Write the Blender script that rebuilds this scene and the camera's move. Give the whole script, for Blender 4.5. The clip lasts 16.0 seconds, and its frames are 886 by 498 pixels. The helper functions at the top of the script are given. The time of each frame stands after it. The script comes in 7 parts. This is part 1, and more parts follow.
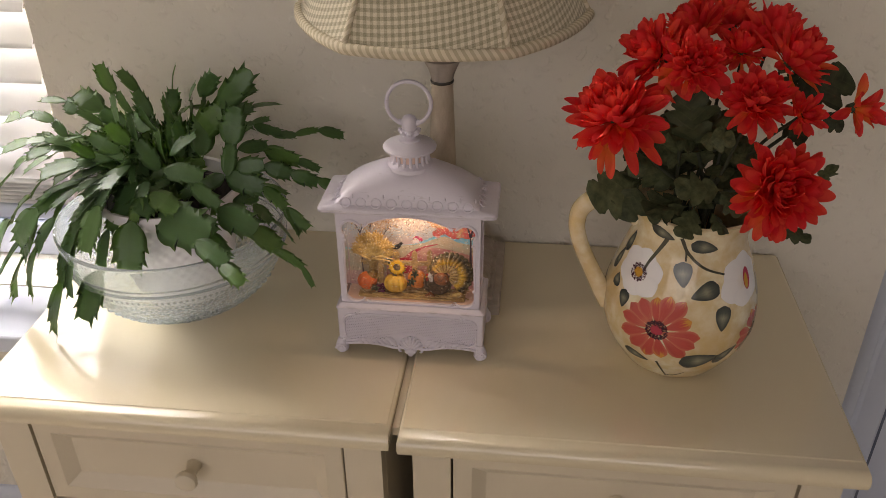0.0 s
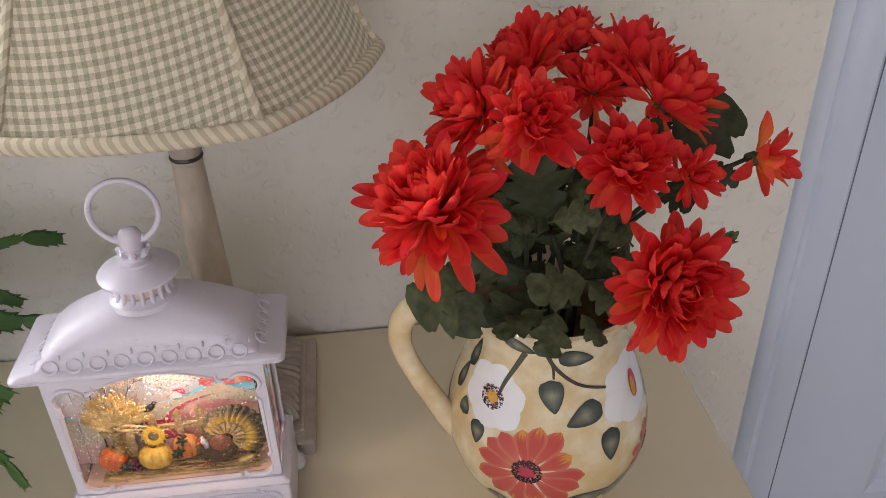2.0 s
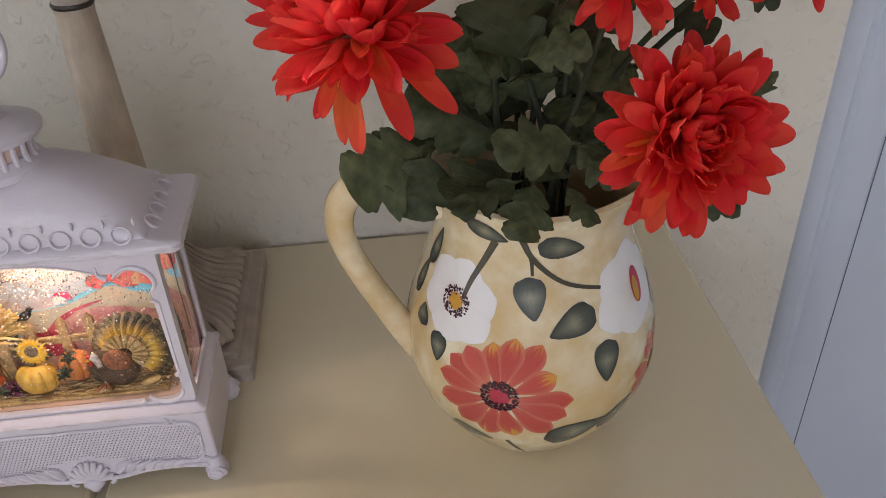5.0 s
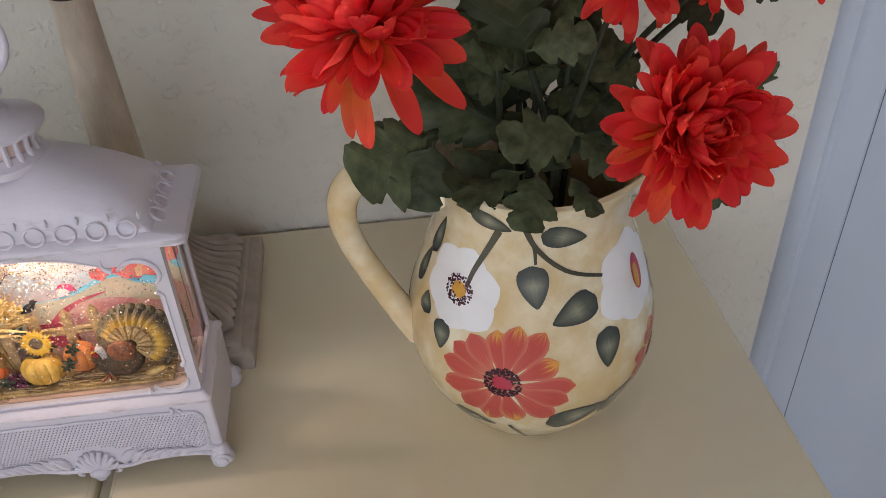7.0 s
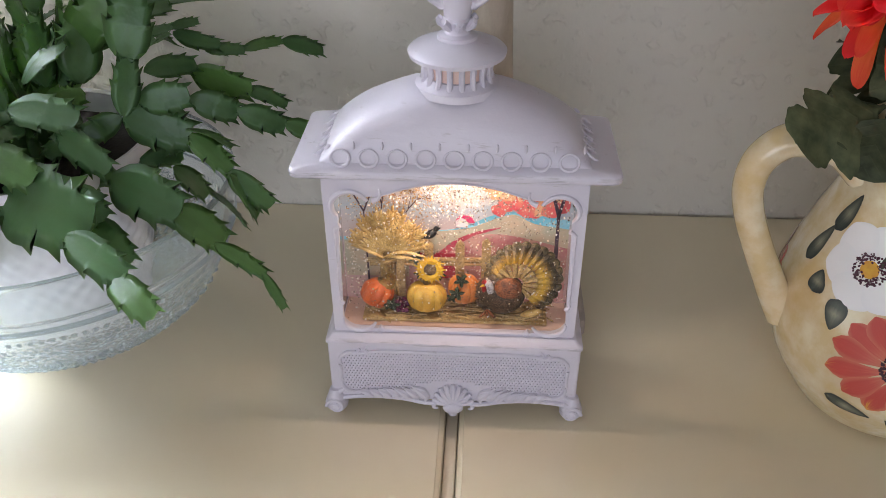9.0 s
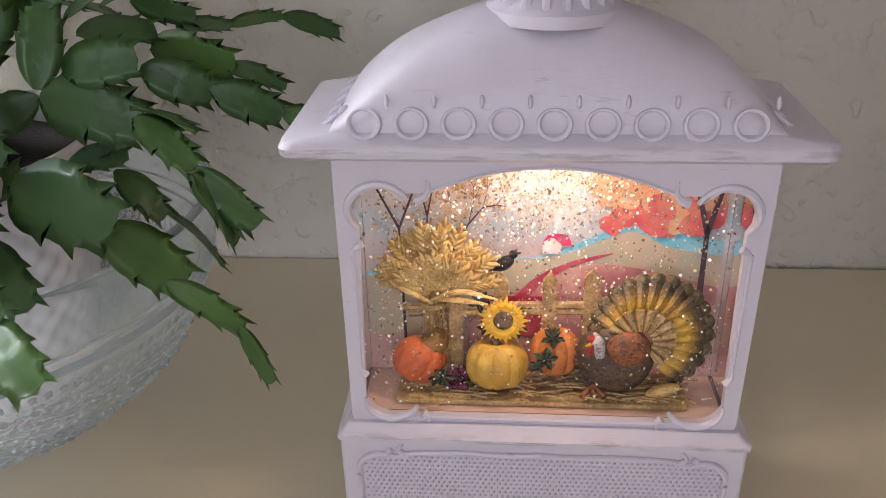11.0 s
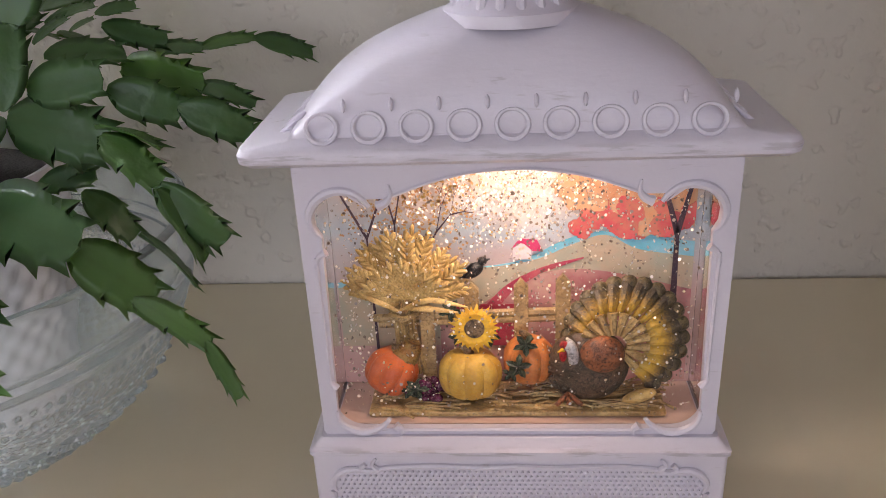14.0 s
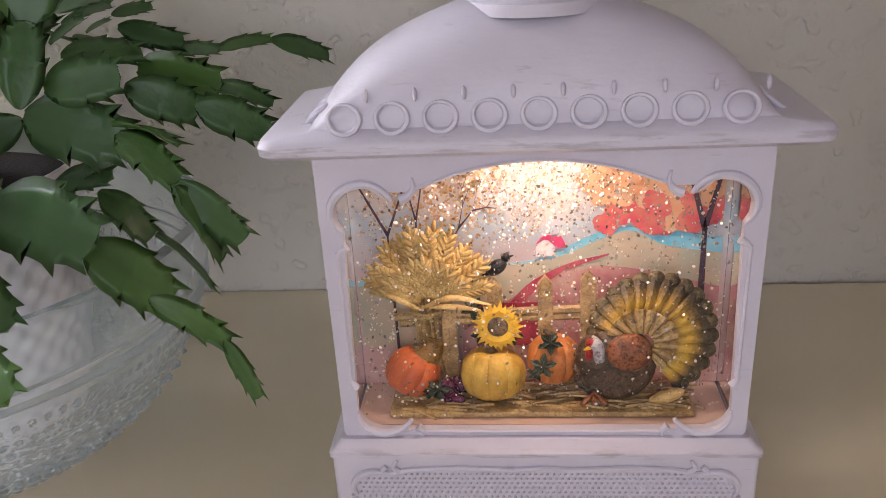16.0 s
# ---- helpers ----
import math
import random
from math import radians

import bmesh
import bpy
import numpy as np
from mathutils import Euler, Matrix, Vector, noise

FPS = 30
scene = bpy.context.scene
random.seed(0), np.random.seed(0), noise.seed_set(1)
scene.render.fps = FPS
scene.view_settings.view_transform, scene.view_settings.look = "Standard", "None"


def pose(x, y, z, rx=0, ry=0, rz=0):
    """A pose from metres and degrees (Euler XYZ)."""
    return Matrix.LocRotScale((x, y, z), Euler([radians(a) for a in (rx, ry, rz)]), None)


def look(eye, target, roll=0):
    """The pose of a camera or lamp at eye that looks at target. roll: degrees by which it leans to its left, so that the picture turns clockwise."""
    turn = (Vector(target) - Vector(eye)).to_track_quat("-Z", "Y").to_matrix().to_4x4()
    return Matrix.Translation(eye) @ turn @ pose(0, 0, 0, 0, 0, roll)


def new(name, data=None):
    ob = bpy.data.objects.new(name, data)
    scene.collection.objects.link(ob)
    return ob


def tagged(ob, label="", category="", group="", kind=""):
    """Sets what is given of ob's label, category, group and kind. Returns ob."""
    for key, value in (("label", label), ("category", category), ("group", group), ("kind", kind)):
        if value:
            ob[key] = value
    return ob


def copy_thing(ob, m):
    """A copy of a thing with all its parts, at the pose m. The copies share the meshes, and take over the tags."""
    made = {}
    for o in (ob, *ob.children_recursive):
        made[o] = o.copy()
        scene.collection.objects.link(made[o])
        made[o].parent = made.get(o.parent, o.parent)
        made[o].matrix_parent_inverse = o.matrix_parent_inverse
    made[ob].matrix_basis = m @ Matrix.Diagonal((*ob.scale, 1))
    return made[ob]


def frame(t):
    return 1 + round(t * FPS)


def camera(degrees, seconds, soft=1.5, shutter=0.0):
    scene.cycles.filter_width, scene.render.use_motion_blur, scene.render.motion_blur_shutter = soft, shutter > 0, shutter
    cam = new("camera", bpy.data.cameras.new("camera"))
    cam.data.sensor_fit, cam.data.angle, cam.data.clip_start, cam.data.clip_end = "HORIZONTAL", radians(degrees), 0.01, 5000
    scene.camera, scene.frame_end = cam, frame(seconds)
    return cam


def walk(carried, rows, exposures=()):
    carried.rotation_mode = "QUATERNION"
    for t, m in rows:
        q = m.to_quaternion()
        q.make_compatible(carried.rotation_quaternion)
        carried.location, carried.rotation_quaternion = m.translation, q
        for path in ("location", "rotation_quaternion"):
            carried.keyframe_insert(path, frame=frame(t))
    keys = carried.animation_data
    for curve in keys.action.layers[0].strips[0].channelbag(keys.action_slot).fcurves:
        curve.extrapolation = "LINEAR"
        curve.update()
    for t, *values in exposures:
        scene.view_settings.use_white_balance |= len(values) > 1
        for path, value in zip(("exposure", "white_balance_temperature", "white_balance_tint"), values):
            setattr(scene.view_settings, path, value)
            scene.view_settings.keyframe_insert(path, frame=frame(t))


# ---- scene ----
cam = camera(55.7, 16.0, 0.75)
METRES, EYE, TILT, LEAN, TURN = 1.05, 1.205, 0.0, 0.0, 6.5
ROWS = [
    (0.0, 0.0, 0.0, 0.0, -0.21, -31.47, 0.35),
    (0.5, 0.0452, 0.0561, -0.0093, -3.49, -31.4, -0.32),
    (1.0, 0.0642, 0.1398, -0.0211, -7.95, -31.25, 0.46),
    (1.5, 0.0563, 0.2183, -0.0294, -11.85, -31.57, 2.01),
    (2.0, 0.0574, 0.2352, -0.0362, -13.43, -32.47, 1.4),
    (2.5, 0.0618, 0.2132, -0.0338, -13.25, -32.86, 1.12),
    (3.0, 0.0686, 0.204, -0.0302, -12.97, -33.08, 1.09),
    (3.5, 0.0745, 0.2072, -0.0362, -12.67, -33.2, 1.27),
    (4.0, 0.0798, 0.2203, -0.0616, -12.33, -33.56, 1.63),
    (4.5, 0.0877, 0.2523, -0.0978, -12.58, -34.27, 1.79),
    (5.0, 0.1044, 0.3002, -0.1408, -12.65, -35.29, 2.11),
    (5.2, 0.1116, 0.3132, -0.1557, -12.17, -35.94, 2.59),
    (7.3, 0.0944, 0.2969, -0.1197, -13.87, -37.23, 1.85),
    (7.5, 0.0979, 0.2876, -0.1049, -13.22, -37.38, 1.72),
    (8.0, 0.0666, 0.2371, -0.0647, -11.51, -37.17, 0.1),
    (8.5, -0.0111, 0.2342, -0.0916, -5.71, -36.71, 0.42),
    (8.7, -0.0255, 0.2430, -0.1370, -3.30, -34.00, 0.65),
    (9.0, -0.0571, 0.2975, -0.1617, -3.31, -34.36, 0.21),
    (9.2, -0.0618, 0.3222, -0.191, -2.04, -32.88, 0.13),
    (11.5, -0.0734, 0.4282, -0.2741, -2.83, -27.03, 1.5),
    (12.0, -0.069, 0.4258, -0.2759, -3.06, -26.58, 2.03),
    (12.5, -0.0696, 0.4245, -0.2811, -3.1, -26.59, 2.22),
    (13.0, -0.0681, 0.4226, -0.2813, -3.07, -26.13, 2.18),
    (13.5, -0.0641, 0.4229, -0.2831, -3.03, -25.69, 2.31),
    (14.0, -0.0605, 0.4219, -0.2831, -2.99, -25.05, 2.66),
    (14.5, -0.0587, 0.4193, -0.2847, -2.76, -24.78, 2.82),
    (15.0, -0.0632, 0.4206, -0.2852, -2.85, -24.3, 2.8),
    (15.5, -0.0656, 0.4241, -0.29, -2.54, -24.2, 3.02),
    (16.0, -0.0656, 0.4242, -0.2914, -2.57, -23.84, 3.05),
]
LIGHT_ROWS = [(0.0, -0.65, 8900, 28), (0.5, -0.20, 8400, 29), (1.0, 0.09, 7900, 29), (1.5, 0.11, 7550, 27), (3.5, 0.07, 7100, 22), (5.0, 0.04, 7150, 22), (7.5, 0.08, 6800, 19), (8.5, 0.09, 6600, 18), (9.0, -0.02, 6850, 21), (11.5, -0.15, 7150, 27), (16.0, -0.17, 7150, 28)]
walk(cam, [(t, pose(0, 0, EYE, TILT, LEAN, TURN) @ pose(METRES * x, METRES * y, METRES * z, 90 + pitch, roll, yaw)) for t, x, y, z, yaw, pitch, roll in ROWS], LIGHT_ROWS)

# ---- light ----
world = bpy.data.worlds.new("sky")
scene.world = world
world.use_nodes = True
wn = world.node_tree.nodes
sky = wn.new("ShaderNodeTexSky")
sky.sky_type, sky.sun_disc = "NISHITA", False
sky.sun_elevation, sky.sun_rotation = radians(50), radians(270)
wn["Background"].inputs["Strength"].default_value = 0.12
world.node_tree.links.new(sky.outputs["Color"], wn["Background"].inputs["Color"])


def lamp(name, kind, energy, m, colour, **more):
    data = bpy.data.lights.new(name, kind)
    data.energy, data.color = energy, colour
    if kind == "AREA":
        data.shape, data.size, data.size_y = "RECTANGLE", more["w"], more["h"]
    if kind == "SUN":
        data.angle = more["angle"]
    ob = new(name, data)
    ob.matrix_world = m
    return ob


# the sun stands in the west, beside the house
lamp("sun", "SUN", 0.6, look((-6, 1.5, 8), (0, 1.0, 0)), (1.0, 0.95, 0.88), angle=radians(10))
# daylight in the openings of the window beside the nightstands and of the window behind the camera
lamp("daylight_north", "AREA", 165.0, look((-1.1, 1.16, 1.44), (-1.1, 0.0, 1.18)), (0.74, 0.89, 1.0), w=0.94, h=1.1)
lamp("daylight_south", "AREA", 39.5, look((-0.6, -2.73, 1.55), (-0.45, 0.0, 1.15)), (0.74, 0.86, 1.0), w=3.1, h=1.4)


# ---- tools ----
def thing(name, at, label, category, group="", turn=0.0):
    ob = new(name)
    ob.matrix_world = pose(*at, 0, 0, turn)
    ob.empty_display_size = 0.05
    return tagged(ob, label, category, group)


def part(name, bm, material, parent, label="", smooth=True, kind=""):
    me = bpy.data.meshes.new(name)
    bmesh.ops.recalc_face_normals(bm, faces=bm.faces[:])
    for f in bm.faces:
        f.smooth = smooth
    if smooth:
        for e in bm.edges:
            if len(e.link_faces) == 2 and e.calc_face_angle(0) > 0.7:
                e.smooth = False
    bm.to_mesh(me)
    bm.free()
    me.materials.append(material)
    ob = new(name, me)
    ob.parent = parent
    return tagged(ob, label, kind=kind)


def structure(name, bm, material, label, category, smooth=False):
    return tagged(part(name, bm, material, None, "", smooth), label, category, kind="structure")


def piece(name, mesh, parent, m):
    ob = new(name, mesh)
    ob.parent = parent
    ob.matrix_basis = m
    return ob


def mesh_of(name, bm, material, smooth=True):
    me = bpy.data.meshes.new(name)
    for f in bm.faces:
        f.smooth = smooth
    bm.to_mesh(me)
    bm.free()
    me.materials.append(material)
    return me


def box(x0, x1, y0, y1, z0, z1, bevel=0.0, seg=2, bm=None):
    """A box between six planes, with rounded edges."""
    one = bmesh.new()
    bmesh.ops.create_cube(one, size=1.0)
    for v in one.verts:
        v.co = Vector(((x0 + x1) / 2 + v.co.x * (x1 - x0), (y0 + y1) / 2 + v.co.y * (y1 - y0), (z0 + z1) / 2 + v.co.z * (z1 - z0)))
    if bevel:
        bmesh.ops.bevel(one, geom=one.edges[:], offset=bevel, segments=seg, profile=0.5, affect="EDGES")
    if bm is None:
        return one
    return merge(bm, one)


def merge(bm, other, m=None):
    me = bpy.data.meshes.new("tmp")
    other.to_mesh(me)
    other.free()
    if m is not None:
        me.transform(m)
    bm.from_mesh(me)
    bpy.data.meshes.remove(me)
    return bm


def lathe(profile, n=64, wave=None, bm=None):
    """A turned form from (radius, height) pairs; wave(angle, radius, height) may change the radius."""
    bm = bm or bmesh.new()
    rows = []
    for r, z in profile:
        if r < 1e-6:
            rows.append([bm.verts.new((0, 0, z))])
            continue
        row = []
        for i in range(n):
            a = 2 * math.pi * i / n
            q = wave(a, r, z) if wave else r
            row.append(bm.verts.new((q * math.cos(a), q * math.sin(a), z)))
        rows.append(row)
    for a, b in zip(rows, rows[1:]):
        for i in range(n):
            j = (i + 1) % n
            if len(a) == 1 and len(b) == 1:
                continue
            if len(a) == 1:
                bm.faces.new((a[0], b[j], b[i]))
            elif len(b) == 1:
                bm.faces.new((a[i], a[j], b[0]))
            else:
                bm.faces.new((a[i], a[j], b[j], b[i]))
    return bm


def smooth_line(points, steps=8):
    """A Catmull-Rom line through the points."""
    p = [Vector(q) for q in points]
    p = [2 * p[0] - p[1]] + p + [2 * p[-1] - p[-2]]
    out = []
    for i in range(1, len(p) - 2):
        for k in range(steps):
            t = k / steps
            a, b, c, d = p[i - 1:i + 3]
            out.append(0.5 * (2 * b + (c - a) * t + (2 * a - 5 * b + 4 * c - d) * t * t + (3 * b - a - 3 * c + d) * t ** 3))
    out.append(p[-2])
    return out


def tube(points, radius, n=10, bm=None, closed=False, flat=1.0):
    """A round bar along points; radius is a number, or a list or a function of 0 to 1 along it."""
    bm = bm or bmesh.new()
    pts = [Vector(p) for p in points]
    m = len(pts)
    rings = []
    side = None
    for i, p in enumerate(pts):
        if closed:
            d = pts[(i + 1) % m] - pts[i - 1]
        else:
            d = pts[min(i + 1, m - 1)] - pts[max(i - 1, 0)]
        if d.length < 1e-9:
            d = Vector((0, 0, 1))
        d.normalize()
        if side is None:
            side = d.orthogonal().normalized()
        side = (side - d * side.dot(d))
        if side.length < 1e-6:
            side = d.orthogonal()
        side.normalize()
        up = d.cross(side)
        t = i / max(1, m - 1)
        r = radius(t) if callable(radius) else (radius[i] if isinstance(radius, (list, tuple)) else radius)
        rings.append([bm.verts.new(p + r * (math.cos(2 * math.pi * k / n) * side + flat * math.sin(2 * math.pi * k / n) * up)) for k in range(n)])
    last = m if closed else m - 1
    for i in range(last):
        a, b = rings[i], rings[(i + 1) % m]
        for k in range(n):
            j = (k + 1) % n
            bm.faces.new((a[k], a[j], b[j], b[k]))
    if not closed:
        bm.faces.new(rings[0][::-1])
        bm.faces.new(rings[-1])
    return bm


def ball(at, rx, ry, rz, u=16, v=10, bm=None):
    one = bmesh.new()
    bmesh.ops.create_uvsphere(one, u_segments=u, v_segments=v, radius=1.0)
    m = Matrix.Translation(at) @ Matrix.Diagonal((rx, ry, rz, 1))
    return merge(bm or bmesh.new(), one, m)


def plate(outline, y0, y1, bm=None):
    """A flat form in the x-z plane with thickness from y0 to y1."""
    bm = bm or bmesh.new()
    a = [bm.verts.new((x, y0, z)) for x, z in outline]
    b = [bm.verts.new((x, y1, z)) for x, z in outline]
    bm.faces.new(a)
    bm.faces.new(b[::-1])
    n = len(a)
    for i in range(n):
        j = (i + 1) % n
        bm.faces.new((a[j], a[i], b[i], b[j]))
    return bm


def holed_wall(x0, x1, z0, z1, y0, y1, holes):
    """A wall in the x-z plane from y0 to y1 deep, with rectangular holes (x0, x1, z0, z1) through it."""
    bm = bmesh.new()
    xs = sorted({x0, x1, *[h[0] for h in holes], *[h[1] for h in holes]})
    zs = sorted({z0, z1, *[h[2] for h in holes], *[h[3] for h in holes]})
    vert = {}

    def at(x, y, z):
        if (x, y, z) not in vert:
            vert[x, y, z] = bm.verts.new((x, y, z))
        return vert[x, y, z]

    def solid(i, k):
        if not (0 <= i < len(xs) - 1 and 0 <= k < len(zs) - 1):
            return False
        cx, cz = (xs[i] + xs[i + 1]) / 2, (zs[k] + zs[k + 1]) / 2
        return not any(h[0] < cx < h[1] and h[2] < cz < h[3] for h in holes)

    for i in range(len(xs) - 1):
        for k in range(len(zs) - 1):
            if not solid(i, k):
                continue
            a, b, c, d = xs[i], xs[i + 1], zs[k], zs[k + 1]
            bm.faces.new([at(a, y0, c), at(b, y0, c), at(b, y0, d), at(a, y0, d)])
            bm.faces.new([at(a, y1, c), at(a, y1, d), at(b, y1, d), at(b, y1, c)])
            for di, dk, p, q in ((-1, 0, (a, c), (a, d)), (1, 0, (b, c), (b, d)), (0, -1, (a, c), (b, c)), (0, 1, (a, d), (b, d))):
                if not solid(i + di, k + dk):
                    bm.faces.new([at(p[0], y0, p[1]), at(q[0], y0, q[1]), at(q[0], y1, q[1]), at(p[0], y1, p[1])])
    return bm


# ---- materials ----
class Nodes:
    """A small helper round one material's nodes."""

    def __init__(self, name, **values):
        self.mat = bpy.data.materials.new(name)
        self.mat.use_nodes = True
        self.tree = self.mat.node_tree
        self.bsdf = self.tree.nodes["Principled BSDF"]
        for key, value in values.items():
            self.bsdf.inputs[key.replace("_", " ")].default_value = value

    def add(self, kind, **values):
        node = self.tree.nodes.new(kind)
        for key, value in values.items():
            node.inputs[key.replace("_", " ")].default_value = value
        return node

    def link(self, a, b):
        self.tree.links.new(a, b)

    def coords(self, which="Object", scale=(1, 1, 1)):
        tc = self.tree.nodes.new("ShaderNodeTexCoord")
        mp = self.tree.nodes.new("ShaderNodeMapping")
        mp.inputs["Scale"].default_value = scale
        self.link(tc.outputs[which], mp.inputs["Vector"])
        return mp.outputs["Vector"]

    def noise(self, vec, scale, detail=4.0, rough=0.55):
        n = self.add("ShaderNodeTexNoise", Scale=scale, Detail=detail, Roughness=rough)
        self.link(vec, n.inputs["Vector"])
        return n.outputs["Fac"]

    def ramp(self, fac, *stops):
        r = self.tree.nodes.new("ShaderNodeValToRGB")
        els = r.color_ramp.elements
        while len(els) < len(stops):
            els.new(0.5)
        for el, (pos, col) in zip(els, stops):
            el.position, el.color = pos, (*col, 1) if len(col) == 3 else col
        self.link(fac, r.inputs["Fac"])
        return r.outputs["Color"]

    def mix(self, fac, a, b, blend="MIX"):
        m = self.tree.nodes.new("ShaderNodeMix")
        m.data_type, m.blend_type = "RGBA", blend
        for sock, v in ((m.inputs[0], fac), (m.inputs[6], a), (m.inputs[7], b)):
            if isinstance(v, (int, float)):
                sock.default_value = v
            elif isinstance(v, tuple):
                sock.default_value = (*v, 1)
            else:
                self.link(v, sock)
        return m.outputs[2]

    def maths(self, op, a, b=0.0):
        m = self.tree.nodes.new("ShaderNodeMath")
        m.operation = op
        for sock, v in zip(m.inputs, (a, b)):
            if isinstance(v, (int, float)):
                sock.default_value = v
            else:
                self.link(v, sock)
        return m.outputs[0]

    def bump(self, height, strength, distance=0.001, normal=None):
        b = self.add("ShaderNodeBump", Strength=strength, Distance=distance)
        self.link(height, b.inputs["Height"])
        if normal is not None:
            self.link(normal, b.inputs["Normal"])
        self.link(b.outputs["Normal"], self.bsdf.inputs["Normal"])
        return b.outputs["Normal"]

    def random(self):
        return self.tree.nodes.new("ShaderNodeObjectInfo").outputs["Random"]

    def colour(self, out):
        self.link(out, self.bsdf.inputs["Base Color"])

    def rough(self, out):
        self.link(out, self.bsdf.inputs["Roughness"])


def paint(name, base, dark, rough=0.35, scale=14.0, grain=260.0, bump=0.06, coat=0.0, stretch=(1, 1, 1)):
    """Painted or plain matter with soft blotches and fine grain."""
    n = Nodes(name, Roughness=rough)
    v = n.coords(scale=stretch)
    big, fine = n.noise(v, scale, 5), n.noise(v, grain, 3)
    n.colour(n.mix(n.ramp(big, (0.2, (0, 0, 0)), (0.8, (1, 1, 1))), dark, base))
    n.rough(n.maths("ADD", n.maths("MULTIPLY", big, 0.18), rough - 0.09))
    n.bump(fine, bump)
    n.bsdf.inputs["Coat Weight"].default_value = coat
    n.bsdf.inputs["Coat Roughness"].default_value = 0.10
    return n.mat


def wall_material():
    n = Nodes("textured_wall_paint", Roughness=0.75)
    v = n.coords()
    n.colour(n.mix(n.noise(v, 3.0), (0.72, 0.675, 0.59), (0.77, 0.73, 0.645)))
    lumps = n.ramp(n.noise(v, 60, 3, 0.5), (0.40, (0, 0, 0)), (0.70, (1, 1, 1)))
    # sparse raised flecks left by the trowel
    flecks = n.ramp(n.noise(v, 84, 2, 0.5), (0.58, (0, 0, 0)), (0.66, (1, 1, 1)))
    lumps = n.maths("ADD", n.maths("MULTIPLY", lumps, 0.5), n.maths("MULTIPLY", flecks, 0.7))
    fine = n.noise(v, 260, 3)
    n.bump(n.maths("ADD", lumps, n.maths("MULTIPLY", fine, 0.35)), 0.68, 0.0017)
    return n.mat


def lantern_material():
    """Chalky white paint, brushed in places down to grey-brown."""
    n = Nodes("distressed_white_paint", Roughness=0.34)
    v = n.coords()
    n_big = n.noise(v, 30, 4)
    base = n.mix(n_big, (0.71, 0.668, 0.738), (0.645, 0.60, 0.672))
    streak = n.noise(n.coords(scale=(110, 160, 700)), 1.0, 3)
    where = n.noise(v, 42, 3)
    worn = n.maths("MULTIPLY", n.ramp(streak, (0.60, (0, 0, 0)), (0.70, (1, 1, 1))), n.ramp(where, (0.5, (0, 0, 0)), (0.62, (1, 1, 1))))
    sep = n.tree.nodes.new("ShaderNodeSeparateXYZ")
    n.link(v, sep.inputs[0])
    # rubbed edges of the eaves and of the plinth's ledge
    eave = n.ramp(n.maths("ABSOLUTE", n.maths("MULTIPLY", n.maths("SUBTRACT", sep.outputs[2], 0.1672), 100)), (0.10, (1, 1, 1)), (0.30, (0, 0, 0)))
    ledge = n.ramp(n.maths("ABSOLUTE", n.maths("MULTIPLY", n.maths("SUBTRACT", sep.outputs[2], 0.0556), 100)), (0.05, (1, 1, 1)), (0.20, (0, 0, 0)))
    rub = n.ramp(n.noise(n.coords(scale=(60, 60, 500)), 1.0, 4, 0.6), (0.50, (0, 0, 0)), (0.60, (1, 1, 1)))
    rubbed = n.maths("MULTIPLY", n.maths("ADD", eave, ledge), rub)
    n.colour(n.mix(n.maths("MULTIPLY", rubbed, 0.5), n.mix(n.maths("MULTIPLY", worn, 0.38), base, (0.30, 0.25, 0.24)), (0.33, 0.30, 0.30)))
    n.bump(n.maths("ADD", streak, n.noise(v, 420, 2)), 0.10, 0.0006)
    n.bsdf.inputs["Coat Weight"].default_value = 0.25
    n.bsdf.inputs["Coat Roughness"].default_value = 0.42
    return n.mat


def glass(name, tint, rough=0.0, ior=1.45):
    n = Nodes(name, Roughness=rough, IOR=ior)
    n.bsdf.inputs["Base Color"].default_value = (*tint, 1)
    n.bsdf.inputs["Transmission Weight"].default_value = 1.0
    return n.mat


WALL = wall_material()
# white trim; the daylight's blue cast on it is put into this colour
TRIM = paint("white_gloss_paint_in_blue_light", (0.60, 0.66, 0.77), (0.55, 0.61, 0.72), 0.36, 6, 180, 0.05)
CEIL = paint("ceiling_paint", (0.80, 0.79, 0.76), (0.75, 0.74, 0.71), 0.8)
CARPET = paint("beige_carpet", (0.45, 0.38, 0.30), (0.36, 0.30, 0.23), 0.95, 30, 700, 0.8)
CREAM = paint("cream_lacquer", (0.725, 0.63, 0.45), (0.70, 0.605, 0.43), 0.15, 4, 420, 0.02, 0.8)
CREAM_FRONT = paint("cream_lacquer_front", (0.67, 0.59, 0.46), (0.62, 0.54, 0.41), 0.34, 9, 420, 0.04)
WHITE = lantern_material()


# ---- the room ----
WALL_Y = 0.915
NIGHT = ((-1.57, -0.59, 0.545, 2.02), (0.4925, 1.2855, 0.0, 2.04))
structure("wall_north", holed_wall(-2.3, 2.4, 0, 2.5, WALL_Y, WALL_Y + 0.15, NIGHT), WALL, "off-white textured plaster wall behind the nightstands", "wall")
structure("wall_south", holed_wall(-2.3, 2.4, 0, 2.5, -2.75, -2.6, ((-2.20, 1.00, 0.8, 2.3),)), WALL, "off-white plaster wall with a window", "wall")
structure("wall_west", box(-2.45, -2.3, -2.75, WALL_Y + 0.15, 0, 2.5), WALL, "plain off-white plaster wall", "wall")
structure("wall_east", box(2.4, 2.55, -2.75, WALL_Y + 0.15, 0, 2.5), WALL, "plain off-white plaster wall", "wall")
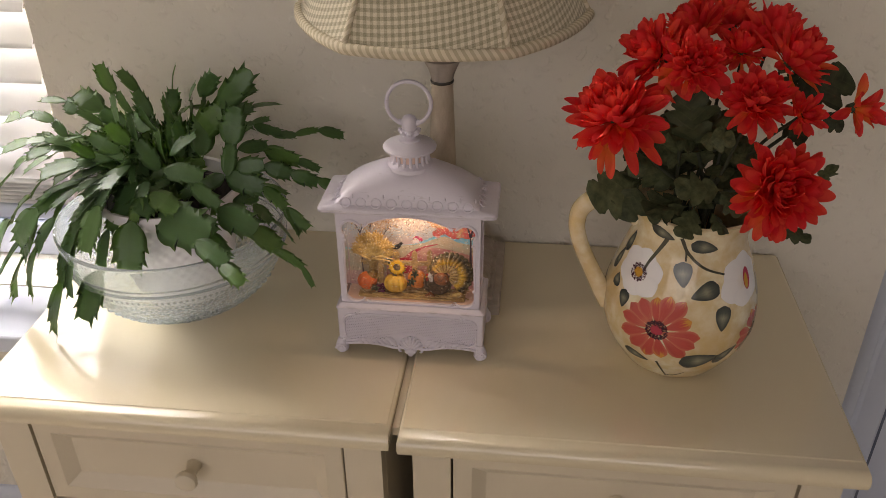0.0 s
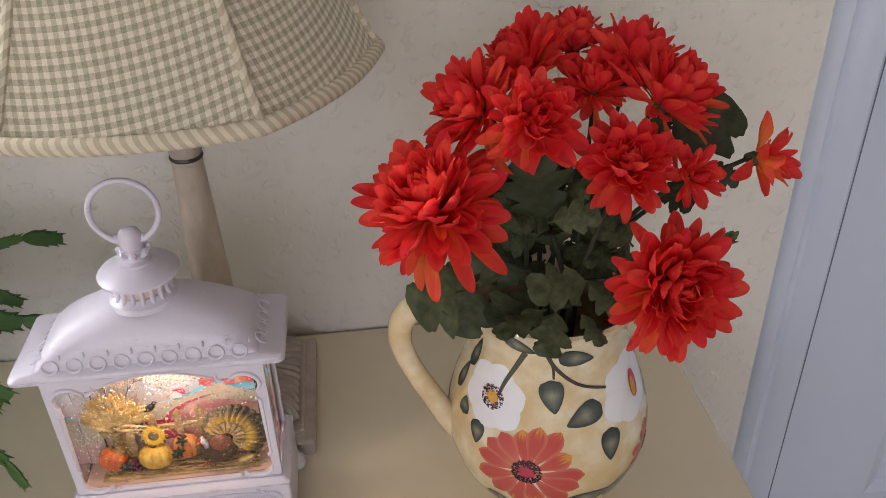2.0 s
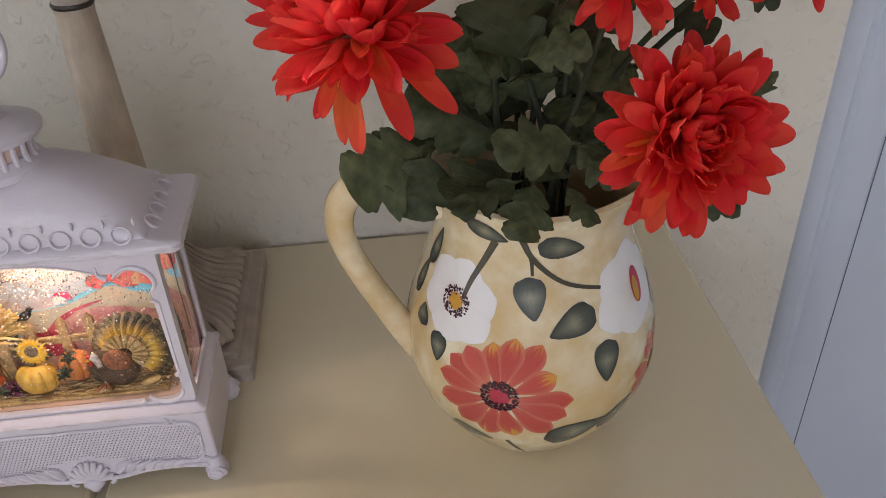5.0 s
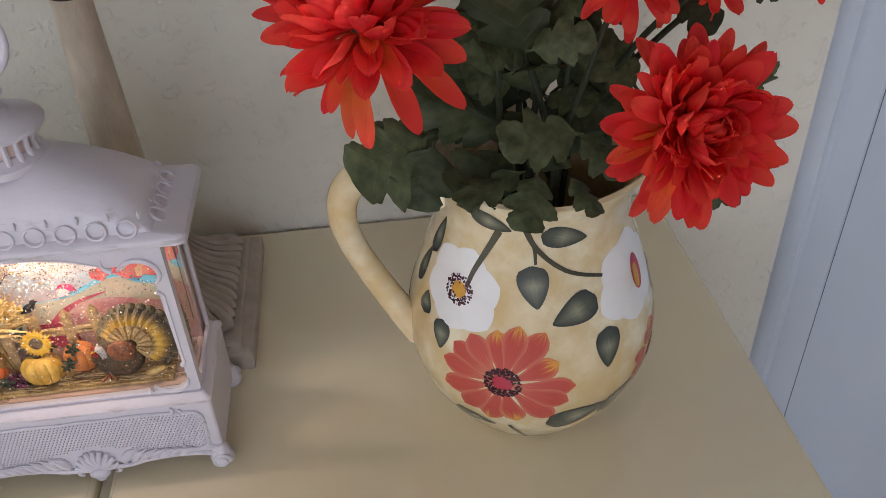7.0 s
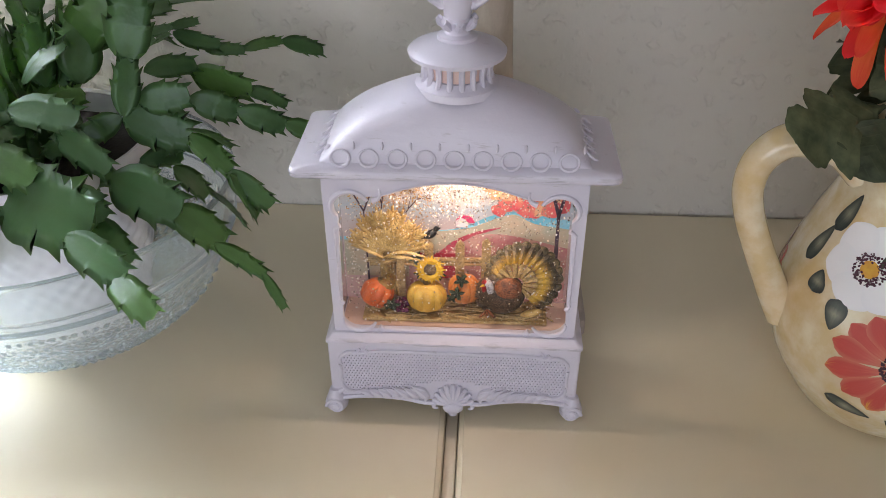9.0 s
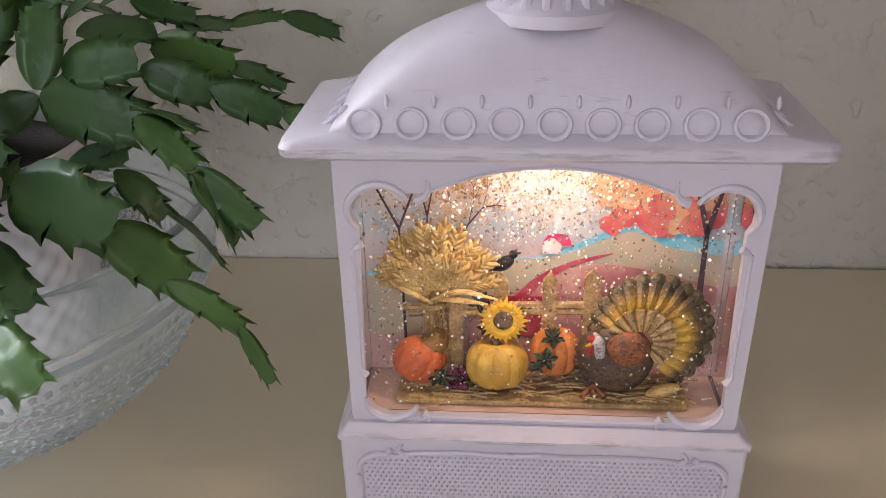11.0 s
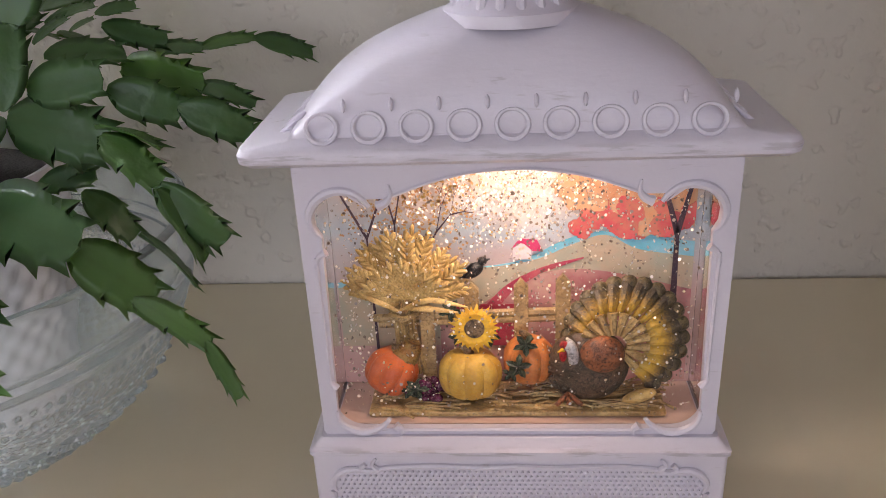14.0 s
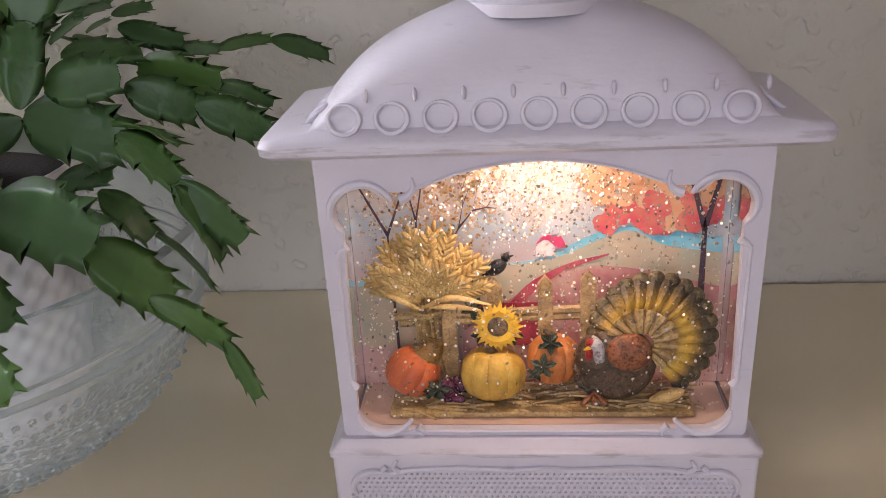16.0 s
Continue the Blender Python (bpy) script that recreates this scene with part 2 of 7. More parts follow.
structure("floor", box(-2.45, 2.55, -2.75, WALL_Y + 0.15, -0.12, 0.0), CARPET, "beige carpeted floor", "floor")
structure("ceiling", box(-2.45, 2.55, -2.75, WALL_Y + 0.15, 2.5, 2.62), CEIL, "plain white ceiling", "ceiling")

GROUND = paint("lawn_and_soil", (0.10, 0.15, 0.06), (0.16, 0.14, 0.10), 0.95, 1.5, 30, 0.5)
structure("ground", box(-400, 400, -400, 400, -0.6, -0.5), GROUND, "green lawn outside the window", "ground")


def moulding(profile, x0, x1, z0, z1, vertical):
    """A bar with a (across, proud) profile on the north wall, upright or lying."""
    bm = bmesh.new()
    ends = []
    for e in (0, 1):
        row = []
        for a, p in profile:
            y = WALL_Y - p
            row.append(bm.verts.new((x0 + a, y, (z0, z1)[e]) if vertical else ((x0, x1)[e], y, z0 + a)))
        ends.append(row)
    n = len(profile)
    for i in range(n):
        j = (i + 1) % n
        bm.faces.new((ends[0][i], ends[0][j], ends[1][j], ends[1][i]))
    bm.faces.new(ends[0][::-1])
    bm.faces.new(ends[1])
    return bm


CASING = [(0, -0.002), (0.0005, 0.004), (0.006, 0.010), (0.012, 0.012), (0.016, 0.009), (0.021, 0.009), (0.025, 0.0125), (0.036, 0.015), (0.046, 0.016), (0.0500, 0.013), (0.0500, -0.002)]
structure("trim", moulding(CASING, 0.440, 0, 0.0, 2.09, True), TRIM, "white moulded door casing", "door casing", True)
BASE = [(0, -0.002), (0, 0.014), (0.09, 0.014), (0.098, 0.011), (0.106, 0.012), (0.118, 0.010), (0.128, 0.004), (0.13, -0.002)]
structure("baseboard", moulding(BASE, -2.3, 0.438, 0.0, 0, False), TRIM, "white moulded baseboard", "baseboard", True)

# the door: a slab with recessed moulded panels and a dark knob
door = thing("door_1", (0.4945, WALL_Y, 0), "closed white panelled door with a dark round knob", "door")
tagged(door, kind="structure")


def door_slab(w, h, y0, y1, panels):
    bm = holed_wall(0.0062, w, 0.008, h, y0, y1, panels)
    for x0, x1, z0, z1 in panels:
        steps = ((0, 0.0), (0.008, 0.004), (0.016, 0.008), (0.030, 0.008), (0.055, 0.003))
        rows = [[bm.verts.new((xx, y0 + d, zz)) for xx, zz in ((x0 + i, z0 + i), (x1 - i, z0 + i), (x1 - i, z1 - i), (x0 + i, z1 - i))] for i, d in steps]
        for a, b in zip(rows, rows[1:]):
            for k in range(4):
                bm.faces.new((a[k], a[(k + 1) % 4], b[(k + 1) % 4], b[k]))
        bm.faces.new(rows[-1])
    return bm


# shade in the gap along the door's edge, painted as a dark strip
part("edge_strip", box(0.0002, 0.0068, 0.0008, 0.04, 0.008, 2.03), paint("blue_grey_gap_shade", (0.13, 0.16, 0.22), (0.10, 0.12, 0.17), 0.7), door, "dark strip standing in for the shade in the gap along the door's edge", smooth=False)
part("slab", door_slab(0.785, 2.03, 0.002, 0.04, ((0.135, 0.36, 0.32, 0.80), (0.44, 0.665, 0.32, 0.80), (0.135, 0.36, 1.0, 1.85), (0.44, 0.665, 1.0, 1.85))), TRIM, door, smooth=False)
DARK_METAL = paint("aged_bronze", (0.10, 0.09, 0.08), (0.06, 0.055, 0.05), 0.4, 60)
DARK_METAL.node_tree.nodes["Principled BSDF"].inputs["Metallic"].default_value = 0.8
knob = lathe([(0, 0), (0.031, 0), (0.031, 0.004), (0.027, 0.008), (0.012, 0.011), (0.011, 0.028), (0.018, 0.032), (0.027, 0.042), (0.028, 0.052), (0.022, 0.062), (0, 0.066)], 32)
knob.transform(Matrix.Translation((0.068, 0.003, 0.893)) @ Matrix.Rotation(radians(90), 4, "X"))
part("knob", knob, DARK_METAL, door, "dark bronze round knob with a rosette")
part("latch_plate", box(-0.0022, -0.0002, -0.004, 0.012, 0.862, 0.925, 0.0006, 1), DARK_METAL, door, "dark metal latch plate")
for z in (2.045,):
    structure("door_head", box(0.4920, 1.2855, WALL_Y + 0.002, WALL_Y + 0.12, 2.034, 2.0395), TRIM, "white door frame head", "door frame")
# added dark strip that stands for the shadow between casing and door
GAP_SHADE = paint("dark_gap_shade", (0.03, 0.03, 0.035), (0.02, 0.02, 0.02), 0.8)
structure("door_seal", box(0.4904, 0.4945, WALL_Y - 0.0035, WALL_Y + 0.040, 0.0, 2.033), GAP_SHADE, "thin dark strip standing in for the shadow in the gap beside the door", "door seal")
structure("door_stop", box(0.4930, 1.2850, WALL_Y + 0.0415, WALL_Y + 0.075, 0.0, 2.033), TRIM, "white lining behind the door", "door frame")

# the window beside the nightstands
window = thing("window_1", (-1.08, WALL_Y + 0.1, 0.545), "white framed window with a deep sill and pale daylight behind", "window")
tagged(window, kind="structure")
HALF = 0.489
fr = bmesh.new()
for x0, x1, z0, z1 in ((-HALF, HALF, 0.0, 0.055), (-HALF, HALF, 1.42, 1.474), (-HALF, -HALF + 0.045, 0.055, 1.42), (HALF - 0.045, HALF, 0.055, 1.42)):
    box(x0, x1, -0.02, 0.045, z0, z1, 0.003, 2, fr)
part("window_frame", fr, TRIM, window, smooth=False)
ra = bmesh.new()
box(-HALF + 0.046, HALF - 0.046, -0.012, 0.03, 0.056, 0.078, 0.003, 2, ra)
box(-HALF + 0.046, HALF - 0.046, -0.012, 0.03, 0.72, 0.755, 0.003, 2, ra)
part("sash", ra, TRIM, window, smooth=False)
PANE = glass("window_glass", (1, 1, 1), 0.0, 1.45)
for z0, z1 in ((0.079, 0.719), (0.756, 1.419)):
    p = part("pane", box(-HALF + 0.046, HALF - 0.046, 0.006, 0.010, z0, z1), PANE, window, smooth=False)
    p.visible_shadow = False
sill = box(-0.56, 0.512, -0.215, -0.022, -0.03, -0.002, 0.006, 3)
part("window_sill", sill, TRIM, window, "deep white window sill", False)

# the slatted blind in the window's opening
blind = thing("window_blind", (-1.092, WALL_Y + 0.035, 0), "white slatted window blind let nearly down", "blind")
n = Nodes("white_blind_slat", Roughness=0.45)
n.colour(n.mix(n.random(), (0.80, 0.80, 0.79), (0.75, 0.75, 0.75)))
n.bsdf.inputs["Transmission Weight"].default_value = 0.0
n.bump(n.noise(n.coords(scale=(4, 90, 90)), 3.0), 0.08, 0.0005)
tr = n.add("ShaderNodeBsdfTranslucent", Color=(0.9, 0.9, 0.9, 1))
mx = n.add("ShaderNodeMixShader", Fac=0.18)
n.link(n.bsdf.outputs[0], mx.inputs[1])
n.link(tr.outputs[0], mx.inputs[2])
n.link(mx.outputs[0], n.tree.nodes["Material Output"].inputs["Surface"])
SLAT = n.mat
slat = bmesh.new()
rows = []
for e in (-0.486, 0.486):
    rows.append([slat.verts.new((e, -0.025 + 0.05 * k / 8, 0.003 * (1 - (k / 4 - 1) ** 2) + dz)) for dz in (0, 0.0026) for k in (range(9) if dz == 0 else range(8, -1, -1))])
for i in range(18):
    j = (i + 1) % 18
    slat.faces.new((rows[0][i], rows[0][j], rows[1][j], rows[1][i]))
slat.faces.new(rows[0][::-1])
slat.faces.new(rows[1])
slat_mesh = mesh_of("slat", slat, SLAT)
for i in range(28):
    piece("slat", slat_mesh, blind, pose(0, 0, 0.725 + 0.0445 * i, 52, 0, 0))
for i in range(6):
    piece("slat", slat_mesh, blind, pose(0, 0.003, 0.672 + 0.006 * i, 3, 0, 0))
part("bottom_rail", box(-0.486, 0.486, -0.024, 0.028, 0.648, 0.668, 0.004, 3), TRIM, blind, smooth=False)
part("headrail", box(-0.486, 0.486, -0.03, 0.03, 1.965, 2.015, 0.003, 2), TRIM, blind, smooth=False)
for x in (-0.36, 0.36):
    part("ladder_cord", tube([(x, -0.027, 0.66), (x, -0.027, 1.97)], 0.0009, 6), TRIM, blind)

# the window behind the camera
south = thing("window_2", (-0.6, -2.66, 0.8), "white framed window on the opposite wall", "window")
tagged(south, kind="structure")
fr = bmesh.new()
for x0, x1, z0, z1 in ((-1.599, 1.599, 0.001, 0.05), (-1.599, 1.599, 1.45, 1.499), (-1.599, -1.55, 0.05, 1.45), (1.55, 1.599, 0.05, 1.45), (-0.54, -0.50, 0.05, 1.45), (0.50, 0.54, 0.05, 1.45)):
    box(x0, x1, -0.03, 0.03, z0, z1, 0.003, 2, fr)
part("window_frame", fr, TRIM, south, smooth=False)


# ---- the nightstands ----
def nightstand(at):
    ns = thing("nightstand", at, "cream lacquered nightstand with an inset panelled drawer", "nightstand", "pair of nightstands")
    # board with a half-round nosing on three sides
    top = bmesh.new()
    rows = []
    for f, sd, z in ((0.0, 0.0, 0.6380), (0.012, 0.0030, 0.6382), (0.0155, 0.0045, 0.6408), (0.0168, 0.0050, 0.6465), (0.0160, 0.0050, 0.6515), (0.0130, 0.0046, 0.6556), (0.0085, 0.0036, 0.6578), (0.0015, 0.0022, 0.6586), (0.0, 0.0012, 0.6598), (0.0, 0.0, 0.6600)):
        rows.append([top.verts.new(p) for p in ((-0.2035 - sd, -0.161 - f, z), (0.2035 + sd, -0.161 - f, z), (0.2035 + sd, 0.182, z), (-0.2035 - sd, 0.182, z))])
    for a, b in zip(rows, rows[1:]):
        for k in range(4):
            top.faces.new((a[k], a[(k + 1) % 4], b[(k + 1) % 4], b[k]))
    top.faces.new(rows[0][::-1])
    top.faces.new(rows[-1])
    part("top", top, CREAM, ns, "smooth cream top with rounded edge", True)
    carcass = bmesh.new()
    box(-0.197, -0.180, -0.138, 0.178, 0.0, 0.6375, 0.002, 2, carcass)
    box(0.180, 0.197, -0.138, 0.178, 0.0, 0.6375, 0.002, 2, carcass)
    box(-0.1798, 0.1798, 0.170, 0.178, 0.04, 0.6375, 0, 1, carcass)
    box(-0.1798, 0.1798, -0.13, 0.1698, 0.04, 0.06, 0, 1, carcass)
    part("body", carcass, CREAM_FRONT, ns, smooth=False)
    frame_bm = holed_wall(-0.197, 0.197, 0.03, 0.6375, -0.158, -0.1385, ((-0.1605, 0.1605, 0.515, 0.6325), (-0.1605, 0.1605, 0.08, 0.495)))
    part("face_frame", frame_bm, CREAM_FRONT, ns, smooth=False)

    def panel(z0, z1, name):
        bm = bmesh.new()
        steps = ((0, 0.02), (0, 0.001), (0.001, 0), (0.018, 0), (0.031, 0.009), (0.032, 0.0095))
        rr = [[bm.verts.new((xx, -0.157 + d, zz)) for xx, zz in ((-0.1582 + i, z0 + i), (0.1582 - i, z0 + i), (0.1582 - i, z1 - i), (-0.1582 + i, z1 - i))] for i, d in steps]
        for a, b in zip(rr, rr[1:]):
            for k in range(4):
                bm.faces.new((a[k], a[(k + 1) % 4], b[(k + 1) % 4], b[k]))
        bm.faces.new(rr[-1])
        bm.faces.new(rr[0][::-1])
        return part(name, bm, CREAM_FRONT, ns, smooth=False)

    drawer = panel(0.5172, 0.6288, "drawer")
    panel(0.082, 0.4935, "lower_panel")
    kb = lathe([(0, 0), (0.008, 0), (0.007, 0.003), (0.0055, 0.009), (0.0065, 0.014), (0.0100, 0.0175), (0.0118, 0.0215), (0.0106, 0.0255), (0.006, 0.028), (0, 0.0285)], 28)
    kb.transform(Matrix.Translation((0, -0.148, 0.572)) @ Matrix.Rotation(radians(90), 4, "X"))
    part("knob", kb, CREAM_FRONT, drawer, "turned cream wooden knob")
    return ns


stand = nightstand((-0.3235, 0.731, 0))
other = copy_thing(stand, pose(0.1012, 0.7280, 0))
tagged(stand, "cream lacquered nightstand under the potted cactus, drawer shut")
tagged(other, "cream lacquered nightstand under the flower jug, drawer shut")
TABLE = 0.660
tagged(part("spacer_strip", box(-0.1148, -0.1076, 0.5740, 0.9130, 0.6420, 0.6520, 0.001, 2), CREAM_FRONT, None), "narrow cream wooden strip filling the gap between the nightstands", "wood strip")


# ---- the snow globe lantern ----
LX, LY = -0.1107, 0.7055
lantern = thing("snow_globe_lantern", (LX, LY, TABLE), "white distressed lantern snow globe with a lit harvest scene inside", "lantern")


def rect_loft(levels, corner=0.004, n=6):
    """A form through rounded rectangles (half x, half y, z, corner)."""
    bm = bmesh.new()
    rows = []
    for lv in levels:
        hx, hy, z = lv[:3]
        c = lv[3] if len(lv) > 3 else corner
        c = min(c, hx * 0.999, hy * 0.999)
        row = []
        for q, (sx, sy) in enumerate(((1, 1), (-1, 1), (-1, -1), (1, -1))):
            for k in range(n + 1):
                a = math.pi / 2 * (q + k / n)
                row.append(bm.verts.new((sx * (hx - c) + c * math.cos(a), sy * (hy - c) + c * math.sin(a), z)))
        rows.append(row)
    m = len(rows[0])
    for a, b in zip(rows, rows[1:]):
        for i in range(m):
            j = (i + 1) % m
            bm.faces.new((a[i], a[j], b[j], b[i]))
    bm.faces.new(rows[0][::-1])
    bm.faces.new(rows[-1])
    return bm


def scroll(cx, cz, r, a0, a1, y, thick, curl=0.55, bm=None, n=16):
    """A raised C-scroll on the front, thin at its ends."""
    pts, rad = [], []
    for k in range(n + 1):
        t = k / n
        a = radians(a0 + (a1 - a0) * t)
        q = r * (1 - (1 - curl) * max(0, (t - 0.7) / 0.3) ** 2)
        pts.append((cx + q * math.cos(a), y, cz + q * math.sin(a)))
        rad.append(thick * (0.35 + 0.65 * math.sin(math.pi * min(1, max(0.04, t))) ** 0.7))
    return tube(pts, rad, 8, bm)


# plinth
part("plinth", rect_loft([(0.0738, 0.0335, 0.0120, 0.002), (0.0738, 0.0335, 0.0540, 0.002), (0.0746, 0.0343, 0.0546, 0.002), (0.0746, 0.0343, 0.0562, 0.002), (0.0728, 0.0326, 0.0572, 0.002), (0.0706, 0.0304, 0.0600, 0.002)]), WHITE, lantern)
part("floor_plate", rect_loft([(0.0655, 0.0238, 0.0600, 0.002), (0.0655, 0.0238, 0.0615, 0.002)]), paint("peach_globe_floor", (0.74, 0.55, 0.47), (0.68, 0.46, 0.38), 0.3), lantern, "peach coloured globe floor")
for sx in (-1, 1):
    for sy in (-1, 1):
        ft = ball((sx * 0.0715, sy * 0.0325, 0.0066), 0.0072, 0.0062, 0.0066, 14, 9)
        pts = [(sx * (0.0715 + q * math.cos(a)), sy * 0.0375, 0.007 + q * math.sin(a)) for q, a in [(0.0058 * (1 - k / 22), 0.55 * k) for k in range(18)]]
        tube(pts, 0.0012, 6, ft)
        tube([(sx * 0.0715, sy * 0.0325, 0.011), (sx * 0.0715, sy * 0.0325, 0.018)], [0.006, 0.0035], 10, ft)
        part("foot", ft, WHITE, lantern)

# front panel of fine raised dots, in a scrolled border
dots = bmesh.new()
YF = -0.0340


def in_panel(x, z):
    """Inside the scrolled border, clear of the shell and its sprays."""
    if abs(x) > 0.0655 or not 0.0175 < z < 0.0478:
        return False
    if abs(x) > 0.0585 and math.hypot(abs(x) - 0.0585, z - (0.0400 if z > 0.0325 else 0.0250)) > 0.0072 and not 0.0250 < z < 0.0400:
        return False
    return z > 0.0285 - 0.011 * min(1.0, abs(x) / 0.050) or abs(x) > 0.050


for r in range(16):
    for c in range(64):
        x = -0.0656 + c * 0.00208 + (0.00104 if r % 2 else 0)
        z = 0.0178 + r * 0.00196
        if not in_panel(x, z):
            continue
        s = 0.00066
        v = [dots.verts.new((x + dx * s, -0.0336, z + dz * s)) for dx, dz in ((-1, 0), (0, -1), (1, 0), (0, 1))]
        tip = [dots.verts.new((x + dx * s * 0.5, -0.0344, z + dz * s * 0.5)) for dx, dz in ((-1, 0), (0, -1), (1, 0), (0, 1))]
        for k in range(4):
            dots.faces.new((v[k], v[(k + 1) % 4], tip[(k + 1) % 4], tip[k]))
        dots.faces.new(tip)
part("dotted_panel", dots, WHITE, lantern, "panel of fine raised dots", False, "stuff")
orn = bmesh.new()
for s in (-1, 1):
    # border: a long top line with a curl, a scroll at either corner
    tube(smooth_line([(0, YF, 0.0500), (s * 0.012, YF, 0.0494), (s * 0.030, YF, 0.0500), (s * 0.046, YF, 0.0492), (s * 0.0535, YF, 0.0476), (s * 0.0560, YF, 0.0490), (s * 0.0545, YF, 0.0508)], 5), 0.00105, 7, orn)
    tube(smooth_line([(s * 0.0500, YF, 0.0484), (s * 0.0520, YF - 0.0004, 0.0508), (s * 0.0505, YF, 0.0532)], 5), lambda t: 0.0013 * (1 - 0.6 * t), 7, orn)
    scroll(s * 0.0590, 0.0402, 0.0083, 90 - s * -35, 90 - s * 105, YF, 0.0014, 0.85, orn)
    scroll(s * 0.0590, 0.0248, 0.0083, -90 - s * 75, -90 + s * 105, YF, 0.0014, 0.85, orn)
    tube([(s * 0.0672, YF, 0.0385), (s * 0.0668, YF, 0.0325), (s * 0.0672, YF, 0.0265)], 0.0011, 7, orn)
    tube(smooth_line([(s * 0.0655, YF, 0.0190), (s * 0.0690, YF, 0.0165), (s * 0.0715, YF, 0.0140)], 4), lambda t: 0.0013 + 0.0010 * t, 7, orn)
    # acanthus sprays beside the shell
    for k in range(7):
        x0 = 0.0150 + 0.0056 * k
        tube(smooth_line([(s * x0, YF, 0.0132), (s * (x0 + 0.0035), YF - 0.0010, 0.0180), (s * (x0 + 0.0105), YF - 0.0004, 0.0236 - 0.0010 * k)], 4), lambda t: 0.0005 + 0.0021 * math.sin(math.pi * min(1, t + 0.10)), 7, orn)
    scroll(s * 0.0215, 0.0150, 0.0058, 90 + s * 130, 90 - s * 150, YF, 0.0020, 0.45, orn)
    # lower edge, hung in a shallow curve
    tube(smooth_line([(s * 0.009, YF, 0.0098), (s * 0.018, YF, 0.0100), (s * 0.030, YF, 0.0128), (s * 0.046, YF, 0.0140), (s * 0.060, YF, 0.0130), (s * 0.069, YF, 0.0110)], 5), 0.0016, 7, orn)
# shell
for k in range(9):
    a = radians(-76 + 19 * k)
    tube([(0, YF, 0.0085), (0.0090 * math.sin(a), YF - 0.0016, 0.0090 + 0.0115 * math.cos(a)), (0.0128 * math.sin(a), YF - 0.0004, 0.0090 + 0.0165 * math.cos(a))], [0.0008, 0.0020, 0.0013], 7, orn)
ball((0, YF - 0.0012, 0.0068), 0.0062, 0.0026, 0.0040, 12, 8, orn)
ball((0, YF - 0.0010, 0.0028), 0.0030, 0.0022, 0.0024, 10, 7, orn)
for s in (-1, 1):
    scroll(s * 0.0085, 0.0072, 0.0034, 90 + s * 120, 90 - s * 160, YF, 0.0016, 0.5, orn)
part("scroll_ornament", orn, WHITE, lantern, "raised shell and scroll ornament")


# body: four framed sides
def front_outline(n=16):
    """The window's edge: corner scrolls and an arched top."""
    pts = []
    x = 0.0612

    def arc(cx, cz, r, a0, a1, m=8):
        for k in range(m + 1):
            a = radians(a0 + (a1 - a0) * k / m)
            pts.append((cx + r * math.cos(a), cz + r * math.sin(a)))

    arc(-0.0545, 0.0720, 0.0095, 195, 270)
    arc(0.0545, 0.0720, 0.0095, 270, 345)
    arc(0.0550, 0.1437, 0.0092, -40, 150)
    for k in range(n + 1):
        t = -1 + 2 * k / n
        pts.append((-t * 0.0395, 0.1512 + 0.0088 * (1 - t * t)))
    arc(-0.0550, 0.1437, 0.0092, 30, 220)
    return pts


def framed_side(half, z0, z1, y0, y1, hole):
    """A board with an opening of any outline; outer edge is matched to it by angle."""
    bm = bmesh.new()
    cz = (z0 + z1) / 2
    outer = []
    for x, z in hole:
        dx, dz = x, z - cz
        k = min(half / abs(dx) if dx else 1e9, (z1 - cz) / abs(dz) if dz else 1e9)
        outer.append((dx * k, cz + dz * k))
    rows = [[bm.verts.new((x, y, z)) for x, z in ring] for ring, y in ((outer, y0), (hole, y0), (hole, y1), (outer, y1))]
    n = len(hole)
    for a, b in ((0, 1), (1, 2), (2, 3), (3, 0)):
        for i in range(n):
            j = (i + 1) % n
            bm.faces.new((rows[a][i], rows[a][j], rows[b][j], rows[b][i]))
    return bm


hole = front_outline()
# the front's edge points must run round the middle one way: sort them by angle
hole.sort(key=lambda p: math.atan2(p[1] - 0.110, p[0]))
part("front_frame", framed_side(0.0693, 0.0600, 0.1660, -0.0285, -0.0258, hole), WHITE, lantern, smooth=False)
part("back_board", plate([(-0.0685, 0.060), (0.0685, 0.060), (0.0685, 0.166), (-0.0685, 0.166)], 0.0250, 0.0285), WHITE, lantern, smooth=False)
for s in (-1, 1):
    sh = [(-0.0205, 0.064), (0.0205, 0.064), (0.0222, 0.068), (0.0222, 0.152), (0.016, 0.1575), (0, 0.1600), (-0.016, 0.1575), (-0.0222, 0.152), (-0.0222, 0.068)]
    sh.sort(key=lambda p: math.atan2(p[1] - 0.113, p[0]))
    bm = framed_side(0.0255, 0.0600, 0.1660, -0.0693, -0.0676, sh)
    bm.transform(Matrix.Rotation(radians(90 * s), 4, "Z"))
    part("side_frame", bm, WHITE, lantern, smooth=False)

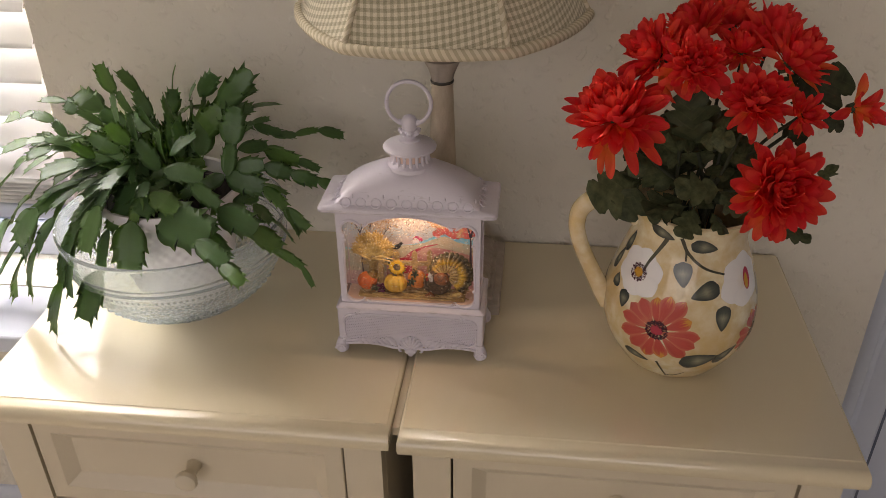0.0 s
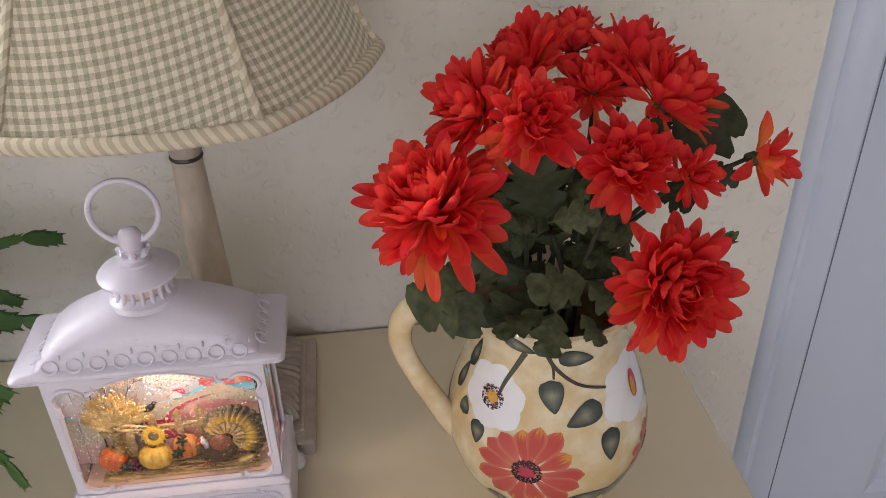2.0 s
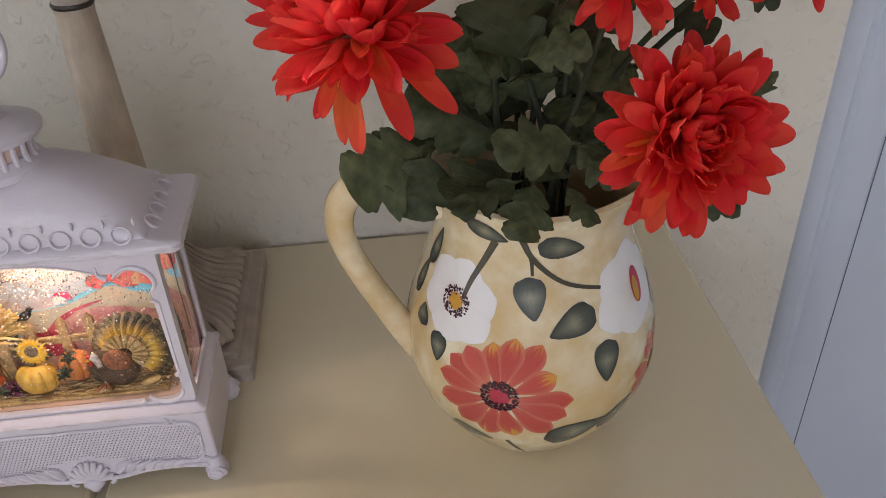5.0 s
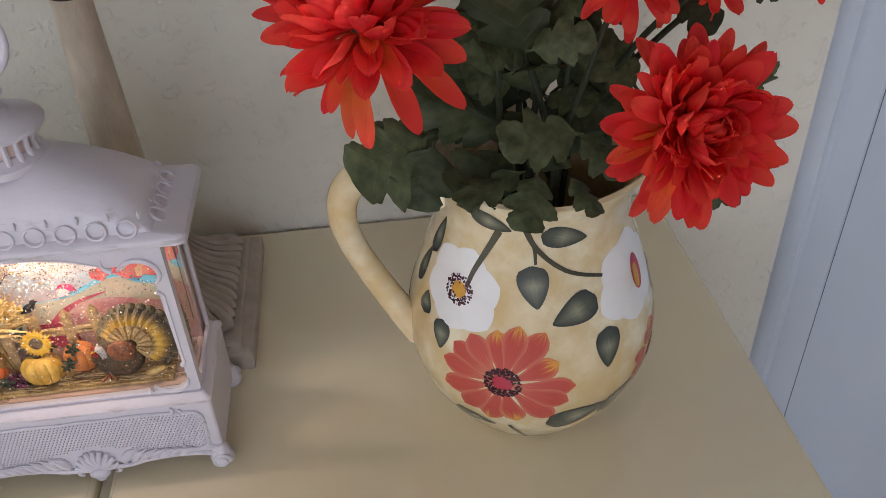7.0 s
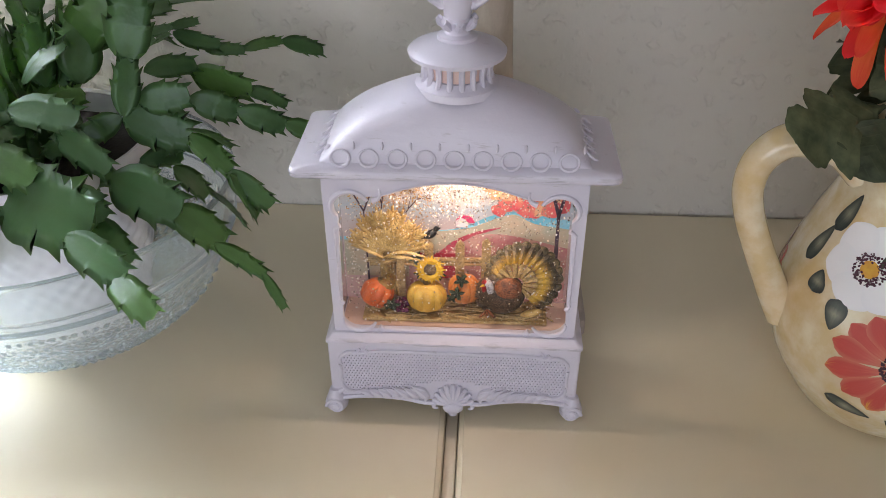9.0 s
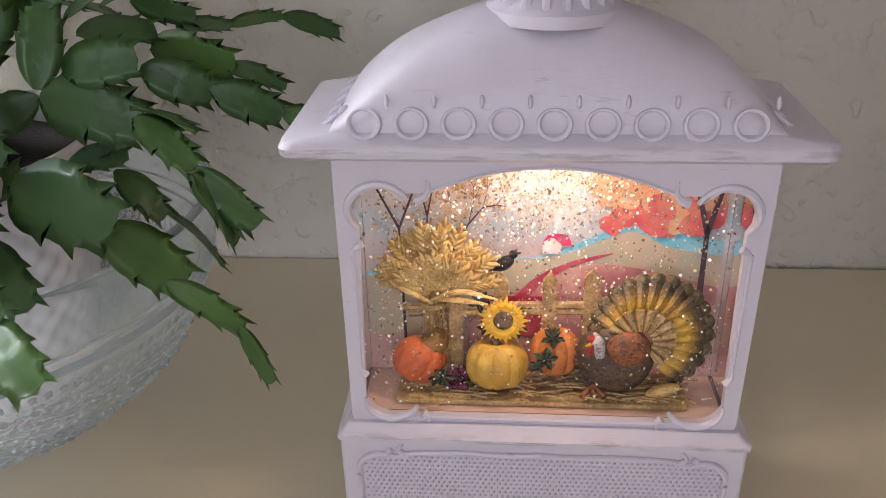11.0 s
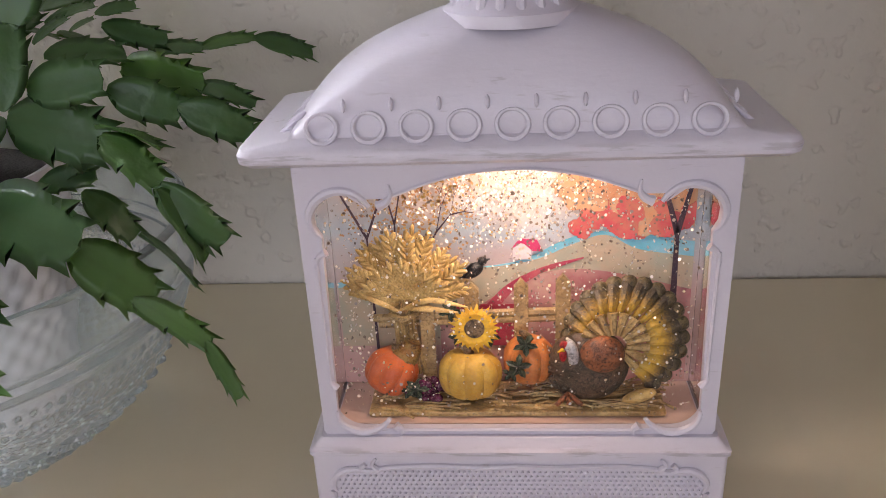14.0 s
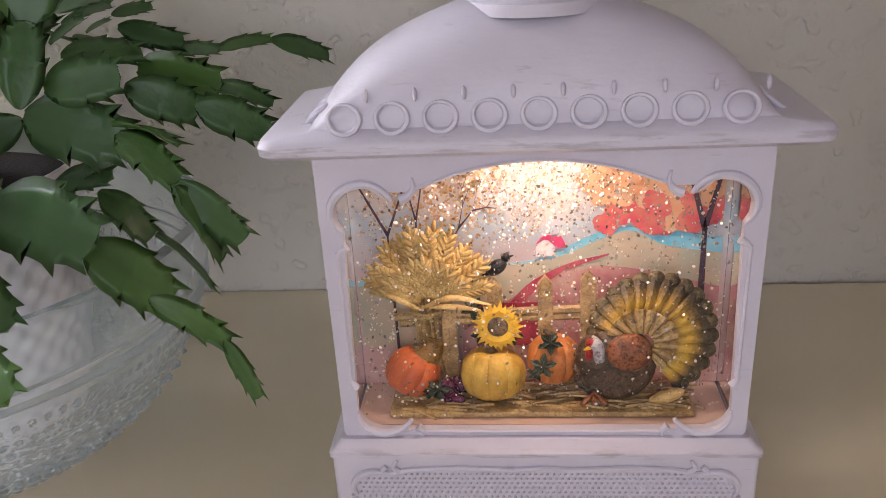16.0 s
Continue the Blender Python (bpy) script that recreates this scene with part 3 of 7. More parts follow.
beads = bmesh.new()
YB = -0.0287
for s in (-1, 1):
    scroll(s * 0.0550, 0.1437, 0.0105, 90 + s * 62, 90 - s * 128, YB, 0.0016, 0.85, beads)
    scroll(s * 0.0545, 0.0720, 0.0108, -90 - s * 62, -90 + s * 78, YB, 0.0016, 0.85, beads)
    tube(smooth_line([(s * 0.0430, YB, 0.1488), (s * 0.0403, YB, 0.1500), (s * 0.0387, YB, 0.1525), (s * 0.0391, YB, 0.1560)], 5), lambda t: 0.0018 * (1 - 0.75 * t), 8, beads)
    tube(smooth_line([(s * 0.0430, YB, 0.0640), (s * 0.0410, YB, 0.0620), (s * 0.0415, YB, 0.0595)], 5), lambda t: 0.0016 * (1 - 0.7 * t), 8, beads)
    tube(smooth_line([(s * 0.0612, YB, 0.1330), (s * 0.0638, YB, 0.1310), (s * 0.0652, YB, 0.1270)], 5), lambda t: 0.0015 * (1 - 0.75 * t), 8, beads)
    tube(smooth_line([(s * 0.0630, YB, 0.0800), (s * 0.0646, YB, 0.0825), (s * 0.0646, YB, 0.0850)], 5), lambda t: 0.0016 * (1 - 0.7 * t), 8, beads)
    tube([(s * 0.0646, YB, 0.083), (s * 0.0646, YB, 0.131)], 0.0007, 6, beads)
tube(smooth_line([(-t * 0.0395, YB, 0.1516 + 0.0088 * (1 - t * t)) for t in (-1, -0.6, -0.2, 0.2, 0.6, 1)], 4), 0.0006, 6, beads)
tube([(-0.044, YB, 0.0618), (0.044, YB, 0.0618)], 0.0007, 6, beads)
part("window_moulding", beads, WHITE, lantern, "raised scroll edging round the window")

# the globe: a clear block of water behind the framed sides
WATER = glass("globe_water", (1.0, 0.985, 0.97), 0.0, 1.33)
FACE_Y = -0.0252
globe = part("water_globe", rect_loft([(0.0664, 0.0247, 0.0598, 0.0020), (0.0664, 0.0247, 0.1639, 0.0020)], n=3), WATER, lantern, "clear water globe with floating glitter", False)
globe.visible_shadow = False


def deep(y):
    """Depth in the water behind its face, from the depth at which it seems to lie."""
    return FACE_Y + (y - FACE_Y) * 1.33


# roof
roof = rect_loft([(0.0825, 0.0335, 0.1640, 0.004), (0.0845, 0.0355, 0.1655, 0.005), (0.0848, 0.0358, 0.1680, 0.005), (0.0838, 0.0346, 0.1700, 0.005), (0.0800, 0.0330, 0.1708, 0.005), (0.0700, 0.0318, 0.1724, 0.005)], n=8)
RIDGE_X = [0.0, 0.0190, 0.0225, 0.0300, 0.0390, 0.0475, 0.0545, 0.0600, 0.0640, 0.0672, 0.0690]
RIDGE_Z = [0.2052, 0.2050, 0.2043, 0.2018, 0.1982, 0.1941, 0.1895, 0.1848, 0.1806, 0.1755, 0.1722]
ridge = smooth_line([(x, z, 0) for x, z in zip(RIDGE_X, RIDGE_Z)], 4)


def dome(x, y):
    """The roof's height: an arched ridge with well rounded shoulders."""
    top = float(np.interp(abs(x), [p[0] for p in ridge], [p[1] for p in ridge]))
    return 0.1722 + (top - 0.1722) * max(0.0, 1 - (abs(y) / 0.0315) ** 2.7) ** 0.58


dome_rows = []
for i in range(49):
    x = 0.0690 * math.sin(math.pi / 2 * (i - 24) / 24)
    dome_rows.append([roof.verts.new((x, y, dome(x, y))) for y in [0.0315 * math.sin(math.pi / 2 * (k - 12) / 12) for k in range(25)]])
for a, b in zip(dome_rows, dome_rows[1:]):
    for k in range(24):
        roof.faces.new((a[k], b[k], b[k + 1], a[k + 1]))
part("roof", roof, WHITE, lantern, "domed white roof with worn eaves")
ring = bmesh.new()


def roof_ring(x, y, z, m, bm):
    """An open ring with swelling thickness, lying on the roof's slope."""
    one = bmesh.new()
    pts = [(0.0047 * math.cos(a), 0.0044 * math.sin(a), 0) for a in [2 * math.pi * k / 22 + 1.9 for k in range(22)]]
    tube(pts, [0.00052 + 0.00045 * math.sin(math.pi * k / 22) for k in range(22)], 6, one, True)
    merge(bm, one, Matrix.Translation((x, y, z)) @ m)
    one = ball((0.0071, 0.0066, 0.0004), 0.0008, 0.0022, 0.0009, 8, 6)
    merge(bm, one, Matrix.Translation((x, y, z)) @ m)


FRONT = Matrix.Rotation(radians(77), 4, "X")
for k in range(9):
    roof_ring(-0.0575 + 0.01435 * k, -0.0317, 0.1755, FRONT, ring)
part("ring_border", ring, WHITE, lantern, "row of raised rings along the eaves")
for s in (-1, 1):
    ring = bmesh.new()
    for k in range(4):
        roof_ring(s * 0.0700, -0.0175 + 0.0117 * k, 0.1733, Matrix.Rotation(radians(90 * s), 4, "Z") @ Matrix.Rotation(radians(38), 4, "X"), ring)
    part("ring_border", ring, WHITE, lantern)

# vented neck, cap, finial and ring
neck = lathe([(0.0222, 0.2010), (0.0214, 0.2046), (0.0196, 0.2057), (0.0178, 0.2070), (0.0166, 0.2086), (0.0150, 0.2088), (0.0150, 0.2163), (0.0175, 0.2170), (0.0175, 0.2183), (0, 0.2183)], 40)
for k in range(18):
    a = 2 * math.pi * k / 18
    tube([(0.0180 * math.cos(a), 0.0180 * math.sin(a), 0.2043), (0.0166 * math.cos(a), 0.0166 * math.sin(a), 0.2108), (0.0172 * math.cos(a), 0.0172 * math.sin(a), 0.2173)], 0.0016, 7, neck)
part("vent_neck", neck, WHITE, lantern, "slotted round vent")
# lamplight leaking through the slots is put into this band's peach colour
part("vent_liner", lathe([(0.0156, 0.2090), (0.0156, 0.2160)], 40), paint("peach_lamp_glow", (0.84, 0.62, 0.54), (0.78, 0.55, 0.47), 0.5), lantern, "peach band painting in the lamp's glow behind the vent slots")
part("cap", lathe([(0, 0.2178), (0.0200, 0.2178), (0.0245, 0.2193), (0.0250, 0.2213), (0.0238, 0.2226), (0.0200, 0.2245), (0.0140, 0.2262), (0.0100, 0.2274), (0, 0.2280)], 40), WHITE, lantern)
fin = lathe([(0, 0.2270), (0.0102, 0.2272), (0.0100, 0.2290), (0.0068, 0.2302), (0.0056, 0.2325), (0.0060, 0.2345), (0.0076, 0.2368), (0.0066, 0.2382), (0.0070, 0.2410), (0.0074, 0.2440), (0.0071, 0.2470), (0.0056, 0.2496), (0.0030, 0.2512), (0, 0.2517)], 24)
for k in range(7):
    a = 2 * math.pi * k / 7 + 0.4
    part("finial_leaf", tube([(0.0050 * math.cos(a), 0.0050 * math.sin(a), 0.2320), (0.0080 * math.cos(a), 0.0080 * math.sin(a), 0.2352), (0.0100 * math.cos(a), 0.0100 * math.sin(a), 0.2374), (0.0104 * math.cos(a), 0.0104 * math.sin(a), 0.2366)], [0.0012, 0.0026, 0.0018, 0.0006], 7), WHITE, lantern)
for s in (-1, 1):
    ball((s * 0.0082, 0, 0.2442), 0.0026, 0.0030, 0.0030, 12, 8, fin)
part("finial", fin, WHITE, lantern)
part("ring_handle", tube([(0.0203 * math.cos(2 * math.pi * k / 40), 0.0012 * math.sin(2 * math.pi * k / 40), 0.2625 + 0.0203 * math.sin(2 * math.pi * k / 40)) for k in range(40)], 0.0019, 9, closed=True), WHITE, lantern, "thin white carrying ring")

# the lantern's own small lamp under its roof
lamp("lantern_lamp", "AREA", 0.100, Matrix.Translation((LX + 0.001, LY - 0.014, TABLE + 0.1634)) @ Matrix.Rotation(radians(28), 4, "X"), (1.0, 0.86, 0.70), w=0.022, h=0.010)


# the printed panel behind the little scene: flat layers of print on a card
def card(name, base, other, scale=60, rough=0.5):
    n = Nodes(name, Roughness=rough)
    v = n.coords()
    n.colour(n.mix(n.ramp(n.noise(v, scale, 4), (0.35, (0, 0, 0)), (0.65, (1, 1, 1))), base, other))
    return n.mat


def printed_sky():
    n = Nodes("printed_sky", Roughness=0.5)
    v = n.coords()
    sep = n.tree.nodes.new("ShaderNodeSeparateXYZ")
    n.link(v, sep.inputs[0])
    h = n.maths("MULTIPLY", n.maths("SUBTRACT", sep.outputs[2], 0.06), 10.0)
    wob = n.maths("ADD", h, n.maths("MULTIPLY", n.maths("SUBTRACT", n.noise(v, 45, 4), 0.5), 0.35))
    n.colour(n.ramp(wob, (0.0, (0.62, 0.38, 0.35)), (0.35, (0.60, 0.42, 0.39)), (0.52, (0.56, 0.46, 0.46)), (0.66, (0.46, 0.54, 0.60)), (0.76, (0.66, 0.56, 0.52)), (1.0, (0.70, 0.56, 0.46))))
    return n.mat


PB = 0.0150


def print_point(px, pz):
    """A place on the print from its own sheet coordinates (-1 to 1, 0 to 1)."""
    return px * 0.0650 - 0.0006, 0.0575 + pz * 0.104


backing = plate([(-0.0663, 0.0616), (0.0663, 0.0616), (0.0663, 0.1637), (-0.0663, 0.1637)], PB, PB + 0.001)
printed = part("printed_backdrop", backing, printed_sky(), lantern, "printed autumn landscape behind the little scene", False)


# added strips: streaks stand in for the print seen bent through the water
n = Nodes("refracted_print_streaks", Roughness=0.45)
sep = n.tree.nodes.new("ShaderNodeSeparateXYZ")
n.link(n.coords(), sep.inputs[0])
wob = n.maths("ADD", n.maths("MULTIPLY", n.maths("SUBTRACT", sep.outputs[2], 0.06), 9.6), n.maths("MULTIPLY", n.maths("SUBTRACT", n.noise(n.coords(scale=(900, 900, 40)), 1.0, 4, 0.6), 0.5), 0.5))
n.colour(n.ramp(wob, (0.0, (0.72, 0.40, 0.30)), (0.30, (0.80, 0.56, 0.36)), (0.50, (0.76, 0.50, 0.34)), (0.68, (0.70, 0.62, 0.44)), (0.80, (0.40, 0.66, 0.76)), (1.0, (0.76, 0.44, 0.30))))
for s in (-1, 1):
    part("printed_side", box(s * 0.0653 - 0.0008, s * 0.0653 + 0.0008, 0.0162, 0.0243, 0.0618, 0.1635), n.mat, lantern, "added side strip streaked like the print seen bent through the water", False)

rng = random.Random(5)


def layer(name, outline, mat, depth, label=""):
    y = PB - 0.0003 * depth
    part(name, plate([print_point(*p) for p in outline], y - 0.0001, y + 0.00015), mat, printed, label, False)


def hill(pts, low):
    line = smooth_line([(x, z, 0) for x, z in pts], 6)
    return [(p[0], p[1]) for p in line] + [(pts[-1][0], low), (pts[0][0], low)]


layer("printed_hills", hill([(-1.0, 0.46), (-0.5, 0.50), (0.0, 0.53), (0.30, 0.615), (0.5, 0.645), (0.72, 0.63), (1.0, 0.60)], 0.40), card("printed_blue", (0.10, 0.50, 0.66), (0.30, 0.64, 0.76), 90), 1, "printed blue hills")
layer("printed_hills", hill([(-1.0, 0.44), (-0.3, 0.50), (0.1, 0.535), (0.35, 0.60), (0.52, 0.63), (0.70, 0.575), (1.0, 0.545)], 0.2), card("printed_field", (0.60, 0.46, 0.32), (0.46, 0.45, 0.34), 90), 2, "printed pale fields")
layer("printed_hills", hill([(-0.42, 0.30), (-0.2, 0.36), (0.0, 0.44), (0.25, 0.50), (0.55, 0.49), (1.0, 0.42)], 0.05), card("printed_rose_field", (0.52, 0.19, 0.21), (0.62, 0.40, 0.33), 110), 3, "printed rose coloured field")
layer("printed_path", hill([(-0.16, 0.36), (-0.02, 0.45), (0.18, 0.515), (0.40, 0.55)], 0.34)[:-2] + [(0.40, 0.545), (0.16, 0.49), (0.0, 0.42), (-0.10, 0.34)], card("printed_crimson", (0.45, 0.04, 0.09), (0.56, 0.12, 0.14), 80), 4, "printed crimson path")
layer("printed_shed", [(-0.34, 0.20), (0.06, 0.20), (0.06, 0.37), (-0.34, 0.37)], card("printed_red", (0.42, 0.02, 0.06), (0.52, 0.06, 0.09), 150), 5, "printed red shed")
layer("printed_barn", [(0.005, 0.545), (0.11, 0.545), (0.11, 0.585), (0.06, 0.612), (0.005, 0.585)], card("printed_white", (0.82, 0.74, 0.74), (0.75, 0.66, 0.68), 150), 5, "printed white barn")
layer("printed_roof", [(0.0, 0.588), (0.03, 0.615), (0.06, 0.625), (0.14, 0.62), (0.175, 0.575), (0.115, 0.578), (0.07, 0.605), (0.05, 0.608)], card("printed_pink_roof", (0.66, 0.03, 0.14), (0.74, 0.08, 0.20), 150), 6, "printed pink barn roof")
# printed clouds of leaves
ORANGE = card("printed_orange_leaves", (0.74, 0.34, 0.17), (0.68, 0.44, 0.27), 160)
REDPR = card("printed_red_leaves", (0.70, 0.09, 0.11), (0.68, 0.22, 0.15), 190)


def blot_band(low):
    """A mass of leaves that fills the sheet's top above an uneven lower edge."""
    q = random.Random(77)
    line = smooth_line([(x, z, 0) for x, z in low], 9)
    return [(p[0], p[1] + q.uniform(-0.014, 0.014)) for p in line] + [(0.99, 0.985), (0.34, 0.985)]


def blot(cx, cz, rx, rz, seed):
    q = random.Random(seed)
    k = [q.uniform(0.75, 1.2) for _ in range(9)]
    out = []
    for i in range(48):
        a = 2 * math.pi * i / 48
        f = i / 48 * 9
        w = k[int(f) % 9] * (1 - f % 1) + k[(int(f) + 1) % 9] * (f % 1)
        w += q.uniform(-0.05, 0.05)
        out.append((cx + rx * w * math.cos(a), min(0.985, max(0.02, cz + rz * w * math.sin(a)))))
    return out


layer("printed_foliage", blot_band([(0.36, 0.82), (0.45, 0.73), (0.56, 0.665), (0.70, 0.648), (0.86, 0.650), (0.99, 0.665)]), card("printed_tan_leaves", (0.62, 0.34, 0.17), (0.70, 0.45, 0.27), 140), 2.6, "printed tan autumn foliage")
for i in range(84):
    cx, cz = rng.uniform(0.30, 0.99), rng.uniform(0.66, 0.97)
    if cx > 0.62:
        cz = 0.64 + (cz - 0.66) * 0.5
    red = (cz < 0.74 and cx < 0.70) or (cz < 0.72 and cx > 0.80) or rng.random() < 0.10
    size = rng.uniform(0.5, 1.2)
    layer("printed_foliage", [(min(0.99, x), z) for x, z in blot(cx, cz, 0.075 * size, 0.042 * size, i)], REDPR if red else ORANGE, 3 + i * 0.05, "printed orange autumn foliage")
BARK = card("printed_bark", (0.045, 0.025, 0.05), (0.09, 0.045, 0.06), 200)


def branch(bm, x, z, a, length, w, depth, q):
    x2, z2 = min(0.985, x + length * math.cos(a)), min(0.965, z + length * math.sin(a))
    if z > 0.955 or x > 0.98 and depth < 3 and w < 0.012:
        return
    nx, nz = -math.sin(a) * w, math.cos(a) * w
    p = [print_point(*c) for c in ((x + nx * 0.55, z + nz), (x2 + nx * 0.3, z2 + nz * 0.55), (x2 - nx * 0.3, z2 - nz * 0.55), (x - nx * 0.55, z - nz))]
    f = [bm.verts.new((u, PB - 0.0030, v)) for u, v in p]
    bm.faces.new(f)
    b = [bm.verts.new((u, PB - 0.0027, v)) for u, v in p]
    bm.faces.new(b[::-1])
    for i in range(4):
        bm.faces.new((f[i], b[i], b[(i + 1) % 4], f[(i + 1) % 4]))
    if depth:
        for da in (q.uniform(0.25, 0.65), -q.uniform(0.2, 0.6)):
            branch(bm, x2, z2, a + da, length * q.uniform(0.55, 0.75), w * 0.62, depth - 1, q)


for x, z, a, ln, w, d, sd in ((-0.79, 0.18, 1.60, 0.46, 0.016, 4, 2), (-0.66, 0.35, 1.52, 0.34, 0.013, 4, 7), (-0.50, 0.55, 0.9, 0.14, 0.008, 3, 4), (0.90, 0.20, 1.58, 0.44, 0.040, 3, 9)):
    bm = bmesh.new()
    branch(bm, x, z, a, ln, w, d, random.Random(sd))
    part("printed_tree", bm, BARK, printed, "printed bare dark tree", False)
# loose printed leaves round the bare trees
lv = bmesh.new()
for i in range(900):
    cx = rng.gauss(-0.52, 0.24)
    cz = rng.gauss(0.77, 0.10)
    if not (-0.97 < cx < 0.25 and 0.45 < cz < 0.985):
        continue
    u, v = print_point(cx, cz)
    r = rng.uniform(0.0003, 0.0007)
    lv.faces.new([lv.verts.new((u + r * math.cos(a), PB - 0.0018, v + r * math.sin(a))) for a in (0.3, 1.9, 3.4, 5.0)])
part("printed_leaves", lv, card("printed_gold_leaves", (0.62, 0.42, 0.14), (0.60, 0.26, 0.12), 300), printed, "printed specks of gold leaves", False, "stuff")


# the modelled harvest scene
def dia(px, py, y=0.0):
    return Vector(((px - 949.5) * 0.0002, deep(y), 0.095 - (py - 578) * 0.0002))


def resin(name, base, dark, rough=0.4, scale=180, speck=1.0):
    n = Nodes(name, Roughness=rough)
    v = n.coords()
    n.colour(n.mix(n.ramp(n.noise(v, scale, 4), (0.38, (0, 0, 0)), (0.62, (1, 1, 1))), dark, base))
    fine = n.noise(v, 850, 4, 0.65)
    n.colour(n.mix(n.maths("MULTIPLY", n.ramp(fine, (0.36, (1, 1, 1)), (0.52, (0, 0, 0))), speck), n.mix(n.ramp(n.noise(v, scale, 4), (0.38, (0, 0, 0)), (0.62, (1, 1, 1))), dark, base), tuple(c * 0.35 for c in dark)))
    n.bump(fine, 0.7, 0.0006)
    return n.mat


STRAW = resin("straw_resin", (0.60, 0.41, 0.17), (0.36, 0.22, 0.08), speck=0.6)
WHEAT = resin("wheat_resin", (0.72, 0.50, 0.19), (0.50, 0.30, 0.09), speck=0.4)
PUMP_Y = resin("yellow_pumpkin_resin", (0.72, 0.45, 0.08), (0.60, 0.33, 0.05), speck=0.15)
PUMP_O = resin("orange_pumpkin_resin", (0.66, 0.22, 0.05), (0.54, 0.16, 0.04), speck=0.25)
GOURD = resin("orange_gourd_resin", (0.72, 0.15, 0.03), (0.60, 0.12, 0.04), speck=0.12)
STEMC = resin("brown_stem_resin", (0.22, 0.13, 0.06), (0.12, 0.07, 0.03))
LEAFG = resin("dark_leaf_resin", (0.07, 0.09, 0.05), (0.03, 0.045, 0.03))
RAIL = resin("fence_resin", (0.56, 0.37, 0.16), (0.36, 0.22, 0.09), speck=0.6)
GRAPE = resin("grape_resin", (0.17, 0.03, 0.08), (0.09, 0.02, 0.05), 0.25)
PETALY = resin("sunflower_petal_resin", (0.85, 0.52, 0.03), (0.75, 0.40, 0.02), speck=0.1)
BIRD = resin("turkey_body_resin", (0.15, 0.085, 0.05), (0.07, 0.045, 0.025))
COPPER = resin("turkey_wing_resin", (0.40, 0.13, 0.05), (0.20, 0.07, 0.03))


def tail_resin():
    """Golden feathers, darkening towards the fan's edge, with fine barbs."""
    n = Nodes("turkey_tail_resin", Roughness=0.4)
    v = n.coords()
    c = dia(1138, 610)
    off = n.add("ShaderNodeVectorMath", )
    off.operation = "SUBTRACT"
    n.link(v, off.inputs[0])
    off.inputs[1].default_value = c
    flat = n.add("ShaderNodeVectorMath")
    flat.operation = "MULTIPLY"
    flat.inputs[1].default_value = (50, 0, 45)
    n.link(off.outputs[0], flat.inputs[0])
    far = n.add("ShaderNodeVectorMath")
    far.operation = "LENGTH"
    n.link(flat.outputs[0], far.inputs[0])
    barb = n.noise(v, 900, 4, 0.65)
    d = n.maths("ADD", far.outputs["Value"], n.maths("MULTIPLY", n.maths("SUBTRACT", barb, 0.5), 0.45))
    n.colour(n.ramp(d, (0.36, (0.16, 0.10, 0.04)), (0.50, (0.62, 0.42, 0.12)), (0.66, (0.70, 0.42, 0.05)), (0.82, (0.44, 0.26, 0.06)), (0.93, (0.17, 0.12, 0.06)), (1.0, (0.09, 0.07, 0.05))))
    n.bump(barb, 0.8, 0.0007)
    return n.mat


TAIL = tail_resin()
TAILD = resin("turkey_tail_edge_resin", (0.20, 0.15, 0.07), (0.08, 0.06, 0.03))
BLACK = resin("crow_resin", (0.02, 0.018, 0.02), (0.01, 0.01, 0.012))
HEADW = resin("turkey_head_resin", (0.80, 0.76, 0.74), (0.65, 0.58, 0.58))
HEADR = resin("turkey_wattle_resin", (0.62, 0.03, 0.03), (0.45, 0.02, 0.02))

ground_bm = bmesh.new()
for i in range(150):
    x = rng.uniform(-0.052, 0.046)
    y = rng.uniform(-0.0180, 0.0040)
    z = 0.0640 + rng.uniform(0, 0.0028) * (1 - abs(x) / 0.07)
    ln, a, b = rng.uniform(0.006, 0.016), rng.gauss(0, 0.25), rng.gauss(0, 0.12)
    tube([(x, y, z), (x + ln * 0.5 * math.cos(a), y + ln * 0.5 * math.sin(a), z + 0.0007), (x + ln * math.cos(a), y + ln * math.sin(a), z + ln * b * 0.4)], 0.00055, 5, ground_bm)
box(-0.0540, 0.0540, -0.0190, 0.0100, 0.0616, 0.0642, 0.001, 2, ground_bm)
part("straw_ground", ground_bm, STRAW, lantern, "ground of loose golden straw")


def squash(at, r, h, lobes, mat, name, label, lean=0.0):
    prof = [(0.0, -h * 0.92), (r * 0.45, -h), (r * 0.85, -h * 0.7), (r, -h * 0.1), (r * 0.93, h * 0.45), (r * 0.6, h * 0.88), (r * 0.25, h * 0.92), (0, h * 0.78)]
    fine = [(p[0], p[1]) for p in smooth_line([(a, b, 0) for a, b in prof], 4)]
    fine = [(max(0.0, a), b) for a, b in fine]
    fine[0], fine[-1] = (0, fine[0][1]), (0, fine[-1][1])
    bm = lathe(fine, lobes * 6, lambda a, q, z: q * (0.90 + 0.10 * abs(math.cos(a * lobes / 2)) ** 0.6))
    bm.transform(Matrix.Translation(at) @ Matrix.Rotation(lean, 4, "Y"))
    ob = part(name, bm, mat, lantern, label)
    top = Vector(at) + Vector((math.sin(lean) * h, 0, math.cos(lean) * h * 0.8))
    st = tube(smooth_line([top, top + Vector((-0.0006, -0.0008, 0.0022)), top + Vector((-0.0024, -0.001, 0.0040)), top + Vector((-0.0036, -0.001, 0.0041))], 4), lambda t: 0.0021 - 0.0012 * t, 8)
    part("stem", st, STEMC, ob, "brown ribbed stem")
    return ob


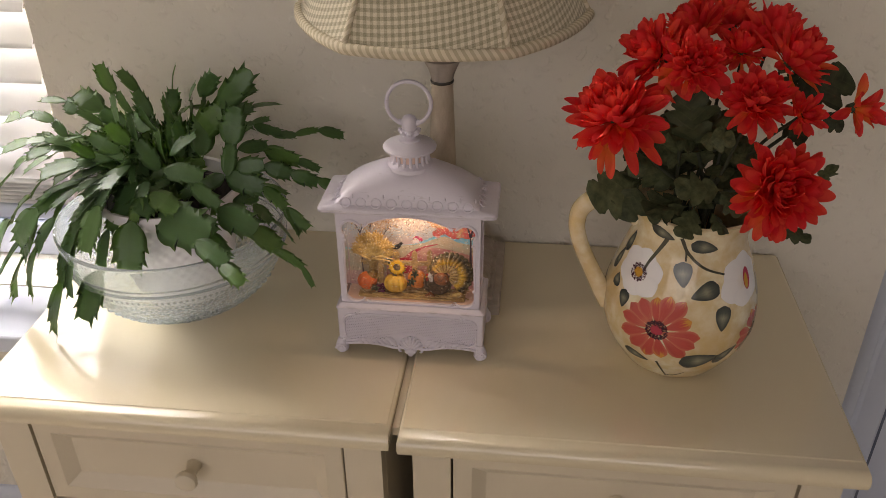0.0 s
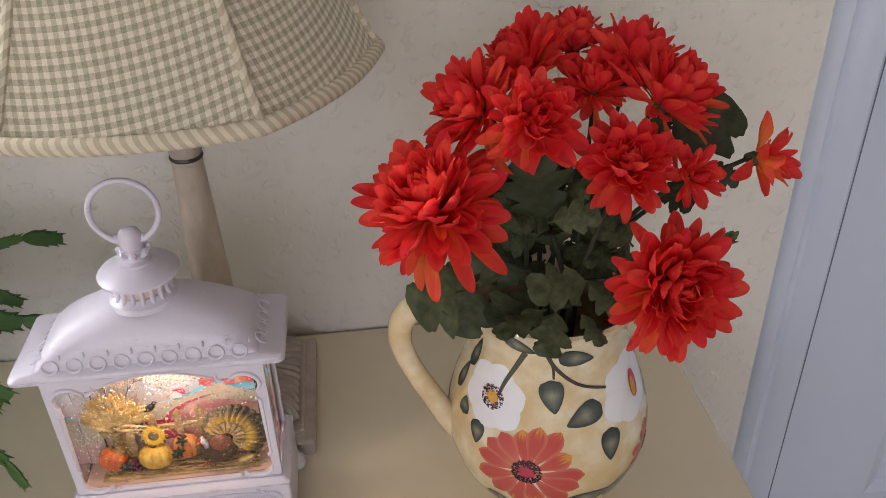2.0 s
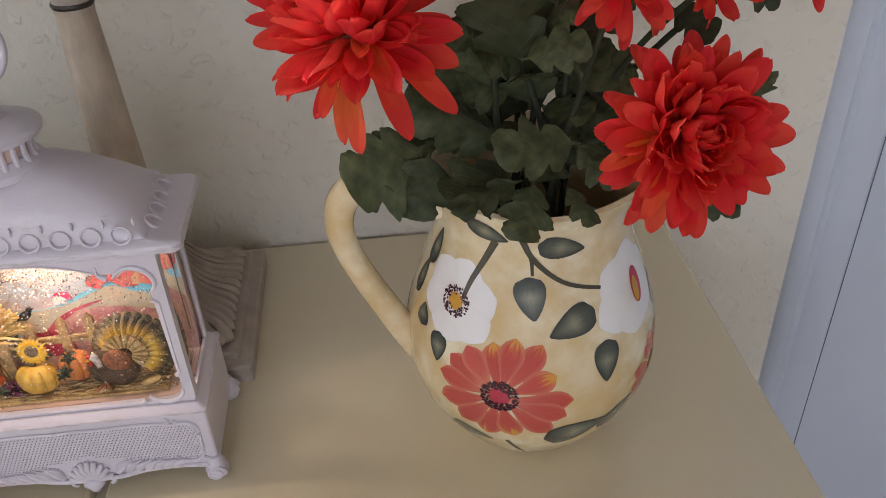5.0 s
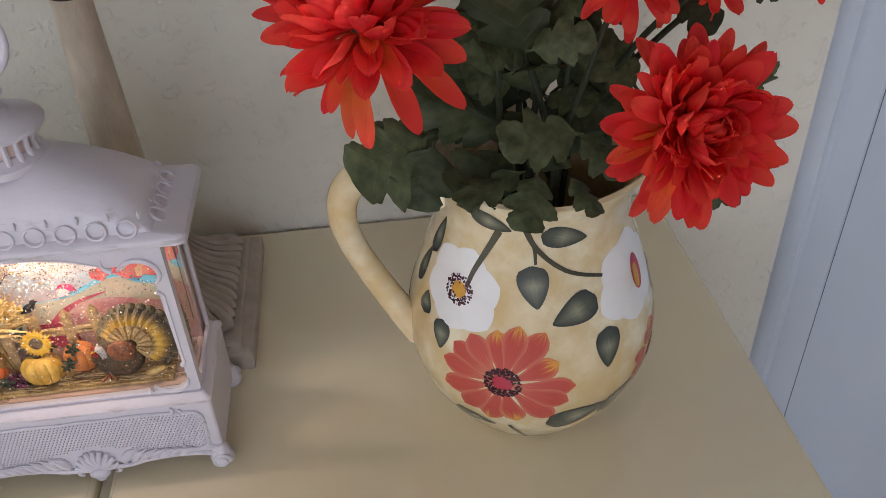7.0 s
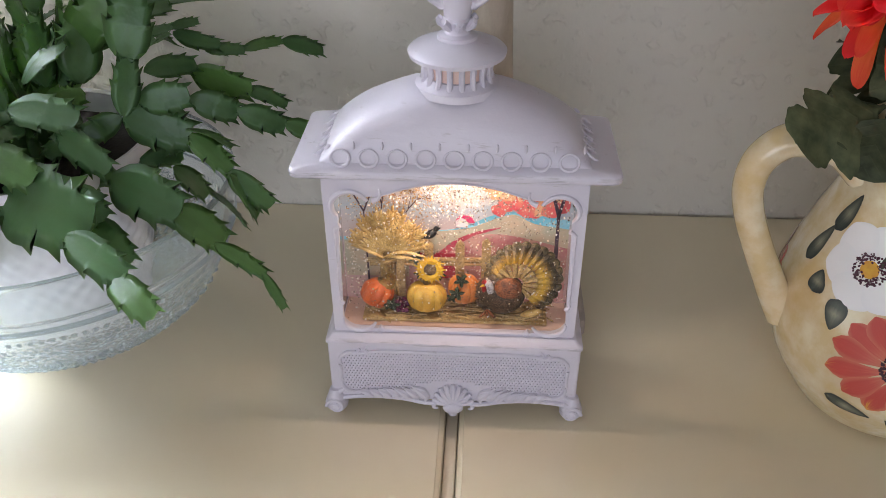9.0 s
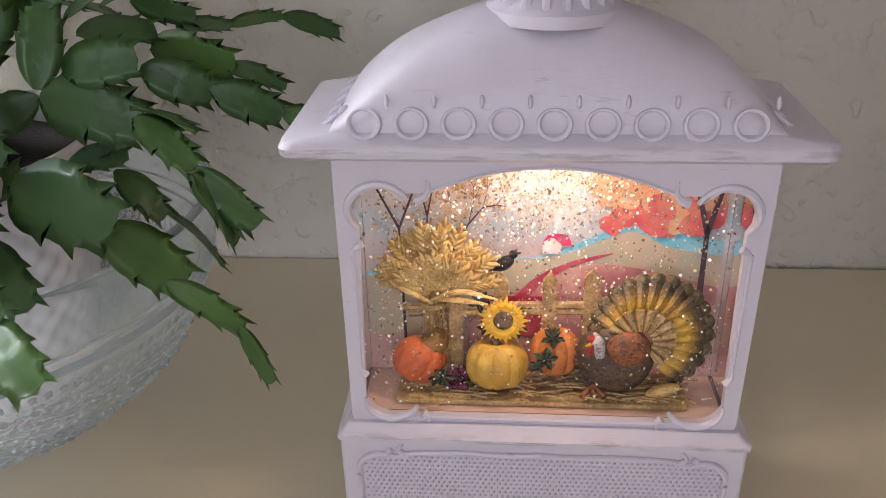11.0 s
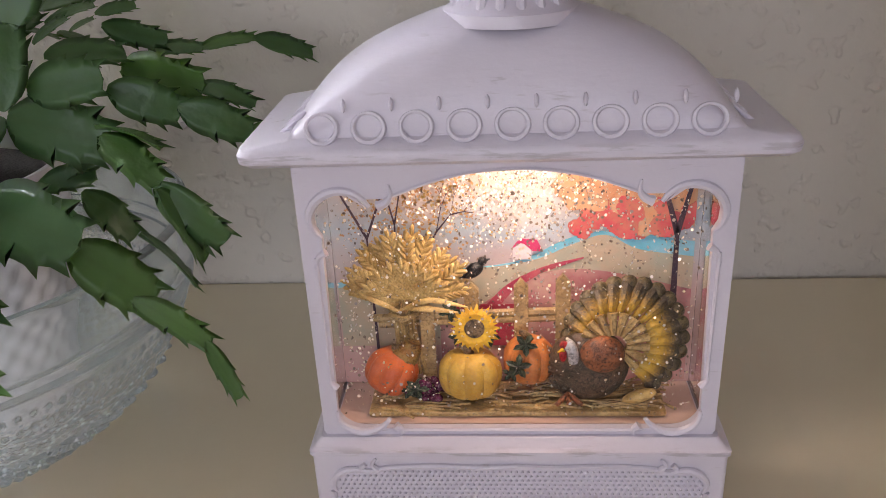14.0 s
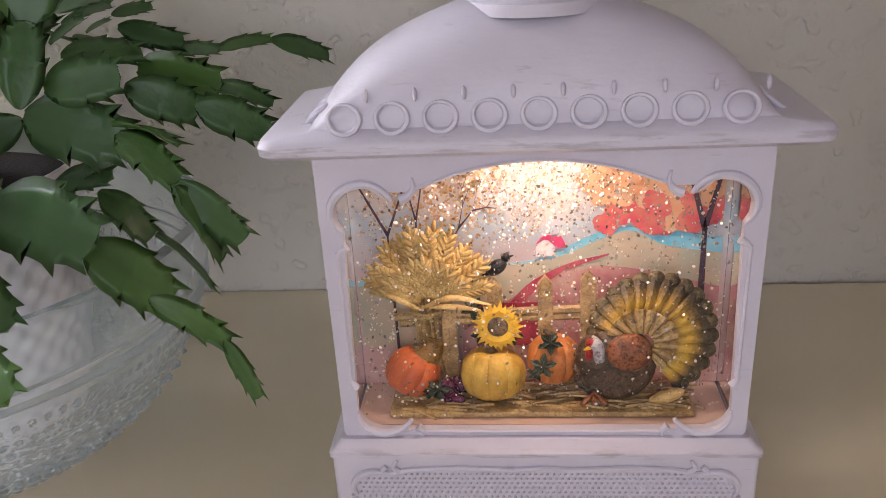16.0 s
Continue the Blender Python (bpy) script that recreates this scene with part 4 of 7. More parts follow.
squash(dia(867, 672, -0.0125), 0.0118, 0.0096, 9, PUMP_Y, "pumpkin", "small yellow pumpkin")
squash(dia(975, 652, -0.0095), 0.0096, 0.0092, 9, PUMP_O, "pumpkin", "small orange pumpkin")
squash(dia(722, 672, -0.0105), 0.0098, 0.0090, 8, GOURD, "gourd", "small orange gourd", 0.5)
part("gourd_neck", tube(smooth_line([dia(735, 655, -0.0105), dia(755, 632, -0.0105), dia(765, 612, -0.0105)], 5), lambda t: 0.0066 - 0.0035 * t, 10), resin("green_gourd_resin", (0.30, 0.22, 0.05), (0.34, 0.15, 0.03)), lantern, "greenish neck of the gourd")
gr = bmesh.new()
for i in range(22):
    ball(dia(788 + rng.gauss(0, 16), 704 + rng.gauss(0, 12), -0.0145 + rng.uniform(-0.002, 0.002)), 0.0018, 0.0018, 0.0018, 10, 7, gr)
part("grapes", gr, GRAPE, lantern, "small bunch of purple grapes")


def little_leaf(at, r, tilt, spin, parent, name="leaf"):
    bm = bmesh.new()
    ring_ = []
    mid = bm.verts.new((0, 0, 0.0005))
    for i in range(20):
        a = 2 * math.pi * i / 20
        q = r * (0.72 + 0.28 * math.cos(5 * a))
        ring_.append(bm.verts.new((q * math.cos(a), q * math.sin(a), -0.0006 * (1 + math.cos(10 * a)))))
    for i in range(20):
        bm.faces.new((mid, ring_[i], ring_[(i + 1) % 20]))
    low = bm.verts.new((0, 0, -0.0012))
    for i in range(20):
        bm.faces.new((low, ring_[(i + 1) % 20], ring_[i]))
    bm.transform(Matrix.Translation(at) @ Matrix.Rotation(radians(tilt), 4, "X") @ Matrix.Rotation(spin, 4, "Z"))
    part(name, bm, LEAFG, parent)


for px, py, y, r in ((955, 640, -0.0195, 0.0050), (968, 605, -0.0155, 0.0048), (942, 655, -0.019, 0.0035), (770, 690, -0.018, 0.0048), (755, 700, -0.0165, 0.0036), (835, 552, -0.0085, 0.0048), (905, 600, -0.011, 0.0042), (848, 600, -0.011, 0.0040)):
    little_leaf(dia(px, py, y), r, 62 + rng.uniform(-15, 15), rng.uniform(0, 6), lantern)

# sunflower
sf = dia(878, 578, -0.0130)
face = Matrix.Translation(sf) @ Matrix.Rotation(radians(78), 4, "X")
pet = bmesh.new()
for k in range(26):
    a, r0, r1, up = 2 * math.pi * k / 13 + (0.24 if k > 12 else 0), 0.0026, 0.0098 if k < 13 else 0.0086, 0.0004 if k > 12 else -0.0004
    c, s = math.cos(a), math.sin(a)
    w = 0.00115
    v = [pet.verts.new((r * c - o * s, r * s + o * c, h)) for r, o, h in ((r0, -w * 0.6, up), (r0, w * 0.6, up), ((r0 + r1) / 2, w, up + 0.0006), (r1, 0, up - 0.0002), ((r0 + r1) / 2, -w, up + 0.0006))]
    pet.faces.new((v[0], v[1], v[2], v[3], v[4]))
    v2 = [pet.verts.new(q.co - Vector((0, 0, 0.0004))) for q in v]
    pet.faces.new(v2[::-1])
    for i in range(5):
        pet.faces.new((v[i], v2[i], v2[(i + 1) % 5], v[(i + 1) % 5]))
pet.transform(face)
sun_ob = part("sunflower", pet, PETALY, lantern, "small yellow sunflower", False)
cen = lathe([(0.0038, -0.0002), (0.0036, 0.0009), (0.0024, 0.0014), (0.0, 0.0012)], 20)
cen.transform(face)
part("flower_centre", cen, STEMC, sun_ob, "brown seed head")

# tied sheaf of wheat
sh = bmesh.new()
for i in range(34):
    f = (i - 16.5) / 17
    yy = rng.uniform(-0.006, 0.000)
    foot, tie, top = dia(758 + f * 26, 690, -0.004 + yy * 0.5), dia(748 + f * 20, 560, -0.003 + yy), dia(752 + f * 78, 500, -0.003 + yy)
    tube(smooth_line([foot, tie, top], 4), 0.0006, 5, sh)
sheaf = part("wheat_sheaf", sh, STRAW, lantern, "tied sheaf of golden wheat")
tube_tie = tube(smooth_line([dia(724, 560, -0.0085), dia(748, 564, -0.0105), dia(776, 558, -0.0085)], 5), 0.0012, 7)
part("tie", tube_tie, STRAW, sheaf)
for i in range(22):
    f = (i - 7) / 7.0 if i < 15 else (i - 18) / 4.2
    front_row = i >= 15
    th = radians(78 * f + rng.uniform(-5, 5))
    lay = 1.0 if front_row else rng.uniform(0, 0.4)
    r0, r1 = (26, 88 - 8 * abs(f)) if front_row else (50, 132 - 22 * abs(f) + rng.uniform(-8, 8))
    base = dia(757 + r0 * math.sin(th), 540 - r0 * math.cos(th), -0.004 - 0.006 * lay)
    tip = dia(757 + r1 * math.sin(th), 540 - r1 * math.cos(th), -0.003 - 0.009 * lay)
    ear = bmesh.new()
    d = tip - base
    side = Vector((d.z, 0, -d.x)).normalized()
    for k in range(7):
        p = base + d * (k / 7)
        for s in (-1, 1):
            g = ball((0, 0, 0), 0.00120, 0.00120, 0.0030, 8, 6)
            ang = math.atan2(d.x, d.z) + s * 0.62
            merge(ear, g, Matrix.Translation(p + side * s * 0.0019 * (1 - k / 14)) @ Matrix.Rotation(ang, 4, "Y"))
    g = ball((0, 0, 0), 0.0009, 0.0009, 0.0024, 7, 5)
    merge(ear, g, Matrix.Translation(base + d * 1.02) @ Matrix.Rotation(math.atan2(d.x, d.z), 4, "Y"))
    part("wheat_ear", ear, WHEAT, sheaf)
for a, b, c in ((dia(745, 545, -0.011), dia(800, 520, -0.013), dia(868, 538, -0.012)), (dia(745, 548, -0.011), dia(700, 520, -0.012), dia(672, 505, -0.011)), (dia(760, 540, -0.012), dia(800, 535, -0.014), dia(850, 545, -0.013))):
    part("husk", tube(smooth_line([a, b, c], 5), lambda t: 0.0003 + 0.0009 * math.sin(math.pi * min(1, t * 0.9 + 0.08)), 8, flat=0.35), WHEAT, sheaf)

# picket fence and crow
fence = bmesh.new()
for z_, x0, x1 in ((572, 690, 1062), (585, 700, 1062)):
    a, b = dia(x0, z_ + 8, -0.0035), dia(x1, z_ - 4, -0.0035)
    tube([a, (a + b) / 2 + Vector((0, 0, 0.0003)), b], 0.0016, 7, fence)
fence_ob = part("picket_fence", fence, RAIL, lantern, "little brown picket fence")
for px, top, low in ((790, 545, 700), (873, 505, 640), (962, 500, 640), (1037, 492, 640)):
    w = 13
    out = [(dia(px - w, low).x, dia(0, low).z), (dia(px + w, low).x, dia(0, low).z), (dia(px + w, top + 16).x, dia(0, top + 16).z), (dia(px, top).x, dia(0, top).z), (dia(px - w, top + 16).x, dia(0, top + 16).z)]
    part("picket", plate(out, 0.0010, 0.0040), RAIL, fence_ob, smooth=False)
crow = ball(dia(878, 484, -0.004), 0.0042, 0.0024, 0.0026, 14, 9)
crow.transform(Matrix.Translation(dia(878, 484, -0.004)) @ Matrix.Rotation(radians(-38), 4, "Y") @ Matrix.Translation(-dia(878, 484, -0.004)))
ball(dia(894, 466, -0.004), 0.0017, 0.0016, 0.0017, 10, 7, crow)
tube([dia(896, 465, -0.004), dia(908, 462, -0.004)], [0.0009, 0.0002], 6, crow)
tube([dia(868, 492, -0.004), dia(845, 498, -0.004)], [0.0016, 0.0004], 6, crow, flat=0.5)
part("crow", crow, BLACK, lantern, "little black crow on a fence post")

# turkey: plain body, head and a wide fanned tail
tk = ball(dia(1084, 652, -0.0140), 0.0138, 0.0080, 0.0145, 22, 14)
ball(dia(1050, 640, -0.0145), 0.0078, 0.0065, 0.0100, 18, 12, tk)
for i in range(90):
    a, b = rng.uniform(-1.6, 1.6), rng.uniform(-1.1, 0.9)
    p = dia(1070, 658, -0.0125) + Vector((0.0121 * math.sin(a) * math.cos(b), -0.0087 * math.cos(a) * math.cos(b), 0.0125 * math.sin(b)))
    ball(p, 0.0015, 0.0008, 0.0011, 7, 5, tk)
turkey = part("turkey", tk, BIRD, lantern, "small brown turkey figure with a fanned golden tail")
part("wing", ball(dia(1102, 618, -0.0185), 0.0080, 0.0042, 0.0074, 18, 12), COPPER, turkey, "copper coloured wing")
part("head", tube(smooth_line([dia(1052, 632, -0.0185), dia(1050, 612, -0.0195), dia(1044, 596, -0.0200), dia(1038, 592, -0.0200)], 4), lambda t: 0.0019 + 0.0006 * t, 10), HEADW, turkey, "pale head and neck")
wt = ball(dia(1033, 612, -0.0205), 0.0014, 0.0012, 0.0032, 9, 7)
ball(dia(1034, 592, -0.0208), 0.0016, 0.0013, 0.0018, 9, 7, wt)
part("wattle", wt, HEADR, turkey, "red wattle")
part("beak", tube([dia(1034, 598, -0.0215), dia(1023, 604, -0.0215)], [0.0010, 0.0002], 6), PETALY, turkey, "yellow beak")
NF = 19
for k in range(NF):
    a = radians(205 - k * 262 / (NF - 1))
    c = dia(1145, 610, -0.0085)
    inner = c + Vector((0.0105 * math.cos(a) - 0.003, -0.006, 0.0115 * math.sin(a)))
    outer = c + Vector((0.0192 * math.cos(a), -0.001, 0.0215 * math.sin(a)))
    mid = (inner + outer) / 2 + Vector((0, -0.0035, 0.0015))
    part("tail_feather", tube(smooth_line([inner, mid, outer], 4), lambda t: 0.0014 + 0.0019 * t, 8, flat=0.7), TAIL, turkey)
    part("feather_tip", ball(outer + (outer - mid) * 0.15 + Vector((0, -0.0012, 0)), 0.0033, 0.0026, 0.0033, 10, 7), TAILD, turkey)
for k in range(13):
    a = radians(200 - k * 250 / 12)
    c = dia(1124, 604, -0.0160)
    part("tail_covert", tube([c + Vector((0.004 * math.cos(a), -0.001, 0.004 * math.sin(a))), c + Vector((0.0120 * math.cos(a), 0.0005, 0.0125 * math.sin(a)))], [0.0009, 0.0019], 7), STRAW, turkey)
ft = bmesh.new()
for dx in (-22, 0, 22):
    tube([dia(1045, 705, -0.0165), dia(1045 + dx, 718, -0.0205)], 0.0010, 6, ft)
part("foot", ft, COPPER, turkey, "orange foot")
corn = ball(dia(1172, 712, -0.0165), 0.0066, 0.0028, 0.0026, 14, 9)
corn.transform(Matrix.Translation(dia(1172, 712, -0.0165)) @ Matrix.Rotation(radians(-20), 4, "Y") @ Matrix.Translation(-dia(1172, 712, -0.0165)))
part("corn_cob", corn, WHEAT, lantern, "small golden corn cob")

# glitter afloat in the globe
def flake(bm, p, r, q):
    m = Euler((q.uniform(-0.9, 0.9), q.uniform(-0.9, 0.9), q.uniform(0, 6))).to_matrix()
    bm.faces.new([bm.verts.new(p + m @ Vector((r * math.cos(a), 0, r * math.sin(a)))) for a in (0, 1.047, 2.094, 3.142, 4.189, 5.236)])


n = Nodes("glitter_with_shaded_flakes", Roughness=0.35, Metallic=0.45)
rnd = n.tree.nodes.new("ShaderNodeNewGeometry")
# the dark stops paint in flakes that stand unlit before the bright print
n.colour(n.ramp(rnd.outputs["Random Per Island"], (0.0, (0.94, 0.92, 0.90)), (0.34, (0.90, 0.74, 0.52)), (0.60, (0.97, 0.96, 0.95)), (0.68, (0.20, 0.16, 0.13)), (1.0, (0.34, 0.26, 0.20))))
gl = bmesh.new()
for i in range(5200):
    x, y, z = rng.uniform(-0.0640, 0.0640), rng.uniform(-0.0235, 0.0110), rng.uniform(0.063, 0.1615)
    if rng.random() < 0.36:
        x, z, y = rng.gauss(0.004, 0.017), rng.gauss(0.146, 0.012), rng.uniform(-0.002, 0.0110)
    if not (-0.0640 < x < 0.0640 and 0.063 < z < 0.1615):
        continue
    flake(gl, Vector((x, y, z)), rng.choice((0.0003, 0.00036, 0.00044, 0.00052, 0.00064)), rng)
part("glitter", gl, n.mat, lantern, "floating silver and gold glitter, some flakes coloured dark as if unlit", False, "stuff")


# ---- the table lamp ----
AX, AY = -0.0930, 0.8200
lampx = thing("table_lamp", (AX, AY, TABLE), "table lamp with a washed wooden column and green gingham shade", "lamp")
WASHED = paint("whitewashed_wood", (0.68, 0.58, 0.47), (0.40, 0.31, 0.225), 0.6, 75, 500, 0.35, 0, (1, 1, 0.45))
STONE = paint("whitewashed_carved_wood", (0.52, 0.45, 0.385), (0.34, 0.28, 0.235), 0.65, 60, 500, 0.3)
part("base_plate", rect_loft([(0.0685, 0.0685, 0.0, 0.002), (0.0690, 0.0690, 0.002, 0.002), (0.0690, 0.0690, 0.0125, 0.002), (0.0670, 0.0670, 0.0140, 0.002), (0.0610, 0.0610, 0.0150, 0.002), (0.0605, 0.0605, 0.0185, 0.002), (0.0590, 0.0590, 0.0195, 0.002), (0.0540, 0.0540, 0.0200, 0.002)]), STONE, lampx, "square moulded base plate", False)
slope = [(0.0545, 0.0200), (0.0530, 0.0255), (0.0470, 0.0290), (0.0400, 0.0330), (0.0330, 0.0395), (0.0270, 0.0480), (0.0220, 0.0600)]
part("carved_base", rect_loft([(a - 0.003, a - 0.003, z, 0.004 + 0.2 * (z - 0.02)) for a, z in slope]), STONE, lampx)
for q in range(4):
    bm = bmesh.new()
    for k in range(11):
        f = (k - 5) / 5.2
        pts = []
        for i, (a, z) in enumerate(slope):
            w = a * (0.96 - 0.10 * math.sin(i * 0.9))
            pts.append((w * f, -(a - 0.0022 + (0.0012 if i == 0 else 0)), z + (0.0022 if i == 0 else 0.0006)))
        tube(smooth_line(pts, 3), lambda t: 0.0052 * (1 - 0.72 * t) * (0.80 + 0.2 * min(1, t * 8)), 8, bm)
    bm.transform(Matrix.Rotation(radians(90 * q), 4, "Z"))
    part("carved_leaves", bm, STONE, lampx, "row of carved leaves")
part("column", lathe([(0, 0.056), (0.022, 0.056), (0.024, 0.060), (0.023, 0.066), (0.018, 0.070), (0.0165, 0.078), (0.0160, 0.085), (0.0155, 0.120), (0.0140, 0.160), (0.0125, 0.205), (0.0112, 0.238), (0.0116, 0.2385), (0.0116, 0.242), (0, 0.242)], 36), WASHED, lampx)
part("neck_band", lathe([(0, 0.2415), (0.0118, 0.2415), (0.0124, 0.243), (0.0118, 0.2445), (0, 0.2445)], 32), DARK_METAL, lampx, "thin dark band")
part("capital", lathe([(0, 0.244), (0.0112, 0.244), (0.0118, 0.250), (0.0145, 0.257), (0.0180, 0.263), (0.0180, 0.266), (0.010, 0.268), (0.010, 0.33), (0, 0.33)], 36, lambda a, r, z: r * (1 + (0.05 * math.cos(14 * a) if 0.249 < z < 0.262 else 0))), STONE, lampx)

BOT, TOP_Z, RB, RT = 0.3145, 0.515, 0.1435, 0.062


def shade_point(a, t):
    """On the six-sided shade: angle, 0 at the bottom to 1 at the top."""
    r = RT + (RB - RT) * ((1 - t) ** 1.35)
    s = ((a / (math.pi / 3) + 0.5) % 1.0) - 0.5
    hexa = math.cos(math.pi / 6) / math.cos((abs(s) - 0.5) * math.pi / 3)
    k = 0.42 * hexa + 0.58
    return Vector((r * k * math.cos(a), r * k * math.sin(a), BOT + (TOP_Z - BOT) * t))


n = Nodes("green_gingham_cloth", Roughness=0.9)
uv = n.tree.nodes.new("ShaderNodeUVMap")
sep = n.tree.nodes.new("ShaderNodeSeparateXYZ")
n.link(uv.outputs[0], sep.inputs[0])
waves = []
for k in (0, 1):
    f = n.maths("FRACT", sep.outputs[k])
    waves.append(n.maths("GREATER_THAN", f, 0.5))
both = n.maths("MULTIPLY", n.maths("ADD", waves[0], waves[1]), 0.5)
thread = n.noise(n.coords(scale=(1, 1, 1)), 900, 2)
cloth = n.ramp(both, (0.0, (0.74, 0.67, 0.53)), (0.5, (0.50, 0.44, 0.31)), (1.0, (0.30, 0.265, 0.165)))
n.colour(n.mix(0.18, cloth, n.ramp(thread, (0.3, (0.2, 0.18, 0.12)), (0.7, (0.9, 0.85, 0.7)))))
n.bump(n.noise(n.coords(), 1400, 2), 0.25, 0.0005)
n.bsdf.inputs["Sheen Weight"].default_value = 0.2
GINGHAM = n.mat
n2 = Nodes("gingham_bias_tape", Roughness=0.9)
uv = n2.tree.nodes.new("ShaderNodeUVMap")
sep = n2.tree.nodes.new("ShaderNodeSeparateXYZ")
n2.link(uv.outputs[0], sep.inputs[0])
stripe = n2.maths("GREATER_THAN", n2.maths("FRACT", n2.maths("ADD", sep.outputs[0], sep.outputs[1])), 0.5)
n2.colour(n2.mix(stripe, (0.68, 0.60, 0.46), (0.50, 0.43, 0.30)))
n2.bump(n2.noise(n2.coords(), 1400, 2), 0.25, 0.0005)
TAPE = n2.mat
CHECK = 0.0063
for q in range(6):
    bm = bmesh.new()
    lay = bm.loops.layers.uv.new("UVMap")
    grid = {}
    nu, nv = 14, 18
    for i in range(nu + 1):
        for j in range(nv + 1):
            a = math.pi / 3 * (q + i / nu)
            grid[i, j] = bm.verts.new(shade_point(a, j / nv))
    inner = {k: bm.verts.new(v.co * 1.0 - Vector((v.co.x, v.co.y, 0)).normalized() * 0.0012) for k, v in grid.items()}
    for i in range(nu):
        for j in range(nv):
            for g, flip in ((grid, False), (inner, True)):
                c = [(i, j), (i + 1, j), (i + 1, j + 1), (i, j + 1)]
                if flip:
                    c = c[::-1]
                f = bm.faces.new([g[k] for k in c])
                for lp, (ii, jj) in zip(f.loops, c):
                    p = grid[ii, jj].co
                    mid = math.pi / 3 * (q + 0.5)
                    along = -p.x * math.sin(mid) + p.y * math.cos(mid)
                    up_ = (jj / nv) * 0.205
                    # the cloth is drawn tight, so its threads bow and run aslant
                    lp[lay].uv = ((along + 0.10 * up_ + 0.9 * along * up_) / CHECK, (up_ - 0.16 * along - 1.3 * along * along) / CHECK)
    ob = part("shade_panel", bm, GINGHAM, lampx)
for q in range(6):
    a = math.pi / 3 * q
    pts = [shade_point(a, t / 12) * 1.0 + Vector((math.cos(a), math.sin(a), 0)) * 0.0008 for t in range(13)]
    bm = tube(pts, 0.0028, 8, flat=1.0)
    lay = bm.loops.layers.uv.new("UVMap")
    for f in bm.faces:
        for lp in f.loops:
            c = lp.vert.co
            lp[lay].uv = (c.z / 0.009, (c.x * math.sin(a) - c.y * math.cos(a)) / 0.009)
    part("seam_tape", bm, TAPE, lampx, "striped bias tape seam")


def rim(t, radius, zoff, name):
    pts = [shade_point(2 * math.pi * k / 96, t) + Vector((0, 0, zoff)) for k in range(96)]
    bm = tube(pts, radius, 10, closed=True)
    lay = bm.loops.layers.uv.new("UVMap")
    for f in bm.faces:
        cen = f.calc_center_median()
        a0 = math.atan2(cen.y, cen.x)
        for lp in f.loops:
            c = lp.vert.co
            a = a0 + ((math.atan2(c.y, c.x) - a0 + math.pi) % (2 * math.pi) - math.pi)
            lp[lay].uv = (a * 0.125 / 0.0062, c.z / 0.012)
    part(name, bm, TAPE, lampx, "rolled striped edging")


rim(0.0, 0.0054, 0.000, "shade_rim")
rim(1.0, 0.004, 0.0, "shade_rim")
part("spider", tube([(-0.06, 0, 0.50), (0, 0, 0.50), (0.06, 0, 0.50)], 0.0015, 6), DARK_METAL, lampx)
part("rod", tube([(0, 0, 0.33), (0, 0, 0.52)], 0.003, 8), DARK_METAL, lampx)


# ---- the painted jug ----
JX, JY = 0.1550, 0.7095
jug = thing("jug", (JX, JY, TABLE), "cream glazed pitcher hand-painted with red and white flowers", "jug")
JUG = [(0.0, 0.0), (0.043, 0.0), (0.047, 0.002), (0.0525, 0.008), (0.0660, 0.030), (0.0725, 0.050), (0.0738, 0.064), (0.0722, 0.084), (0.0640, 0.112), (0.0550, 0.138), (0.0518, 0.152), (0.0530, 0.163), (0.0575, 0.174), (0.0590, 0.1765)]
line = [(p[0], p[1]) for p in smooth_line([(r, z, 0) for r, z in JUG[1:]], 5)]
JR = [q[0] for q in line]
JZ = [q[1] for q in line]


def jug_r(z):
    return float(np.interp(z, JZ, JR))


n = Nodes("cream_glaze", Roughness=0.07)
v = n.coords()
sponge = n.ramp(n.noise(v, 55, 5, 0.6), (0.38, (0, 0, 0)), (0.62, (1, 1, 1)))
big = n.ramp(n.noise(v, 16, 3), (0.40, (0, 0, 0)), (0.66, (1, 1, 1)))
n.colour(n.mix(n.maths("MULTIPLY", big, 0.8), n.mix(sponge, (0.70, 0.56, 0.33), (0.84, 0.77, 0.59)), (0.60, 0.39, 0.16)))
n.bump(n.noise(v, 75, 3), 0.22, 0.0016)
n.bsdf.inputs["Coat Weight"].default_value = 0.3
GLAZE = n.mat
inside = [(r - 0.004, z) for r, z in reversed(line) if z > 0.012]
wall_line = [(0.0, 0.0)] + line + [(line[-1][0] - 0.002, line[-1][1] + 0.0012)] + inside + [(0.0, 0.010)]


def spout(a, r, z):
    k = max(0.0, (z - 0.14) / 0.0365)
    d = math.cos(a)
    return r * (1 + 0.22 * k * k * max(0, d) ** 6)


part("body", lathe(wall_line, 96, spout), GLAZE, jug)
handle = smooth_line([(-0.0480, 0, 0.1560), (-0.0640, 0, 0.1690), (-0.088, 0, 0.1735), (-0.1025, 0, 0.1630), (-0.1065, 0, 0.1460), (-0.1025, 0, 0.1270), (-0.0945, 0, 0.1075), (-0.0855, 0, 0.0890), (-0.0770, 0, 0.0720), (-0.068, 0, 0.0560)], 8)
part("handle", tube(handle, lambda t: 0.0088 + 0.0026 * abs(2 * t - 1) ** 2, 14, flat=0.8), GLAZE, jug, "sponged cream handle")


def on_jug(deg0, z0, u, v, lift):
    """A place on the glaze: u metres to the right and v up from an angle and a height."""
    z = min(0.172, max(0.004, z0 + v * (0.92 if z0 > 0.04 else 0.75)))
    r = jug_r(z)
    a = radians(deg0) + u / max(0.03, jug_r(z0))
    return Vector(((r + lift) * math.cos(a), (r + lift) * math.sin(a), z))


